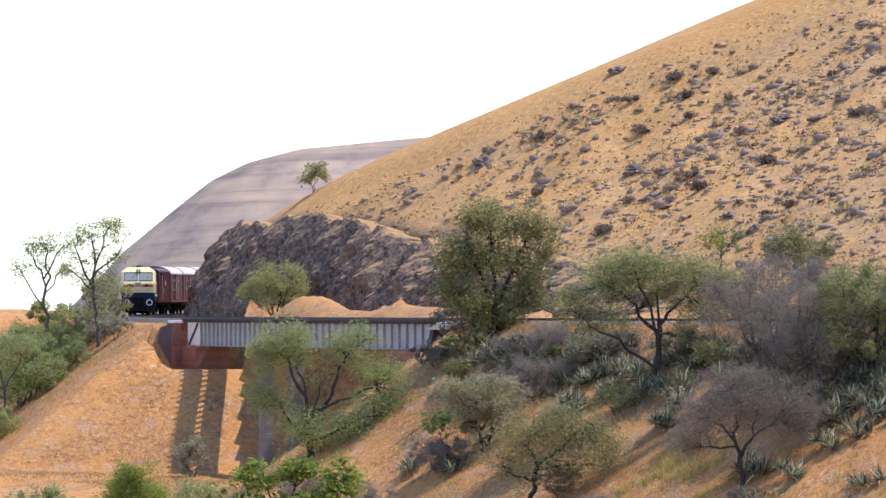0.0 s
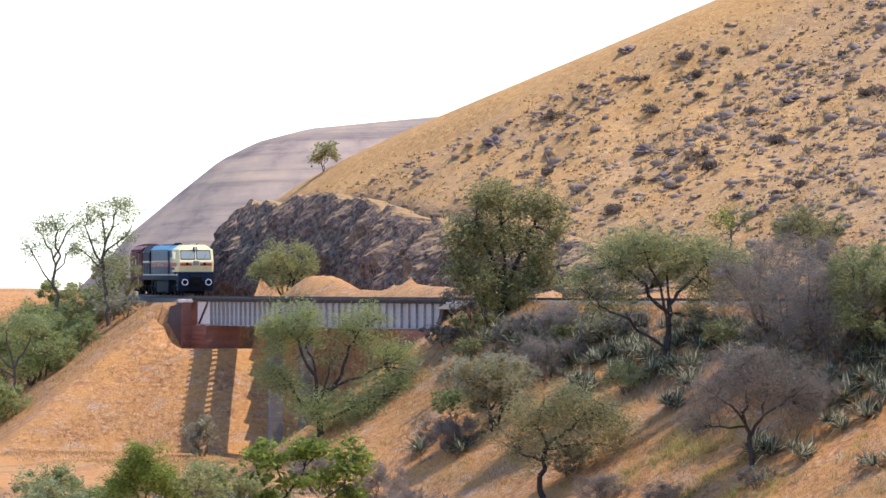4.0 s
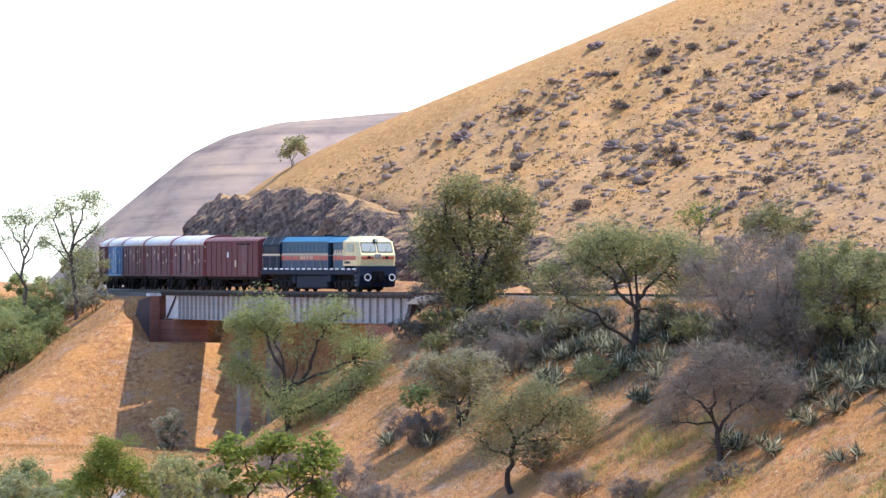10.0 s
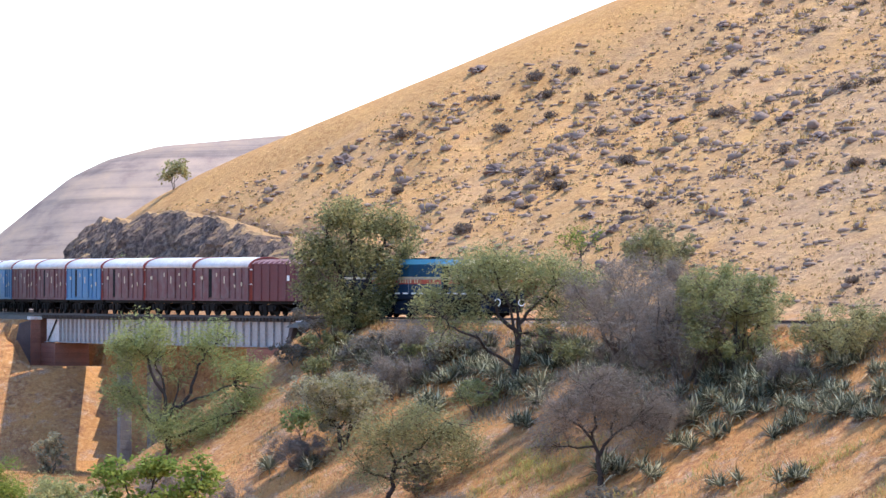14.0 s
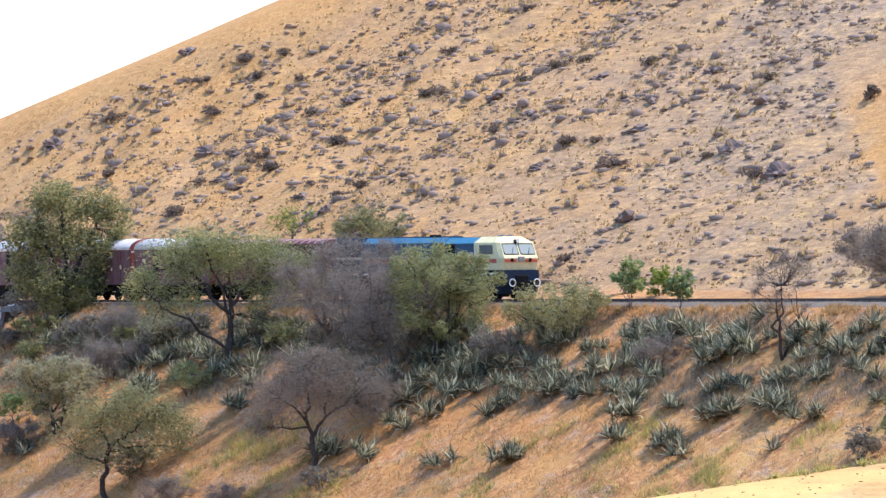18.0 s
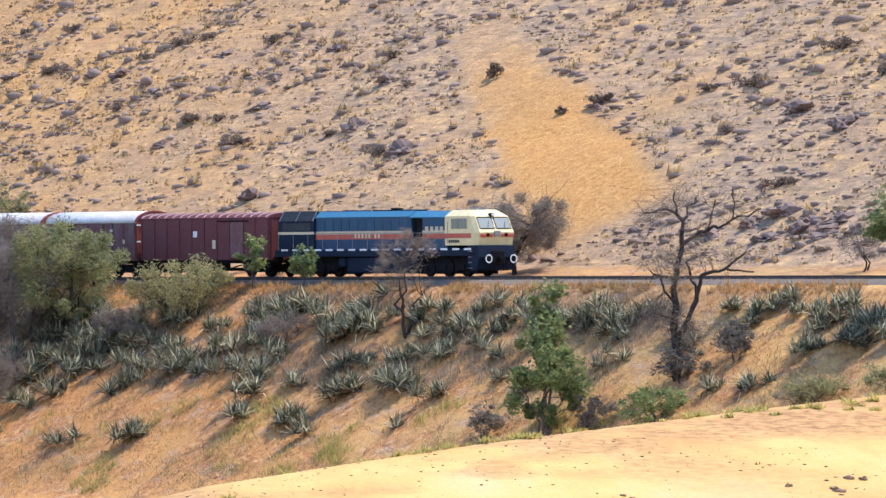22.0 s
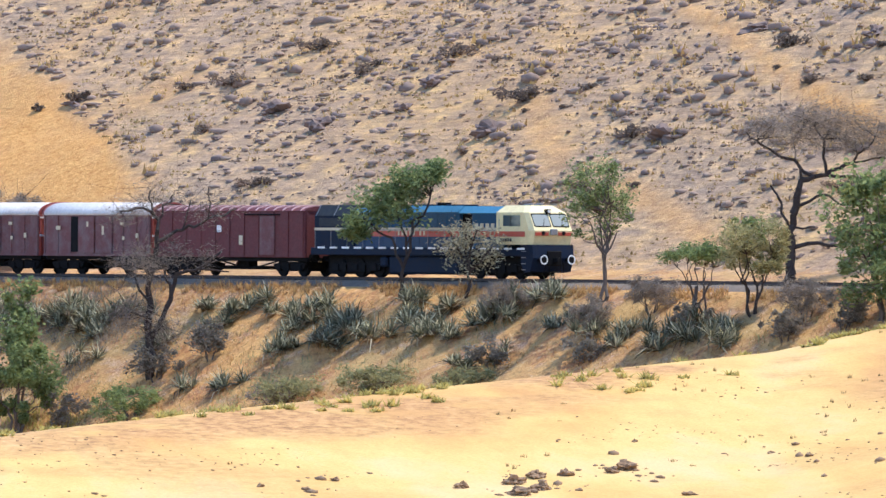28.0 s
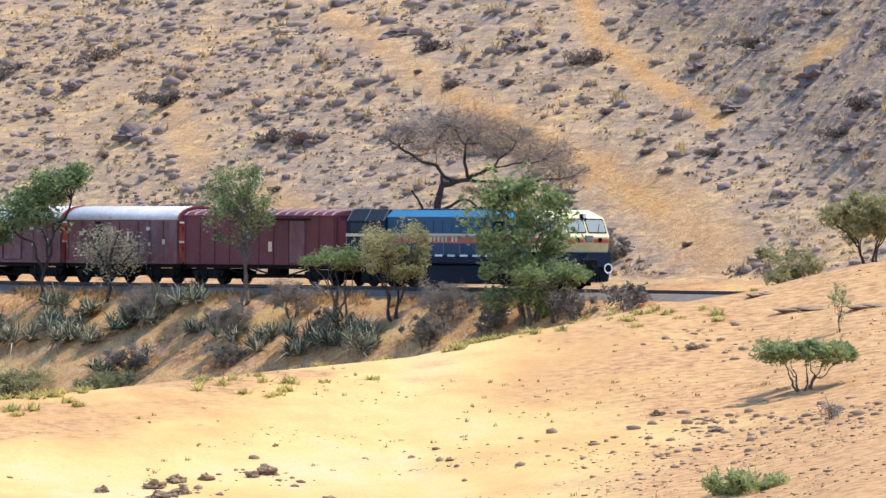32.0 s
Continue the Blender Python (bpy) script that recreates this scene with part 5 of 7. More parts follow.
limb_tree("thorn_tree", "spreading thorn tree in front of the bridge", "tree", -9.5, 567.3,
    [(0.0, -0.3, -0.2, 2.6, 0.26), (-0.2, 2.6, -0.4, 4.4, 0.18), (-0.4, 4.4, -2.2, 7.4, 0.13), (-0.3, 4.4, -1.1, 6.6, 0.1), (-0.1, 2.4, 1.5, 4.4, 0.17), (1.5, 4.4, 2.0, 6.4, 0.13), (2.0, 6.4, 3.0, 7.8, 0.09), (0.0, 1.1, -3.1, 4.6, 0.12), (1.0, 3.0, 4.6, 5.0, 0.1), (0.0, 0.9, 4.6, 3.0, 0.11), (0.4, 3.0, 0.6, 5.0, 0.08), (3.0, 7.6, 4.6, 8.8, 0.06), (-2.4, 7.0, -3.1, 8.8, 0.07)],
    [(-2.2, 8.4, 1.7, 1.4, 1.1), (-3.4, 7.0, 1.1, 1.2, 0.8), (-2.9, 4.4, 1.5, 1.5, 0.9), (-0.6, 7.2, 1.1, 1.0, 0.45), (2.3, 7.7, 1.7, 1.1, 0.7), (3.9, 8.7, 1.6, 0.8, 0.6), (4.8, 6.2, 1.7, 1.6, 0.7), (1.6, 1.9, 3.2, 1.0, 1.3), (4.6, 3.4, 2.0, 1.5, 0.8), (-1.4, 2.6, 1.5, 1.1, 0.5), (5.7, 4.6, 1.1, 1.1, 0.5), (1.0, 5.6, 1.1, 0.8, 0.25)],
    LEAF_FRESH, 0.22, 0.05, 520, loose=1.25)
limb_tree("green_tree", "wide green-grey tree on the embankment shoulder", "tree", 14.6, 539.3,
    [(-0.1, -0.1, 0.1, 3.0, 0.3), (0.1, 3.0, 0.1, 4.9, 0.22), (0.1, 3.8, -2.1, 6.3, 0.15), (-2.1, 6.3, -3.8, 7.2, 0.1), (0.1, 4.5, 1.4, 5.9, 0.14), (1.4, 5.9, 2.6, 7.2, 0.09), (0.0, 1.4, -4.0, 4.0, 0.12), (-0.1, 3.4, -0.9, 6.5, 0.12), (-0.9, 6.5, -1.7, 8.6, 0.08), (0.3, 4.9, 0.6, 8.0, 0.09), (-4.0, 4.0, -5.1, 4.9, 0.07)],
    [(-2.4, 8.5, 2.9, 0.9, 1.2), (0.3, 8.0, 2.7, 1.1, 1.0), (-4.0, 7.2, 2.1, 1.2, 0.8), (3.0, 7.8, 2.3, 1.1, 1.0), (-2.1, 6.5, 2.3, 1.0, 0.5), (-5.5, 5.5, 1.5, 1.1, 0.6), (1.4, 6.1, 1.9, 0.8, 0.5), (4.5, 7.2, 1.5, 1.2, 0.8), (-4.6, 3.8, 1.5, 0.9, 0.4), (-3.2, 4.7, 1.9, 1.0, 0.6), (3.3, 5.3, 2.0, 1.2, 0.7), (5.6, 6.1, 1.5, 1.2, 0.7), (1.5, 4.0, 1.6, 0.8, 0.3), (-6.2, 6.8, 1.0, 0.9, 0.6)],
    LEAF_HAZE, 0.22, 0.05, 430, loose=1.25)
limb_tree("dry_tree", "brown leafless thorn tree on the bank", "tree", 19.4, 512.5,
    [(0.0, -0.2, -0.2, 1.7, 0.24), (-0.2, 1.7, -0.5, 3.1, 0.17), (-0.5, 3.1, -2.4, 4.8, 0.1), (-0.2, 2.0, 0.7, 3.5, 0.14), (0.7, 3.5, 2.2, 4.6, 0.09), (-0.5, 3.1, -0.4, 5.3, 0.1), (-0.4, 5.3, -0.9, 6.4, 0.06), (0.7, 3.5, 0.9, 6.1, 0.08), (-0.5, 2.8, -2.7, 2.8, 0.08)],
    [(-0.9, 6.1, 2.6, 1.1, 1.0), (1.7, 6.1, 2.6, 1.3, 1.0), (-2.4, 4.6, 1.8, 1.3, 0.8), (0.6, 4.6, 2.6, 1.1, 0.8), (3.1, 4.6, 1.6, 1.3, 0.8), (-0.5, 7.2, 1.8, 0.7, 0.7), (-3.3, 3.1, 1.5, 1.0, 0.7), (3.8, 3.5, 1.1, 1.0, 0.6)],
    TWIG, 0.4, 0.016, 560, twig=0.8)
limb_tree("thorn_tree", "low spreading grey-olive thorn tree", "tree", 6.2, 528.0,
    [(-0.2, 0.0, -0.2, 2.5, 0.22), (-0.2, 2.5, 0.1, 3.6, 0.2), (0.1, 3.6, 1.3, 4.5, 0.13), (1.3, 4.5, 2.4, 5.4, 0.09), (0.0, 3.6, -0.6, 4.9, 0.1), (-0.6, 4.9, -0.2, 6.0, 0.07), (0.2, 3.4, 2.2, 3.6, 0.1), (2.4, 5.4, 3.4, 6.4, 0.06), (-0.2, 2.6, -1.7, 3.0, 0.1)],
    [(0.0, 5.8, 2.3, 1.4, 1.0), (2.6, 5.8, 2.1, 1.4, 1.0), (4.5, 4.7, 1.4, 1.7, 0.9), (-1.9, 4.7, 1.7, 1.3, 0.8), (1.5, 6.9, 1.7, 0.8, 0.7), (1.9, 3.5, 2.3, 1.1, 0.7), (-0.8, 3.2, 1.9, 1.0, 0.6)],
    LEAF_THORN, 0.22, 0.045, 430)
limb_tree("thorn_tree", "small olive thorn tree with dark forked stems", "tree", 2.8, 546.9,
    [(0.0, -0.2, -0.3, 1.5, 0.13), (-0.3, 1.5, -1.0, 3.1, 0.08), (-0.3, 1.5, 0.5, 2.9, 0.08), (-0.1, 0.7, 0.9, 1.9, 0.07)],
    [(-1.0, 3.9, 1.4, 0.9, 0.8), (0.5, 3.9, 1.4, 1.1, 0.8), (-0.3, 2.5, 1.3, 0.9, 0.5), (1.1, 2.5, 0.9, 0.9, 0.6), (-1.6, 2.5, 0.9, 0.9, 0.5)],
    LEAF_THORN, 0.22, 0.045, 480)
limb_tree("bare_tree", "bare dark tree with crooked limbs", "tree", 60.5, 457.4,
    [(-0.1, -0.3, -0.3, 2.8, 0.3), (-0.3, 2.8, -0.1, 6.1, 0.24), (-0.1, 6.1, 0.2, 7.9, 0.19), (0.2, 7.9, 0.3, 9.2, 0.15), (0.3, 9.2, -0.6, 9.9, 0.11), (-0.6, 9.9, -2.0, 9.7, 0.08), (0.3, 7.9, 1.8, 8.6, 0.13), (1.8, 8.6, 3.3, 9.3, 0.1), (3.3, 9.3, 5.1, 9.9, 0.07), (3.2, 9.3, 3.3, 11.1, 0.05), (0.2, 9.4, -0.2, 10.9, 0.07), (-0.2, 1.5, 0.8, 4.1, 0.2), (0.8, 4.1, 1.3, 6.0, 0.16), (1.3, 6.0, 2.7, 6.4, 0.12), (2.7, 6.4, 4.0, 7.4, 0.09), (2.7, 6.4, 4.3, 6.2, 0.07), (-0.2, 4.1, -1.4, 6.1, 0.09), (1.9, 8.8, 2.3, 10.4, 0.05), (0.4, 9.1, 1.1, 10.6, 0.06), (0.8, 4.8, 0.4, 6.8, 0.1)],
    [(0.4, 10.2, 2.0, 0.9, 0.4), (3.1, 9.9, 1.6, 0.9, 0.3), (-1.4, 9.4, 1.3, 0.8, 0.3), (-0.9, 6.3, 1.4, 1.2, 0.9), (-1.4, 4.1, 1.0, 1.0, 0.7), (0.9, 7.3, 1.3, 0.9, 0.5), (3.1, 6.8, 1.3, 0.7, 0.2), (0.3, 2.8, 1.3, 1.2, 0.8)],
    TWIG, 0.45, 0.018, 330, twig=1.3)
limb_tree("dry_acacia", "old dry acacia with a crooked dark trunk", "tree", 92.5, 430.7,
    [(0.0, -0.1, 0.2, 2.0, 0.34), (0.2, 2.0, 0.3, 3.9, 0.28), (0.3, 3.9, 0.7, 5.8, 0.24), (0.7, 5.8, 2.3, 6.1, 0.17), (2.3, 6.1, 3.8, 6.8, 0.13), (1.4, 6.1, -0.8, 7.5, 0.11), (-0.8, 7.5, -2.4, 8.4, 0.07), (2.3, 6.1, 2.1, 8.1, 0.1), (2.5, 6.1, 5.1, 5.8, 0.1), (5.1, 5.8, 8.6, 6.4, 0.07), (0.1, 2.6, -0.3, 4.5, 0.1), (-0.3, 4.5, -0.9, 5.5, 0.08), (0.3, 1.9, 3.2, 2.2, 0.13), (0.5, 4.2, 2.0, 5.0, 0.11), (2.0, 5.0, 3.0, 4.4, 0.07), (0.3, 3.1, 1.5, 3.2, 0.07), (0.7, 5.8, 0.7, 6.4, 0.1), (3.8, 6.8, 5.0, 8.2, 0.07), (2.1, 8.1, 1.1, 9.1, 0.05), (3.8, 6.8, 6.3, 7.2, 0.06)],
    [(0.3, 8.7, 2.5, 0.9, 1.0), (2.4, 9.1, 2.2, 0.8, 0.9), (4.2, 8.4, 1.9, 1.1, 1.0), (6.5, 7.3, 1.8, 1.1, 1.0), (8.1, 6.6, 1.1, 0.8, 0.7), (-1.6, 8.5, 1.4, 0.6, 0.7), (3.1, 7.7, 1.6, 0.6, 0.5)],
    TWIG, 0.42, 0.012, 620, twig=0.9, loose=1.2)
limb_tree("flat_topped_tree", "green tree with a slanting flat crown beside the track", "tree", 73.6, 448.0,
    [(0.0, -0.3, 0.1, 1.8, 0.15), (0.1, 1.8, -0.6, 3.5, 0.1), (-0.6, 3.5, -2.2, 4.5, 0.07), (0.1, 1.8, 0.6, 3.8, 0.11), (0.6, 3.8, 1.6, 5.9, 0.08), (0.3, 2.5, -0.2, 4.8, 0.08), (-0.2, 4.8, -0.6, 5.7, 0.06), (0.5, 3.1, 1.1, 4.8, 0.06)],
    [(-1.1, 5.3, 1.6, 1.0, 1.2), (0.6, 6.4, 1.6, 0.9, 1.2), (-2.3, 4.3, 0.9, 0.7, 1.0), (1.9, 7.1, 0.8, 0.7, 1.1), (0.1, 4.8, 1.3, 0.8, 0.5), (-2.8, 3.9, 0.6, 0.5, 0.7)],
    LEAF_GREEN, 0.26, 0.12, 360, loose=1.25)
limb_tree("grey_tree", "half-bare grey-leaved tree beside the track", "tree", 76.5, 442.4,
    [(0.0, -0.2, 0.0, 1.3, 0.12), (0.0, 1.3, -0.6, 3.0, 0.07), (0.0, 1.3, 0.5, 3.9, 0.08), (0.0, 1.2, 1.2, 2.9, 0.06), (-0.6, 3.0, -1.1, 3.8, 0.05), (0.0, 1.3, -0.1, 3.6, 0.06)],
    [(-0.8, 3.1, 1.2, 0.9, 0.6), (0.5, 3.4, 1.2, 1.0, 0.7), (1.4, 2.6, 0.8, 0.8, 0.5), (-0.1, 2.0, 1.3, 0.8, 0.4)],
    LEAF_GREY, 0.2, 0.06, 260, twig=0.9)
limb_tree("bright_shrub", "bright green broad-leaved shrub on bare stems", "shrub", -10.5, 457.1,
    [(0.0, -0.2, -0.5, 1.8, 0.12), (-0.5, 1.8, -0.7, 3.4, 0.08), (0.0, 0.2, 0.9, 2.5, 0.1), (0.9, 2.5, 1.9, 4.1, 0.08), (0.1, 0.2, 2.6, 1.8, 0.1), (2.6, 1.8, 4.2, 3.1, 0.07), (4.2, 3.1, 4.7, 4.4, 0.06), (0.9, 2.5, 0.3, 4.3, 0.06)],
    [(-0.2, 4.6, 1.4, 1.0, 1.1), (1.9, 4.9, 1.4, 1.0, 1.1), (-0.7, 3.1, 1.1, 0.9, 0.9), (4.5, 4.6, 1.1, 1.3, 1.1), (4.5, 2.5, 1.0, 1.2, 1.0), (2.9, 3.4, 1.3, 0.9, 0.7), (0.9, 3.1, 1.2, 0.8, 0.6)],
    LEAF_BRIGHT, 0.34, 0.19, 120, loose=1.1)
limb_tree("green_bush", "soft feathery green thorn bush by the stream", "bush", -18.4, 461.9,
    [(0.0, -0.1, 0.2, 1.7, 0.1), (0.2, 1.7, -0.5, 3.3, 0.06), (0.2, 1.7, 1.0, 3.3, 0.06), (0.0, 0.7, 2.1, 2.3, 0.06), (0.0, 0.7, -1.5, 2.3, 0.06)],
    [(-0.3, 3.3, 1.5, 1.0, 1.2), (1.3, 3.7, 1.5, 1.1, 1.2), (0.5, 4.8, 1.3, 0.6, 1.0), (-1.2, 2.5, 1.3, 0.9, 1.0), (2.1, 2.3, 1.2, 0.9, 1.0)],
    LEAF_BRIGHT, 0.24, 0.04, 560, loose=1.15)
limb_tree("large_tree", "large dense dark green tree at the bridge end", "tree", 3.6, 570.5,
    [(0.0, -0.3, 0.1, 2.0, 0.34), (0.1, 2.0, -1.2, 4.8, 0.2), (0.1, 2.0, 1.7, 5.2, 0.2), (-1.2, 4.8, -2.0, 6.8, 0.12), (1.7, 5.2, 2.7, 7.3, 0.12), (-0.1, 2.0, -0.1, 6.4, 0.14), (0.1, 1.6, -2.4, 2.8, 0.12), (0.3, 1.6, 2.5, 2.8, 0.1)],
    [(-0.5, 8.3, 2.2, 1.2, 1.1), (1.9, 7.9, 1.8, 1.3, 1.0), (3.5, 7.1, 1.2, 1.7, 1.0), (-2.6, 5.6, 1.7, 2.0, 1.0), (-0.1, 5.2, 2.4, 1.9, 1.0), (2.5, 4.8, 1.6, 1.8, 0.9), (-1.6, 2.6, 2.1, 1.5, 1.1), (1.1, 2.2, 1.7, 1.5, 1.0), (0.1, 6.9, 2.4, 1.1, 0.6), (-3.2, 3.6, 1.2, 1.2, 0.8), (0.9, 0.9, 1.5, 1.1, 1.1), (-0.8, 1.1, 1.4, 1.0, 1.0), (2.7, 3.0, 1.3, 1.4, 0.9)],
    LEAF_DARK, 0.23, 0.11, 300, loose=1.07)
# x, y, height, width
limb_tree("flat_acacia", "small flat-topped green acacia on the bank", "tree", -35.5, 640.0,
    [(0.2, 0.0, 0.0, 3.2, 0.16), (0.0, 3.2, -2.4, 6.0, 0.09), (0.0, 3.2, 1.4, 6.0, 0.09), (0.0, 3.2, -0.6, 6.3, 0.09), (0.0, 2.4, -3.4, 5.0, 0.07)],
    [(-2.6, 6.6, 1.6, 0.45, 0.9), (0.2, 6.9, 1.8, 0.5, 1.0), (2.0, 6.5, 1.4, 0.5, 0.9), (-3.8, 5.6, 1.2, 0.4, 0.7), (-0.8, 6.0, 2.0, 0.4, 0.5)],
    LEAF_FRESH, 0.22, 0.05, 520, BARK, "trees west of the bridge")
for x, y, h, w in ((-33.6, 667.2, 6.4, 6.0), (-34.2, 647.1, 6.2, 9.5), (-30.0, 662.1, 3.4, 5.2), (-38.0, 640.0, 5.0, 7.0), (-38.5, 655.0, 6.0, 8.0), (-32.5, 655.5, 4.6, 4.5), (-36.5, 636.0, 4.2, 7.5), (-31.0, 650.0, 3.6, 5.0), (-35.5, 665.0, 5.4, 6.5)):
    tree("thorn_shrub", "green thorn shrub on the embankment foot", "shrub", "feather", x, y, h, w, leaf=LEAF_FRESH, group="shrubs west of the bridge")
for x, y, h, w in ((-27.0, 652.2, 2.6, 3.6), (-28.4, 657.0, 3.2, 4.2), (-29.5, 668.0, 3.4, 4.0), (-29.2, 663.0, 3.0, 3.6)):
    tree("shrub", "low grey-green shrub beside the track", "shrub", "grey", x, y, h, w)
for x, y, h, w in ((-27.6, 660.5, 5.4, 4.2), (-28.8, 665.0, 5.8, 4.4), (-31.0, 664.0, 4.4, 5.0)):
    tree("olive_shrub", "tall sparse olive shrub beside the track", "shrub", "pale", x, y, h, w, leaf=LEAF_THORN, group="shrubs west of the bridge", clear=0.05, more=2.0)
tree("thorn_bush", "olive thorn bush below the rock cutting", "bush", "thorn", -13.6, 640.6, 4.6, 8.4, leaf=LEAF_HAZE)
tree("grey_bush", "grey-green bush in the shade of the bridge", "bush", "grey", -19.4, 612.5, 3.5, 3.8)
tree("grey_bush", "grey-green bush by the stream", "bush", "grey", -13.6, 455.0, 4.8, 5.6, leaf=LEAF_HAZE)
tree("weedy_bush", "pale weedy bush by the stream path", "bush", "feather", -23.5, 455.0, 3.8, 5.4, leaf=LEAF_PALE)
tree("thorn_tree", "thin thorn tree with reddish twigs", "tree", "thorn", 2.9, 547.6, 6.0, 6.8, leaf=LEAF_GREY)
tree("sapling", "small green sapling on the bank", "sapling", "green", 0.0, 553.6, 2.9, 3.4)
tree("sapling", "light green sapling at the hill foot", "sapling", "pale", 20.4, 581.6, 3.5, 4.2, leaf=LEAF_BRIGHT, clear=0.3)
tree("thorn_bush", "olive bush at the hill foot", "bush", "thorn", 25.6, 566.0, 4.6, 6.0)
tree("dry_tree", "wide grey-brown leafless thorn tree", "tree", "dry", 25.4, 521.4, 9.4, 13.0)
tree("thorn_tree", "olive thorn tree on the embankment shoulder", "tree", "thorn", 27.8, 518.6, 8.4, 9.5, leaf=LEAF_HAZE)
tree("dry_tree", "grey-brown leafless thorn bush", "tree", "dry", 21.6, 528.5, 9.6, 10.5)
tree("crest_tree", "small green tree on the hill crest", "tree", "green", -10.9, 666.0, 2.8, 3.4, leaf=LEAF_THORN)
tree("thorn_bush", "olive thorn bush on the embankment shoulder", "bush", "thorn", 35.1, 510.8, 4.0, 9.0)
tree("slender_tree", "slender grey tree with few leaves", "tree", "bare", 47.6, 488.5, 7.8, 5.0)
tree("dry_acacia", "dry spreading acacia behind the track", "tree", "umbrella", 55.8, 501.3, 5.6, 8.4, lean=0.1, clear=0.2, flat=0.9, stout=1.4, more=1.6)
tree("green_shrub", "fresh green shrub behind the track", "shrub", "shrub", 42.8, 524.3, 2.3, 4.2, leaf=LEAF_BRIGHT)
tree("green_shrub", "green shrub behind the track", "shrub", "shrub", 41.0, 529.0, 2.3, 2.8)
tree("leafy_shrub", "tall leafy green shrub low on the bank", "shrub", "green", 53.2, 461.3, 10.0, 3.0)
tree("leafy_shrub", "bushy green shrub low on the bank", "shrub", "shrub", 53.0, 460.5, 6.4, 6.2, more=1.7)
tree("sapling", "young green sapling beside the track", "sapling", "green", 39.6, 508.8, 3.6, 2.4)
tree("sapling", "young green sapling beside the track", "sapling", "green", 42.4, 504.1, 3.1, 2.4)
tree("dead_bush", "small dead bush behind the track", "bush", "bare", 73.7, 472.3, 3.0, 4.8)
tree("slender_tree", "slender green tree beside the track", "tree", "pale", 81.8, 430.0, 8.9, 5.2, leaf=LEAF_GREEN, clear=0.32, more=2.2)
tree("small_acacia", "small flat green acacia on the bank", "tree", "feather", 85.0, 418.2, 4.6, 4.8, leaf=LEAF_GREEN, clear=0.45, flat=0.6)
tree("thorn_tree", "small olive thorn tree on the bank", "tree", "thorn", 87.3, 414.9, 5.8, 5.0, clear=0.3)
tree("green_shrub", "green shrub behind the track", "shrub", "shrub", 93.0, 444.4, 2.2, 3.2)
tree("dark_bush", "dark leafless bush at the hill foot", "bush", "grey", 101.2, 424.1, 1.9, 3.0, leaf=BRUSH, more=1.6)
tree("leafy_tree", "bushy bright green tree beside the track", "tree", "green", 91.6, 403.3, 8.7, 6.8, leaf=LEAF_GREEN, clear=0.25)
tree("leafy_tree", "low green thicket round the tree foot", "tree", "shrub", 91.9, 402.4, 5.2, 6.4)
tree("small_acacia", "low flat acacia on the bank", "tree", "feather", 92.9, 400.6, 3.2, 5.4, leaf=LEAF_GREEN, clear=0.35, flat=0.6)
tree("crest_acacia", "lone thorn tree on the sandy crest", "tree", "thorn", 80.0, 292.3, 3.2, 3.8, clear=0.3, more=2.5)
tree("sand_acacia", "small flat acacia shrub on the sand", "shrub", "feather", 67.9, 256.2, 1.85, 4.4, leaf=LEAF_FRESH, clear=0.3, flat=0.66, more=3.0)
tree("sapling", "thin half-dry sapling on the sand", "sapling", "pale", 73.0, 270.3, 2.1, 1.1)
tree("dead_bush", "small dead thorn bush on the stony earth", "bush", "bare", 65.7, 244.3, 0.8, 1.0)
tree("green_shrub", "low spreading green shrub on the sand", "shrub", "feather", 58.3, 226.2, 0.6, 3.6, leaf=LEAF_FRESH, more=3.0)
tree("green_shrub", "pale green shrub behind the track", "shrub", "shrub", 104.9, 399.5, 2.6, 5.2, leaf=LEAF_THORN)
tree("green_shrub", "low green shrub on the bank foot", "shrub", "feather", 58.5, 453.0, 2.3, 5.0, leaf=LEAF_GREEN)
for x, y, h, w in ((66.4, 441.8, 2.4, 6.2), (70.3, 436.0, 2.9, 6.2), (74.5, 430.5, 2.6, 5.0)):
    tree("thorn_shrub", "low dusty green thorn shrub on the bank foot", "shrub", "feather", x, y, h * 0.62, w, leaf=LEAF_THORN, group="low shrubs on the bank foot")
for x, y, h, w in ((65.6, 443.2, 1.8, 4.0), (80.5, 427.0, 2.4, 3.2), (83.5, 424.0, 2.6, 3.4), (77.5, 436.0, 2.4, 3.6), (89.0, 409.5, 2.6, 4.0), (31.5, 512.0, 3.0, 5.0), (8.0, 556.0, 3.2, 5.5), (6.5, 551.5, 3.6, 6.5), (24.0, 515.0, 2.8, 5.0), (40.5, 497.0, 2.2, 4.5)):
    tree("dry_bush", "dry brown brushwood on the bank", "bush", "dry", x, y, h, w, group="dry brushwood on the bank")

for x, y, h, w in ((-25.2, 498.2, 3.2, 6.0), (-21.7, 491.0, 2.6, 5.0), (-15.7, 501.0, 3.4, 5.0), (-12.3, 492.6, 3.0, 5.0)):
    tree("weedy_bush", "dusty green bush on the valley floor", "bush", "feather", x, y, h, w, leaf=LEAF_FRESH, group="bushes on the valley floor")
for x, y, h, w in ((-4.6, 500.4, 3.6, 5.0), (-2.4, 487.6, 3.0, 5.0), (-0.3, 547.6, 3.0, 5.5), (10.0, 520.0, 2.4, 5.0), (-9.0, 520.0, 3.0, 5.5), (13.5, 514.0, 2.0, 4.0)):
    tree("dry_bush", "dry brown brushwood on the valley side", "bush", "dry", x, y, h, w, group="dry brushwood on the bank")
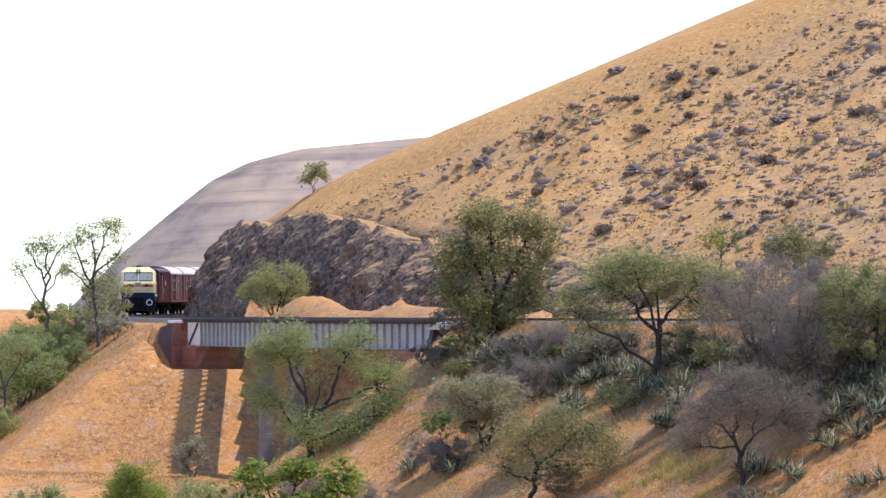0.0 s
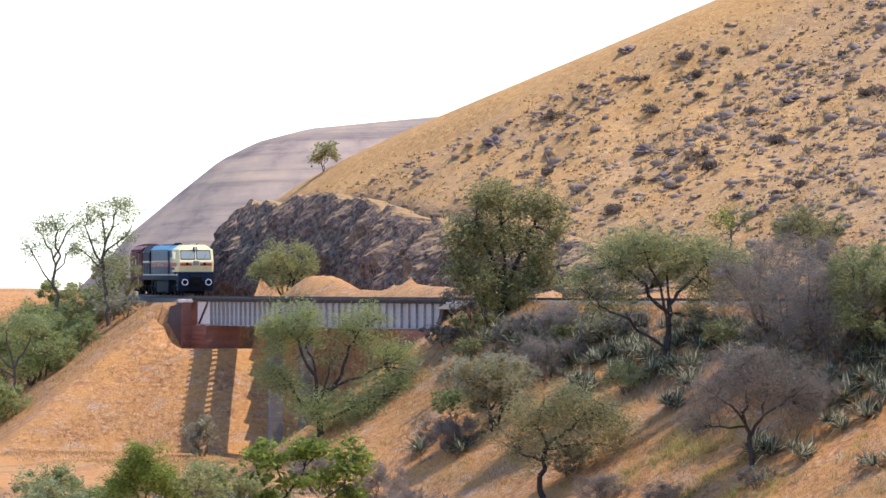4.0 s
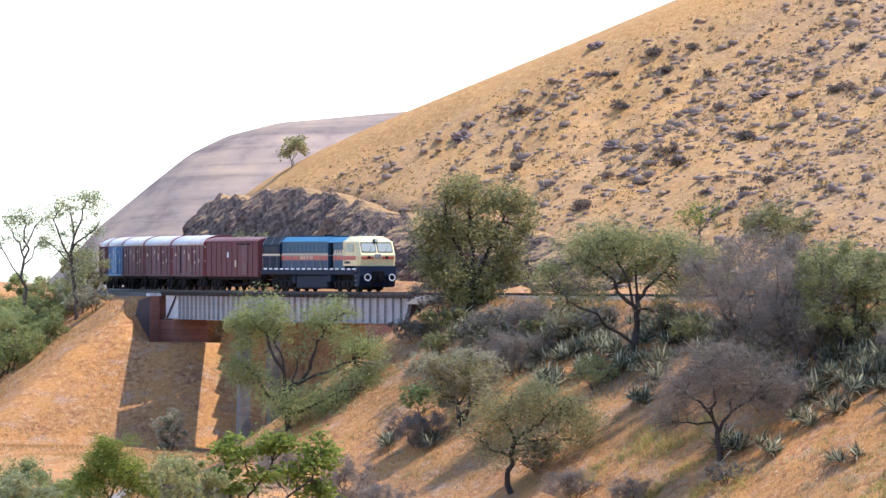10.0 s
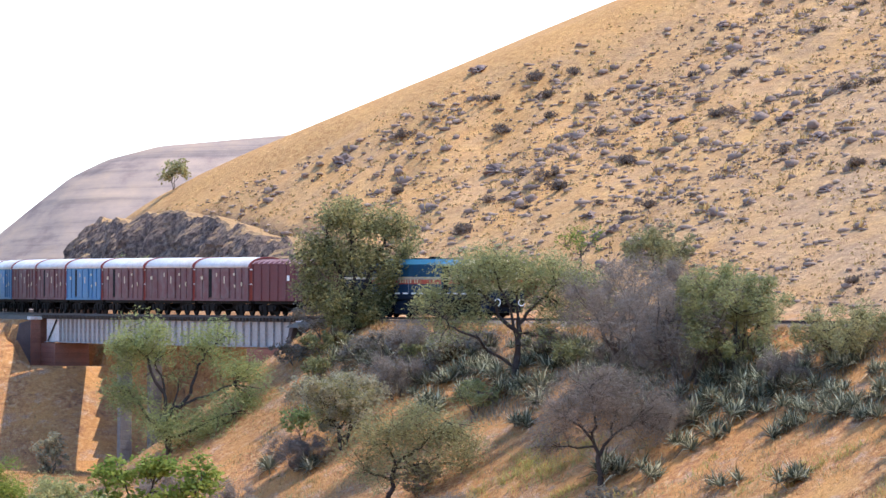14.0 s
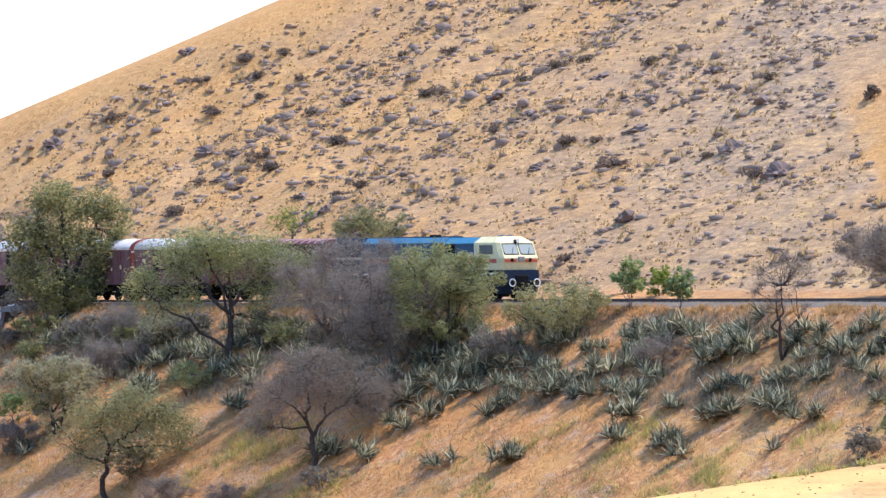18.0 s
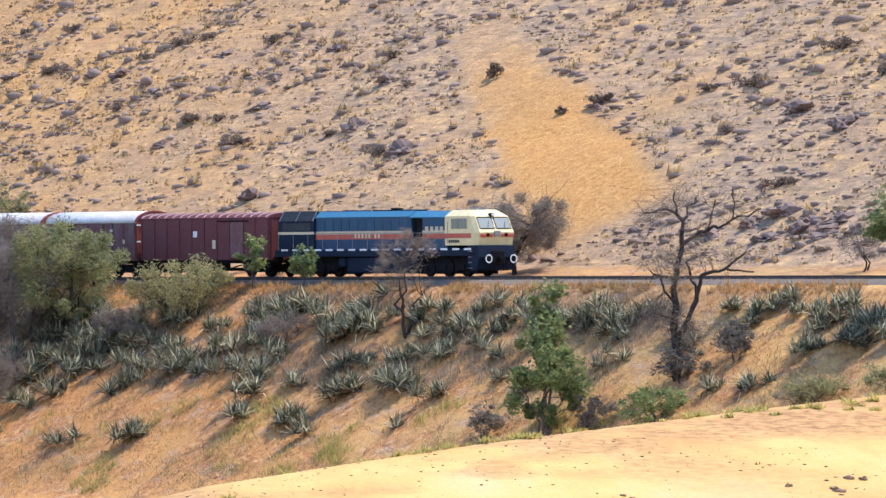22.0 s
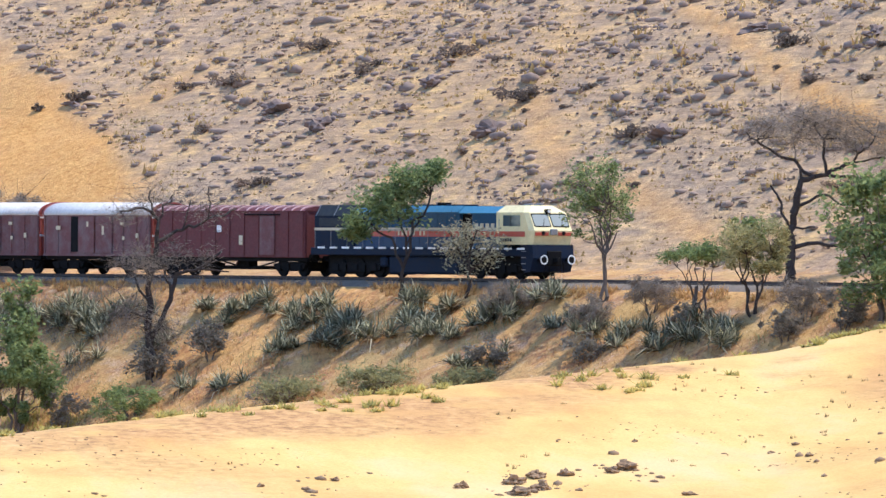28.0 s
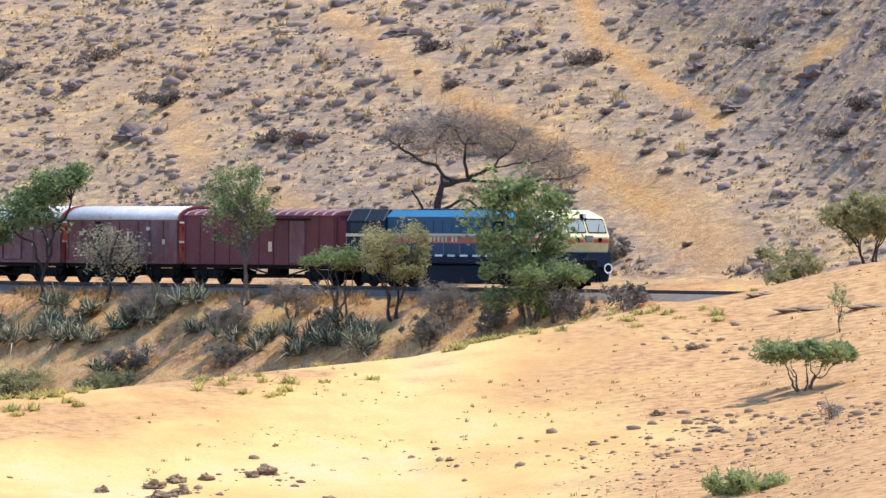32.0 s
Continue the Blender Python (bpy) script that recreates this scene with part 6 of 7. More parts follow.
for x, y, h, w in ((-15.0, 475.0, 1.6, 3.2), (-13.3, 486.6, 2.1, 3.8), (-16.3, 493.0, 2.6, 3.2), (-12.6, 450.1, 1.6, 3.8), (-6.0, 484.7, 2.1, 3.2), (7.8, 529.3, 2.6, 3.8), (19.5, 508.9, 1.6, 3.2), (-7.7, 462.7, 2.1, 3.8)):
    tree("stream_brush", "grey half-dry brushwood along the stream bed", "bush", "grey", x, y, h, w, leaf=BRUSH, group="brushwood along the stream")
for x, y, h, w in ((93.5, 399.0, 2.0, 3.6), (90.0, 404.5, 2.4, 3.4), (87.5, 408.0, 2.0, 3.0), (95.5, 396.0, 1.8, 3.4), (84.5, 417.5, 2.0, 3.2), (80.0, 424.5, 1.8, 3.2), (76.0, 432.0, 2.0, 3.6), (63.5, 455.0, 2.6, 4.0), (60.5, 456.5, 2.4, 4.0), (55.5, 459.0, 2.6, 3.6), (50.0, 466.0, 2.2, 3.6)):
    tree("dark_brush", "dark half-dry brushwood on the bank", "bush", "grey", x, y, h, w, leaf=BRUSH, group="dark brushwood on the bank")
for s, n, h, w in ((118, 5.0, 3.0, 5.5), (141, 7.0, 2.6, 5.0), (129, 12.0, 2.6, 5.0), (152, 12.0, 2.6, 5.0)):
    x, y, _ = track_at(s, n)
    tree("grey_thicket", "dusty grey-green thicket on the bank", "bush", "grey", float(x), float(y), h, w, leaf=(LEAF_GREY, BRUSH, LEAF_HAZE)[int(s) % 3], group="thicket on the bank", more=0.8)
for i, (x, y, h, w) in enumerate(((-0.6, 571.0, 1.9, 4.4), (1.6, 569.0, 2.3, 4.6), (4.4, 562.5, 2.0, 4.6), (6.2, 559.5, 2.4, 4.4), (8.0, 555.0, 2.0, 4.4), (10.4, 552.5, 2.4, 4.6), (12.6, 549.0, 2.2, 4.0), (1.2, 565.0, 1.8, 4.0), (6.6, 554.0, 1.7, 3.8), (16.8, 542.0, 2.2, 4.4), (18.8, 536.5, 2.0, 4.6), (21.6, 531.0, 2.2, 4.8), (23.9, 525.5, 1.9, 4.2), (20.2, 529.0, 1.6, 3.8))):
    tree("dark_brush", "dark tangled undergrowth below the embankment trees", "bush", "grey", x, y, h, w, leaf=(BRUSH, LEAF_DARK)[i % 3 == 1], group="undergrowth below the trees", more=1.2)


def agave_kind(seed, rosettes):
    g = np.random.default_rng(seed)
    v, f, vd, fd = [], [], [], []
    for k in range(rosettes):
        a0 = g.random() * 6.28
        far = 0.35 + 0.75 * g.random()
        cx, cy = (far * math.cos(a0), far * math.sin(a0)) if k else (0.0, 0.0)
        big = 1.0 if k == 0 else 0.55 + 0.35 * g.random()
        for i in range(54):
            dry = i < 8
            a = g.random() * 6.283
            lift = radians(-5 + 20 * g.random()) if dry else radians(6 + 72 * (i - 8) / 46 + 17 * g.normal())
            ln = big * (0.7 + 0.65 * g.random())
            wd = 0.027 + 0.019 * g.random()
            base = Vector((cx + 0.06 * math.cos(a), cy + 0.06 * math.sin(a), 0.18))
            out = Vector((math.cos(a) * math.cos(lift), math.sin(a) * math.cos(lift), math.sin(lift)))
            side = Vector((-math.sin(a), math.cos(a), 0.0))
            mid = base + out * ln * 0.5
            tip = base + out * ln - Vector((0, 0, 0.55 * ln * math.cos(lift) * g.random() ** 1.5)) + side * 0.2 * ln * g.normal()
            dip = out.cross(side) * wd * 0.5
            dst, fst = (vd, fd) if dry else (v, f)
            n = len(dst)
            dst += [tuple(p) for p in (base - side * wd * 0.7, base + dip, base + side * wd * 0.7, mid - side * wd, mid + dip, mid + side * wd, tip)]
            fst += [(n, n + 1, n + 4, n + 3), (n + 1, n + 2, n + 5, n + 4), (n + 3, n + 4, n + 6), (n + 4, n + 5, n + 6)]
    t = tagged(new("agave"), "grey-green spiky agave clump on the bank", "agave", "agaves on the bank")
    mesh_from("leaves", v, f, AGAVE, t, "stiff pointed grey-green leaves")
    mesh_from("withered_leaves", vd, fd, AGAVE_DRY, t, "withered straw-coloured lower leaves")
    return t


AGAVES_WEST = [(131.4, 7.2), (137.8, 8.8), (143.4, 9.4), (160.8, 13.6), (157.0, 9.9), (155.8, 6.4), (159.5, 6.5), (164.4, 7.8), (162.8, 9.5), (168.6, 7.8), (172.5, 7.7), (177.3, 9.1), (182.9, 15.1), (180.0, 12.2), (184.9, 14.2), (183.7, 11.7), (192.1, 18.5), (135.1, 18.4), (140.5, 18.5), (176.4, 17.8), (179.2, 17.9), (128.7, 7.8), (144.5, 8.2), (146.4, 12.1), (173.6, 11.9), (183.0, 17.9), (182.4, 13.6), (181.0, 10.8), (176.1, 6.6), (184.2, 10.3), (185.9, 9.2), (191.2, 11.2), (187.7, 6.5), (195.1, 11.3), (190.5, 13.7), (199.6, 11.8), (198.6, 9.8), (204.4, 11.9), (198.9, 17.7)]
AGAVES_MID = [(208.3, 16.0), (206.5, 13.8), (198.0, 5.8), (200.8, 6.1), (212.8, 15.3), (216.3, 16.8), (205.1, 7.5), (208.4, 9.1), (212.1, 10.9), (215.2, 12.8), (208.4, 7.1), (208.3, 5.9), (213.6, 12.9), (216.8, 10.0), (220.8, 12.7), (225.1, 16.4), (225.2, 13.6), (213.4, 5.8), (215.9, 5.9), (223.5, 9.1), (220.4, 5.3), (223.1, 7.7), (225.0, 6.5), (226.5, 5.9), (231.0, 6.6), (232.4, 6.0), (236.7, 7.0), (239.9, 10.2), (237.5, 6.0), (243.9, 8.1), (252.5, 12.8), (256.6, 12.6), (248.4, 6.1), (249.7, 5.0), (254.0, 6.0), (257.0, 9.4), (256.5, 5.4), (261.3, 6.9), (256.4, 6.8), (260.8, 8.4)]
AGAVES_EAST = [(260.9, 6.9), (257.6, 9.3), (266.6, 6.5), (270.2, 7.8), (269.2, 5.6), (274.1, 6.6), (275.4, 6.0), (275.9, 4.4), (277.9, 4.4), (276.9, 10.3), (289.6, 8.4), (294.3, 8.7), (294.9, 7.8), (298.5, 6.8), (264.5, 4.8), (295.8, 7.8), (264.9, 8.2), (274.9, 4.4), (273.8, 6.2)]


def agaves():
    kinds = [agave_kind(s, r) for s, r in ((3, 5), (5, 3), (8, 4), (11, 6), (14, 2))]
    spots = AGAVES_WEST + AGAVES_MID + AGAVES_EAST
    # filler clumps in the crowded row under the track
    fill = [(s + 1.2 * rng.normal(), 5.4 + 2.6 * rng.random()) for s in np.concatenate([np.arange(123, 172, 0.95), np.arange(172, 236, 1.35), np.arange(236, 300, 1.8)])] + [(s + 1.5 * rng.normal(), 8.5 + 3 * rng.random()) for s in np.arange(128, 200, 1.3)] + [(s + 2 * rng.normal(), 8 + 5 * rng.random()) for s in np.arange(180, 236, 1.9)]
    for i, (s, n) in enumerate(spots + fill):
        x, y, p = track_at(s, n)
        small = 0.84 if i >= len(spots) else 1.0
        k = kinds[i % 5]
        o = k if i < 5 else copy_thing(k, pose(0, 0, 0))
        g = small * (1.15 + 0.55 * rng.random()) * (0.82 if s > 222 else 0.94)
        o.matrix_basis = pose(float(x), float(y), land_z(x, y) - 0.10, 14 * rng.normal(), 14 * rng.normal(), rng.random() * 360) @ Matrix.Diagonal((g, g, g * (0.9 + 0.3 * rng.random()), 1))


agaves()

# ---------------------------------------------------------------- stones, scrub and grass
BASALT = coat("dark_basalt", (0.20, 0.145, 0.125), (0.32, 0.225, 0.175), 0.95, scale=1.6, spec=0.1)
SCRUB = leafage("dry_scrub", (0.27, 0.205, 0.17), (0.12, 0.09, 0.08))
SANDROCK = coat("brown_sand_rock", (0.25, 0.16, 0.095), (0.40, 0.27, 0.16), 0.95, scale=3.0, spec=0.1)


def rock_kind(name, seed, flat, label, category, group, mat=None):
    bm = bmesh.new()
    bmesh.ops.create_icosphere(bm, subdivisions=3, radius=1.0)
    for v in bm.verts:
        q = v.co * 1.1 + Vector((seed * 7.3, seed * 3.1, 0))
        v.co *= 0.76 + 0.55 * noise.noise(q) + 0.5 * noise.noise(q * 2.3) + 0.3 * noise.noise(q * 5.2)
        v.co.z *= flat
    return tagged(part(name, bm, mat or BASALT), label, category, group)


def scrub_kind(seed):
    t = tagged(new("scrub_bush"), "low dry grey-brown scrub bush on the hill", "bush", "scrub on the hill")
    c = np.random.default_rng(seed).normal(size=(9, 3)) * np.array([0.42, 0.42, 0.08]) + np.array([0, 0, 0.30])
    tagged(leaf_mesh("crown", c, np.full(9, 0.46), 560, 0.24, 0.07, SCRUB, t, 0.7, 0.7), kind="stuff")
    bm = bmesh.new()
    for p in c:
        tube(bm, (0, 0, -0.1), p, 0.035, 0.01, 4)
    part("stem", bm, DARKBARK, t)
    return t


HILL_SPOTS_WEST = [(23.5, 615.2), (21.8, 593.2), (8.1, 637.9), (14.4, 642.6), (18.9, 634.5), (3.3, 641.2), (31.7, 604.4), (23.1, 586.7), (12.5, 603.5), (15.3, 620.2), (15.9, 628.6), (20.2, 616.5), (25.0, 603.9), (26.5, 613.8), (22.8, 626.8), (28.9, 607.7), (16.9, 614.6), (16.1, 608.6), (19.3, 608.5), (36.4, 592.9), (38.4, 594.4), (43.6, 583.6), (40.9, 592.6), (51.0, 572.5), (47.1, 580.5), (53.3, 558.3), (35.6, 582.5), (44.8, 567.0), (48.6, 553.1), (52.7, 541.8), (42.5, 561.6), (37.8, 569.5), (40.0, 571.4), (38.1, 582.8), (32.2, 604.3), (34.8, 597.8), (42.8, 590.0), (42.4, 547.2)]
HILL_SPOTS_EAST = [(51.1, 543.2), (50.3, 551.7), (41.8, 568.5), (65.0, 530.8), (74.0, 519.2), (77.4, 502.5), (71.3, 522.4), (75.7, 510.0), (79.7, 517.9), (82.1, 498.1), (81.0, 509.2), (85.4, 485.3), (86.4, 503.0), (101.2, 479.4), (102.0, 474.0), (84.2, 499.8), (88.1, 487.7), (93.2, 468.8), (91.5, 483.8), (105.9, 467.8), (108.3, 457.8), (115.1, 432.5), (115.3, 423.0), (113.6, 418.4), (114.0, 422.1), (111.8, 437.5), (114.2, 441.9), (112.2, 447.3), (91.8, 471.5)]


LEDGE = [(72.3, 487.7), (73.7, 485.4), (74.9, 482.7), (70.4, 489.5), (69.8, 493.1), (71.9, 492.3), (67.9, 494.9), (74.4, 486.0), (73.0, 488.8)]


def hill_things():
    rocks = [rock_kind("boulder", s, f, "dark basalt boulder on the dry hill", "boulder", "boulders on the hill") for s, f in ((1, 0.55), (2, 0.48), (3, 0.6), (4, 0.45), (5, 0.52))]
    scrubs = [scrub_kind(s) for s in (1, 2, 3, 4)]
    used = set()

    def put(k, x, y, g, sink):
        o = k if k.name not in used else copy_thing(k, pose(0, 0, 0))
        used.add(k.name)
        o.matrix_basis = pose(x, y, land_z(x, y) - sink, 0, 0, rng.random() * 360) @ Matrix.Diagonal((g * (0.8 + 0.5 * rng.random()), g, g * (0.8 + 0.4 * rng.random()), 1))
    for i, (x, y) in enumerate(HILL_SPOTS_WEST + HILL_SPOTS_EAST):
        put(rocks[i % 5] if i % 2 else scrubs[i % 4], x, y, 0.8 + 0.45 * rng.random(), 0.16)
    for i, (x, y) in enumerate(LEDGE):
        put(rocks[i % 5], x, y, 0.95 + 0.5 * rng.random(), 0.2)
    made = 0
    while made < 330:
        s, n = rng.uniform(30, 400), -rng.uniform(11, 62)
        x, y, p = track_at(s, n)
        x, y = float(x), float(y)
        clump = value_noise(np.array([x]), np.array([y]), 9.0, 21)[0]
        if land_z(x, y) > 3.6 + 0.418 * (x + 17.5) or rng.random() > 0.45 + 0.6 * clump or 57 < x < 68 and 503 < y < 560:
            continue
        made += 1
        if rng.random() < 0.66:
            put(scrubs[made % 4], x, y, 0.4 + 0.5 * rng.random() ** 2, 0.08)
        else:
            put(rocks[made % 5], x, y, 0.25 + 0.4 * rng.random() ** 2, 0.07)


hill_things()


def tufts(name, label, mat, x, y, tall, wide, blades, kind="stuff", lean=0.35, spread=0.0):
    """Loose tufts of blades standing on the ground, all in one mesh."""
    z = land(x, y)[0]
    m = len(x)
    b = np.repeat(np.stack([x, y, z - 0.02], 1), blades, 0)
    k = len(b)
    hh = np.repeat(tall, blades) * (0.6 + 0.7 * rng.random(k))
    ww = np.repeat(wide, blades) * (0.6 + 0.7 * rng.random(k))
    a = rng.random(k) * 6.283
    tip = b + np.stack([np.cos(a) * hh * lean * 2 * rng.random(k), np.sin(a) * hh * lean * 2 * rng.random(k), hh], 1)
    side = np.stack([-np.sin(a), np.cos(a), 0 * a], 1) * ww[:, None]
    off = rng.normal(size=(k, 3)) * np.array([1, 1, 0]) * (np.repeat(wide, blades)[:, None] * 0.8 + spread)
    if spread:
        off[:, 2] = land(b[:, 0] + off[:, 0], b[:, 1] + off[:, 1])[0] - b[:, 2] - 0.02
    b, tip = b + off, tip + off
    v = np.stack([b - side / 2, b + side / 2, tip], 1).reshape(-1, 3)
    me = bpy.data.meshes.new(name)
    me.vertices.add(len(v))
    me.vertices.foreach_set("co", v.astype(np.float32).ravel())
    me.loops.add(len(v))
    me.loops.foreach_set("vertex_index", np.arange(len(v), dtype=np.int32))
    me.polygons.add(k)
    me.polygons.foreach_set("loop_start", np.arange(0, len(v), 3, dtype=np.int32))
    me.update()
    me.validate()
    me.materials.append(mat)
    return tagged(new(name, me), label, "grass", kind=kind)


def off_ways(x, y, clear=1.3):
    """True where a point lies clear of the worn ways."""
    ok = np.ones(len(x), bool)
    for way, w, k in WAYS:
        for (ax, ay), (bx, by) in zip(way, way[1:]):
            u = np.clip(((x - ax) * (bx - ax) + (y - ay) * (by - ay)) / ((bx - ax) ** 2 + (by - ay) ** 2), 0, 1)
            ok &= np.hypot(x - ax - u * (bx - ax), y - ay - u * (by - ay)) > w * clear
    return ok


def scatter(count, s0, s1, n0, n1, size, seed, keep, below=0.0):
    s, n = rng.uniform(s0, s1, count), rng.uniform(n0, n1, count)
    x, y, p = track_at(s, n)
    ok = (value_noise(x, y, size, seed) > keep) & ~((x > 58) & (x < 62.3 + (557 - y) * 0.085) & (y > 505) & (y < 560)) & off_ways(x, y)
    if below:
        # bare along the western crest
        ok &= land(x, y)[0] < 7.6 + 0.418 * (x + 17.5) - below
    return x[ok], y[ok]


def rubble(name, label, mat, x, y, size, flat, category, along=0.0, blocky=False):
    """Loose stones lying on the ground, all in one mesh."""
    base = bmesh.new()
    if blocky:
        bmesh.ops.create_cube(base, size=1.5)
        bmesh.ops.triangulate(base, faces=base.faces)
    else:
        bmesh.ops.create_icosphere(base, subdivisions=1, radius=1.0)
    bv = np.array([v.co[:] for v in base.verts])
    bf = np.array([[v.index for v in f.verts] for f in base.faces])
    base.free()
    k = len(x)
    z = land(x, y)[0]
    a = rng.random(k) * 6.283
    if along:
        # stones lie along the contours of the slope
        a = np.interp(track_coords(x, y)[0], RUN, _psi) - 1.571 + 0.35 * rng.normal(size=k)
    sx, sz = size * (1 + along) * (0.7 + 0.8 * rng.random(k)), size * flat * (0.6 + 0.8 * rng.random(k))
    v = bv[None] * (0.72 + 0.5 * rng.random((k, len(bv), 1)))
    px = v[..., 0] * sx[:, None] * np.cos(a)[:, None] - v[..., 1] * size[:, None] * np.sin(a)[:, None] + x[:, None]
    py = v[..., 0] * sx[:, None] * np.sin(a)[:, None] + v[..., 1] * size[:, None] * np.cos(a)[:, None] + y[:, None]
    pz = v[..., 2] * sz[:, None] + z[:, None] + 0.1 * sz[:, None]
    f = (bf[None] + (np.arange(k) * len(bv))[:, None, None]).reshape(-1, 3)
    me = bpy.data.meshes.new(name)
    me.vertices.add(k * len(bv))
    me.vertices.foreach_set("co", np.stack([px, py, pz], -1).astype(np.float32).ravel())
    me.loops.add(f.size)
    me.loops.foreach_set("vertex_index", f.ravel().astype(np.int32))
    me.polygons.add(len(f))
    me.polygons.foreach_set("loop_start", np.arange(0, f.size, 3, dtype=np.int32))
    me.update()
    me.validate()
    me.materials.append(mat)
    return tagged(new(name, me), label, category, kind="stuff")


HILLSTONE = coat("weathered_hill_stone", (0.36, 0.25, 0.18), (0.50, 0.35, 0.235), 0.95, scale=0.8, spec=0.1)
x, y = scatter(9000, 0, 400, -66, -9.5, 7.0, 51, -0.1, 2.5)
rubble("hill_stones", "weathered stones strewn over the hillside", HILLSTONE, x, y, 0.08 + 0.26 * rng.random(len(x)) ** 2.5, 0.55, "stones", 0.35)
x, y = scatter(5200, 210, 400, -60, -12, 8.0, 53, 0.0)
rubble("spur_stones", "dark stones strewn over the eastern spur", BASALT, x, y, 0.08 + 0.28 * rng.random(len(x)) ** 2.5, 0.6, "stones", 0.35)
x, y = scatter(36000, -10, 400, -66, -9.5, 4.0, 31, -0.35, 1.5)
tufts("hill_grass", "dry straw grass tufts over the hillside", STRAW_GRASS, x, y, 0.08 + 0.14 * rng.random(len(x)), np.full(len(x), 0.24), 3)
x, y = scatter(9000, -10, 400, -66, -10, 5.0, 33, -0.05, 2.5)
tufts("hill_scrub", "low grey-brown scrub over the hillside", SCRUB, x, y, 0.10 + 0.12 * rng.random(len(x)), np.full(len(x), 0.26), 6)
MOUND = coat("matted_dry_tufts", (0.33, 0.228, 0.17), (0.46, 0.32, 0.215), 0.95, scale=2.5, spec=0.05)
x, y = scatter(17000, -10, 400, -66, -10, 5.0, 33, -0.25, 2.0)
smooth(rubble("matted_tufts", "low matted grey-brown tufts over the hillside", MOUND, x, y, 0.08 + 0.34 * rng.random(len(x)) ** 2.5, 0.5, "tufts", 0.6))
TUSSOCK = coat("dark_woody_tussocks", (0.25, 0.178, 0.142), (0.39, 0.272, 0.19), 0.95, scale=2.0, spec=0.05)
x, y = scatter(8000, -10, 400, -66, -9.5, 6.0, 71, -0.1, 3.0)
g = 0.14 + 0.48 * rng.random(len(x)) ** 3
smooth(rubble("hill_tussocks", "dark woody tussocks and half-buried stones on the hillside", TUSSOCK, x, y, g, 0.6, "tufts", 0.35))
tufts("tussock_blades", "dry brown blades on the hillside tussocks", STRAW_GRASS, x, y, 0.2 + 0.75 * g, 0.5 * g, 9, lean=0.5)
x, y = scatter(24000, -30, 312, 4.5, 22, 3.5, 35, -0.3)
tufts("bank_grass", "dry golden grass on the railway bank", STRAW_BANK, x, y, 0.10 + 0.18 * rng.random(len(x)), np.full(len(x), 0.06), 5, lean=0.8, spread=0.22)
a, d = np.radians(rng.uniform(-4, 9, 9000)), rng.uniform(300, 560, 9000)
x, y = d * np.sin(a), d * np.cos(a)
ok = (track_coords(x, y)[1] > 17) & (value_noise(x, y, 6.0, 57) > -0.1)
tufts("valley_grass", "dry golden grass in the valley", STRAW_BANK, x[ok], y[ok], 0.12 + 0.25 * rng.random(ok.sum()), np.full(ok.sum(), 0.06), 7, lean=0.7, spread=0.3)
a, d = np.radians(rng.uniform(-3.4, 6, 7000)), rng.uniform(425, 545, 7000)
x, y = d * np.sin(a), d * np.cos(a)
ok = (track_coords(x, y)[1] > 15) & (value_noise(x, y, 7.0, 58) + 0.5 * value_noise(x, y, 2.0, 59) > 0.1)
tufts("valley_brush", "low dry brush in the valley bottom", BRUSH, x[ok], y[ok], 0.12 + 0.3 * rng.random(ok.sum()), np.full(ok.sum(), 0.045), 9, lean=0.9, spread=0.35)
x, y = scatter(3600, 108, 312, 3.1, 4.2, 2.0, 39, -0.3)
tufts("trackside_grass", "dry grass along the ballast edge", STRAW_BANK, x, y, 0.16 + 0.3 * rng.random(len(x)), np.full(len(x), 0.07), 6, lean=0.6)
x, y = scatter(7000, 124, 240, 4.2, 13, 2.5, 38, 0.0)
tufts("bank_brush", "dark dry undergrowth between the agaves", BRUSH, x, y, 0.25 + 0.4 * rng.random(len(x)), np.full(len(x), 0.045), 9, lean=0.9, spread=0.25)
x, y = scatter(3600, 105, 312, 4.5, 22, 2.5, 37, 0.2)
tufts("bank_weeds", "dry olive weeds on the railway bank", LEAF_THORN, x, y, 0.12 + 0.25 * rng.random(len(x)), np.full(len(x), 0.05), 16, lean=0.9, spread=0.28)


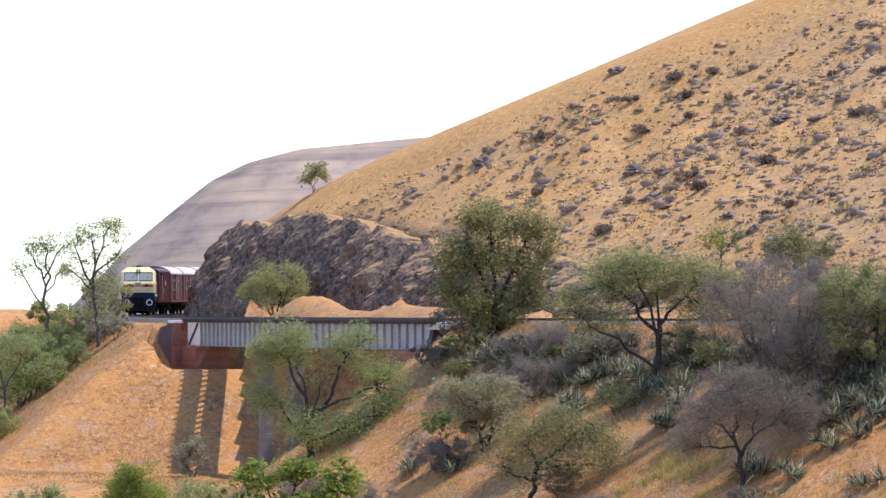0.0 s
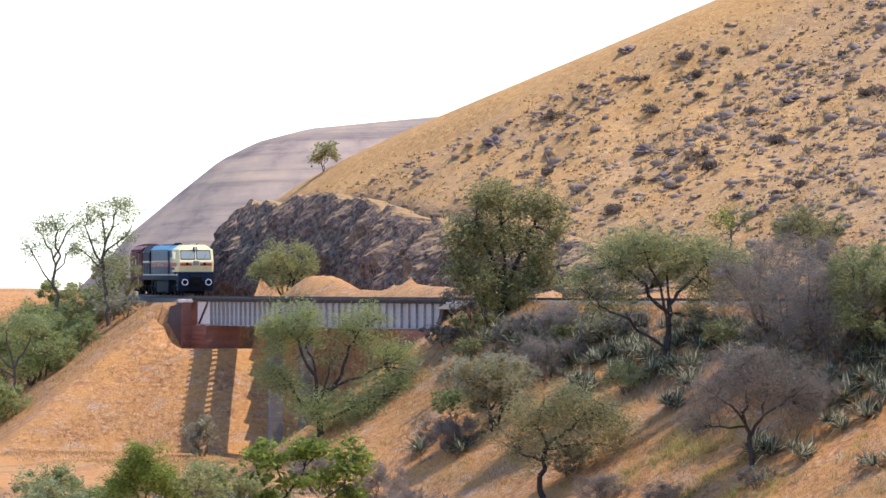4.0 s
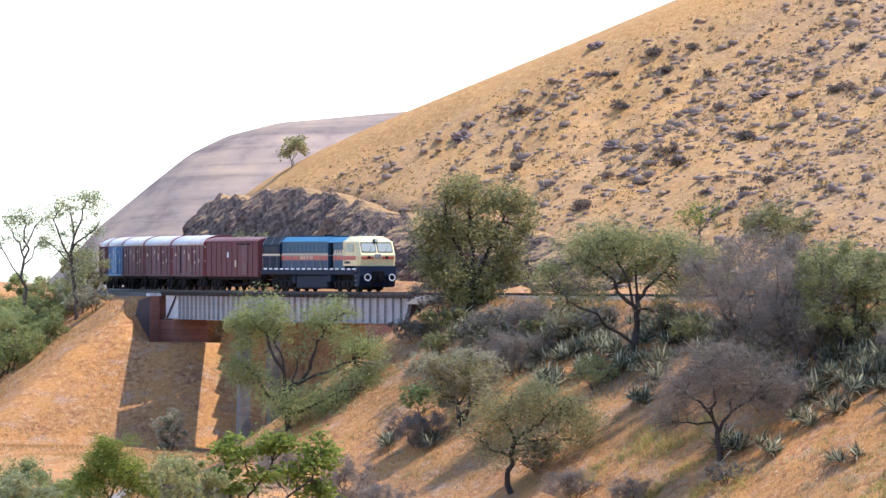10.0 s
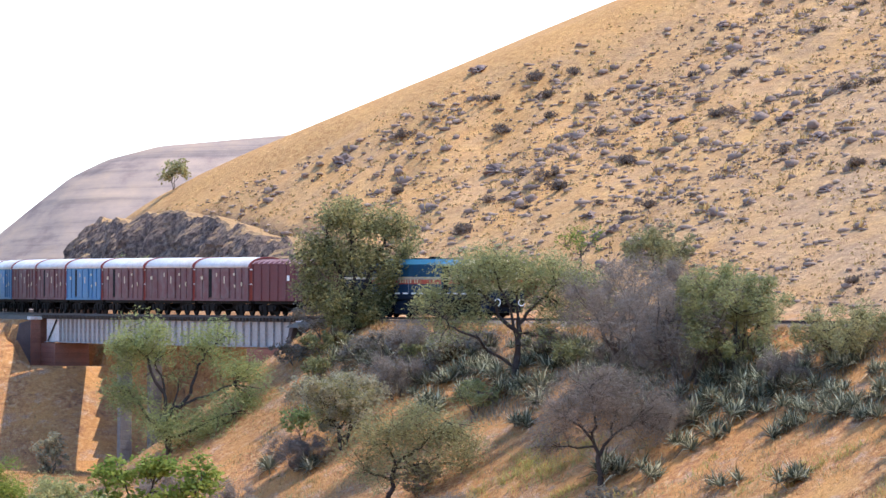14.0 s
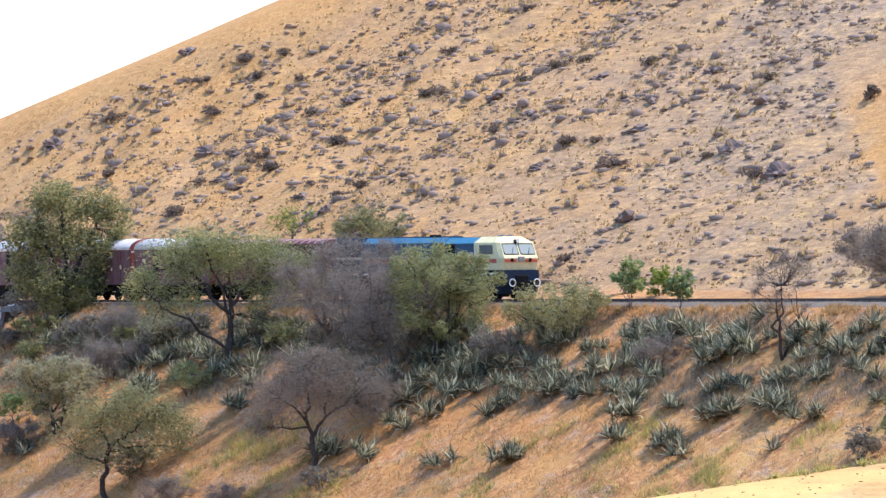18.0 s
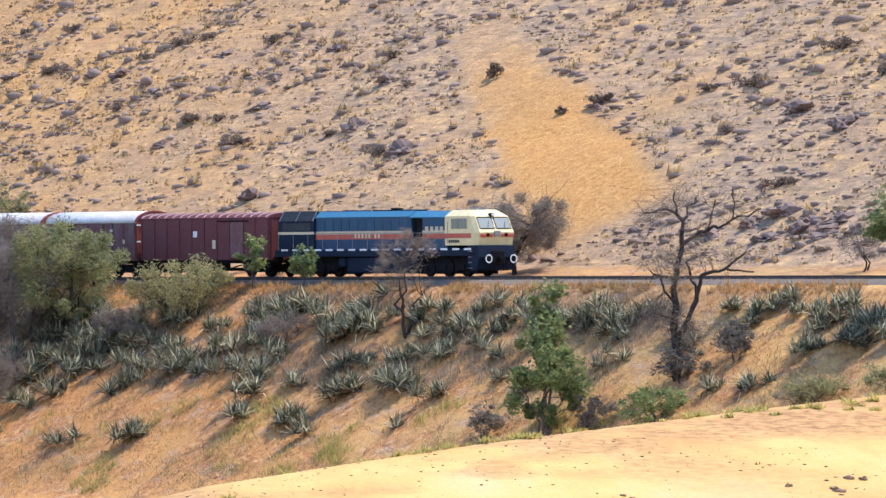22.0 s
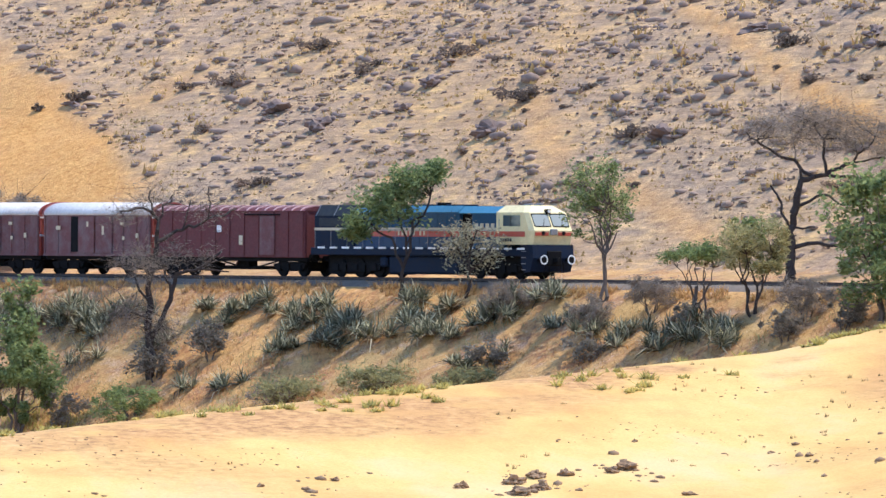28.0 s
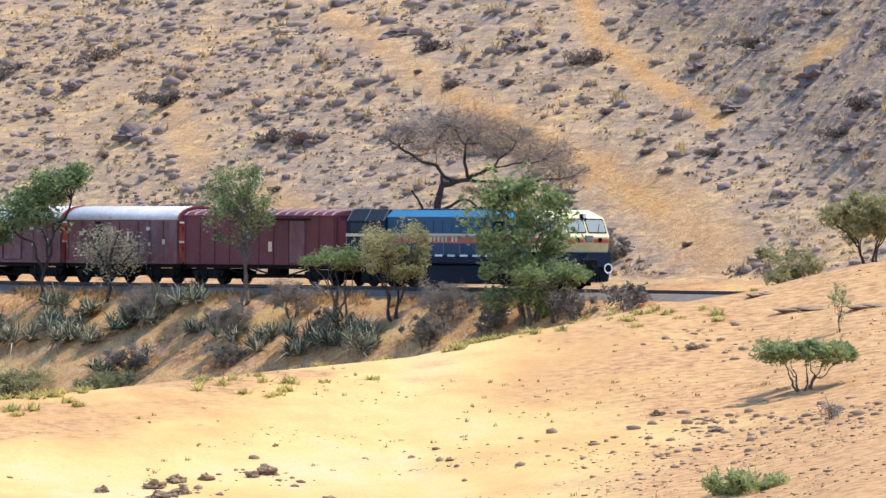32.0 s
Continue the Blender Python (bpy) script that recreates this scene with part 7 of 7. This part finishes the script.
def sand_cover():
    """Weeds along the crest of the sandy rise, and stones scattered on it."""
    a = np.radians(rng.uniform(2.5, 14.5, 420))
    d = np.interp(np.degrees(a), [0, 4, 15, 22], [235, 250, 300, 305]) + rng.normal(size=420) * 3 - 2
    keep = value_noise(d * np.sin(a), d * np.cos(a), 4.0, 41) > 0.1
    x, y = (d * np.sin(a))[keep], (d * np.cos(a))[keep]
    tufts("crest_weeds", "yellow-green weeds along the sandy crest", WEED, x, y, 0.10 + 0.18 * rng.random(len(x)), np.full(len(x), 0.13), 26, lean=1.1)
    a, d = np.radians(rng.uniform(1, 17, 1500)), rng.uniform(225, 300, 1500)
    keep = value_noise(d * np.sin(a), d * np.cos(a), 6.0, 43) > 0.45
    x, y = (d * np.sin(a))[keep], (d * np.cos(a))[keep]
    tufts("sand_grass", "sparse dry grass on the sand", STRAW_GRASS, x, y, 0.06 + 0.1 * rng.random(len(x)), np.full(len(x), 0.06), 8)

    # stones
    a, d = np.radians(rng.uniform(2, 17, 15000)), rng.uniform(225, 302, 15000)
    x, y = d * np.sin(a), d * np.cos(a)
    gravel = value_noise(x, y, 5.0, 45) + 0.35 * value_noise(x, y, 1.6, 46) + 0.75 * (np.degrees(a) > 13.2) * (d < 256)
    x, y = x[gravel > 0.86], y[gravel > 0.86]
    rubble("sand_stones", "dark stones and gravel on the sand", SANDROCK, x, y, 0.022 + 0.08 * rng.random(len(x)) ** 4, 0.5, "stones", 0.3, True)


def pebbles():
    """Fine dark pebbles and clods strewn over the whole rise."""
    a, d = np.radians(rng.uniform(3, 16.5, 7000)), rng.uniform(226, 300, 7000)
    x, y = d * np.sin(a), d * np.cos(a)
    keep = value_noise(x, y, 9.0, 47) + 0.5 * value_noise(x, y, 2.5, 48) > 0.12
    x, y = x[keep], y[keep]
    rubble("sand_pebbles", "fine dark pebbles and clods on the sand", SANDROCK, x, y, 0.014 + 0.035 * rng.random(len(x)) ** 2, 0.6, "stones", 0.6, True)


SAND_BOULDERS = [(44.4, 247.9, 0.5), (45.4, 249.3, 0.5), (46.4, 249.6, 0.34), (48.6, 250.7, 0.55), (44.1, 245.4, 0.55), (42.6, 247.2, 0.32), (38.8, 248.9, 0.22), (49.3, 243.9, 0.26), (50.1, 257.1, 0.16), (62.7, 255.4, 0.34), (54.0, 253.7, 0.18), (54.8, 251.5, 0.2), (68.1, 272.1, 0.4), (63.0, 248.6, 0.36), (45.0, 246.4, 0.4), (48.0, 250.0, 0.36), (37.6, 247.0, 0.2), (36.2, 247.6, 0.18)]
OUTCROPS = [(73.9, 278.3, 0.75), (75.6, 275.4, 0.7), (73.9, 284.6, 0.6)]


def sand_rocks():
    kinds = [rock_kind("stone", s, f, "brown stone lying on the sand", "stone", "stones on the sand", SANDROCK) for s, f in ((11, 0.6), (12, 0.5), (13, 0.7))]
    for i, (x, y, g) in enumerate(SAND_BOULDERS):
        o = kinds[i] if i < 3 else copy_thing(kinds[i % 3], pose(0, 0, 0))
        o.matrix_basis = pose(x, y, land_z(x, y) + 0.1 * g, 0, 0, 77 * i) @ Matrix.Diagonal((g * 0.9, g * 0.7, g * 0.8, 1))
    slab_kind = rock_kind("outcrop", 17, 0.28, "flat grey rock outcrop in the dry earth", "outcrop", "outcrops on the rise", SANDROCK)
    for i, (x, y, g) in enumerate(OUTCROPS):
        o = slab_kind if i == 0 else copy_thing(slab_kind, pose(0, 0, 0))
        o.matrix_basis = pose(x, y, land_z(x, y) - 0.06, 0, 0, 20 * i) @ Matrix.Diagonal((g * 1.6, g, g, 1))


sand_cover()
pebbles()
sand_rocks()


def sand_clusters():
    """Broken brown rock that crops out of the sand in patches."""
    xs, ys = [], []
    for x, y, r, k in ((44.8, 247.6, 1.6, 40), (48.4, 250.4, 1.3, 24), (37.5, 247.5, 1.2, 14), (62.8, 250.2, 1.6, 40), (54.5, 251.5, 2.4, 16), (58.0, 247.0, 3.0, 26), (61.0, 243.0, 3.0, 60), (68.2, 272.0, 1.4, 26), (63.8, 252.2, 1.6, 40), (65.6, 246.5, 2.6, 80), (69.4, 275.0, 1.2, 16)):
        q = rng.normal(size=(k, 2)) * r * 0.5
        xs.append(x + q[:, 0])
        ys.append(y + 2.2 * q[:, 1])
    x, y = np.concatenate(xs), np.concatenate(ys)
    rubble("rock_patches", "broken brown rock cropping out of the sand", SANDROCK, x, y, 0.04 + 0.18 * rng.random(len(x)) ** 3, 0.55, "stones", 0.3)


sand_clusters()
for x, y, h, w in ((59.7, 548.0, 1.3, 1.8), (62.4, 532.4, 0.7, 1.1), (65.1, 530.8, 0.9, 1.9)):
    tree("chute_bush", "small dark bush on the bare golden slope", "bush", "grey", x, y, h, w, leaf=SCRUB, more=2.0)
x, y = scatter(1500, 165, 292, 14.0, 23, 2.6, 61, 0.2)
tufts("bank_foot_weeds", "yellow-green weeds at the foot of the bank", WEED, x, y, 0.2 + 0.4 * rng.random(len(x)), np.full(len(x), 0.07), 26, lean=0.9, spread=0.3)

# ---------------------------------------------------------------- many small pieces
sleepers()
stiffeners()

# ---------------------------------------------------------------- movement
def nose_at(t):
    """Metres run by the front of the engine."""
    return 9.70941 * t + 0.0036715 * t * t - 0.00015244 * t ** 3


def motions():
    for car, behind, half in CARS:
        rows = []
        for i in range(0, 65):
            s = nose_at(i / 2) + 0.3 - behind
            x0, y0, p0 = track_at(s - half)
            x1, y1, p1 = track_at(s + half)
            rows.append((i / 2, pose((x0 + x1) / 2, (y0 + y1) / 2, 0, 0, 0, math.degrees(math.atan2(y1 - y0, x1 - x0)))))
        walk(car, rows)


motions()
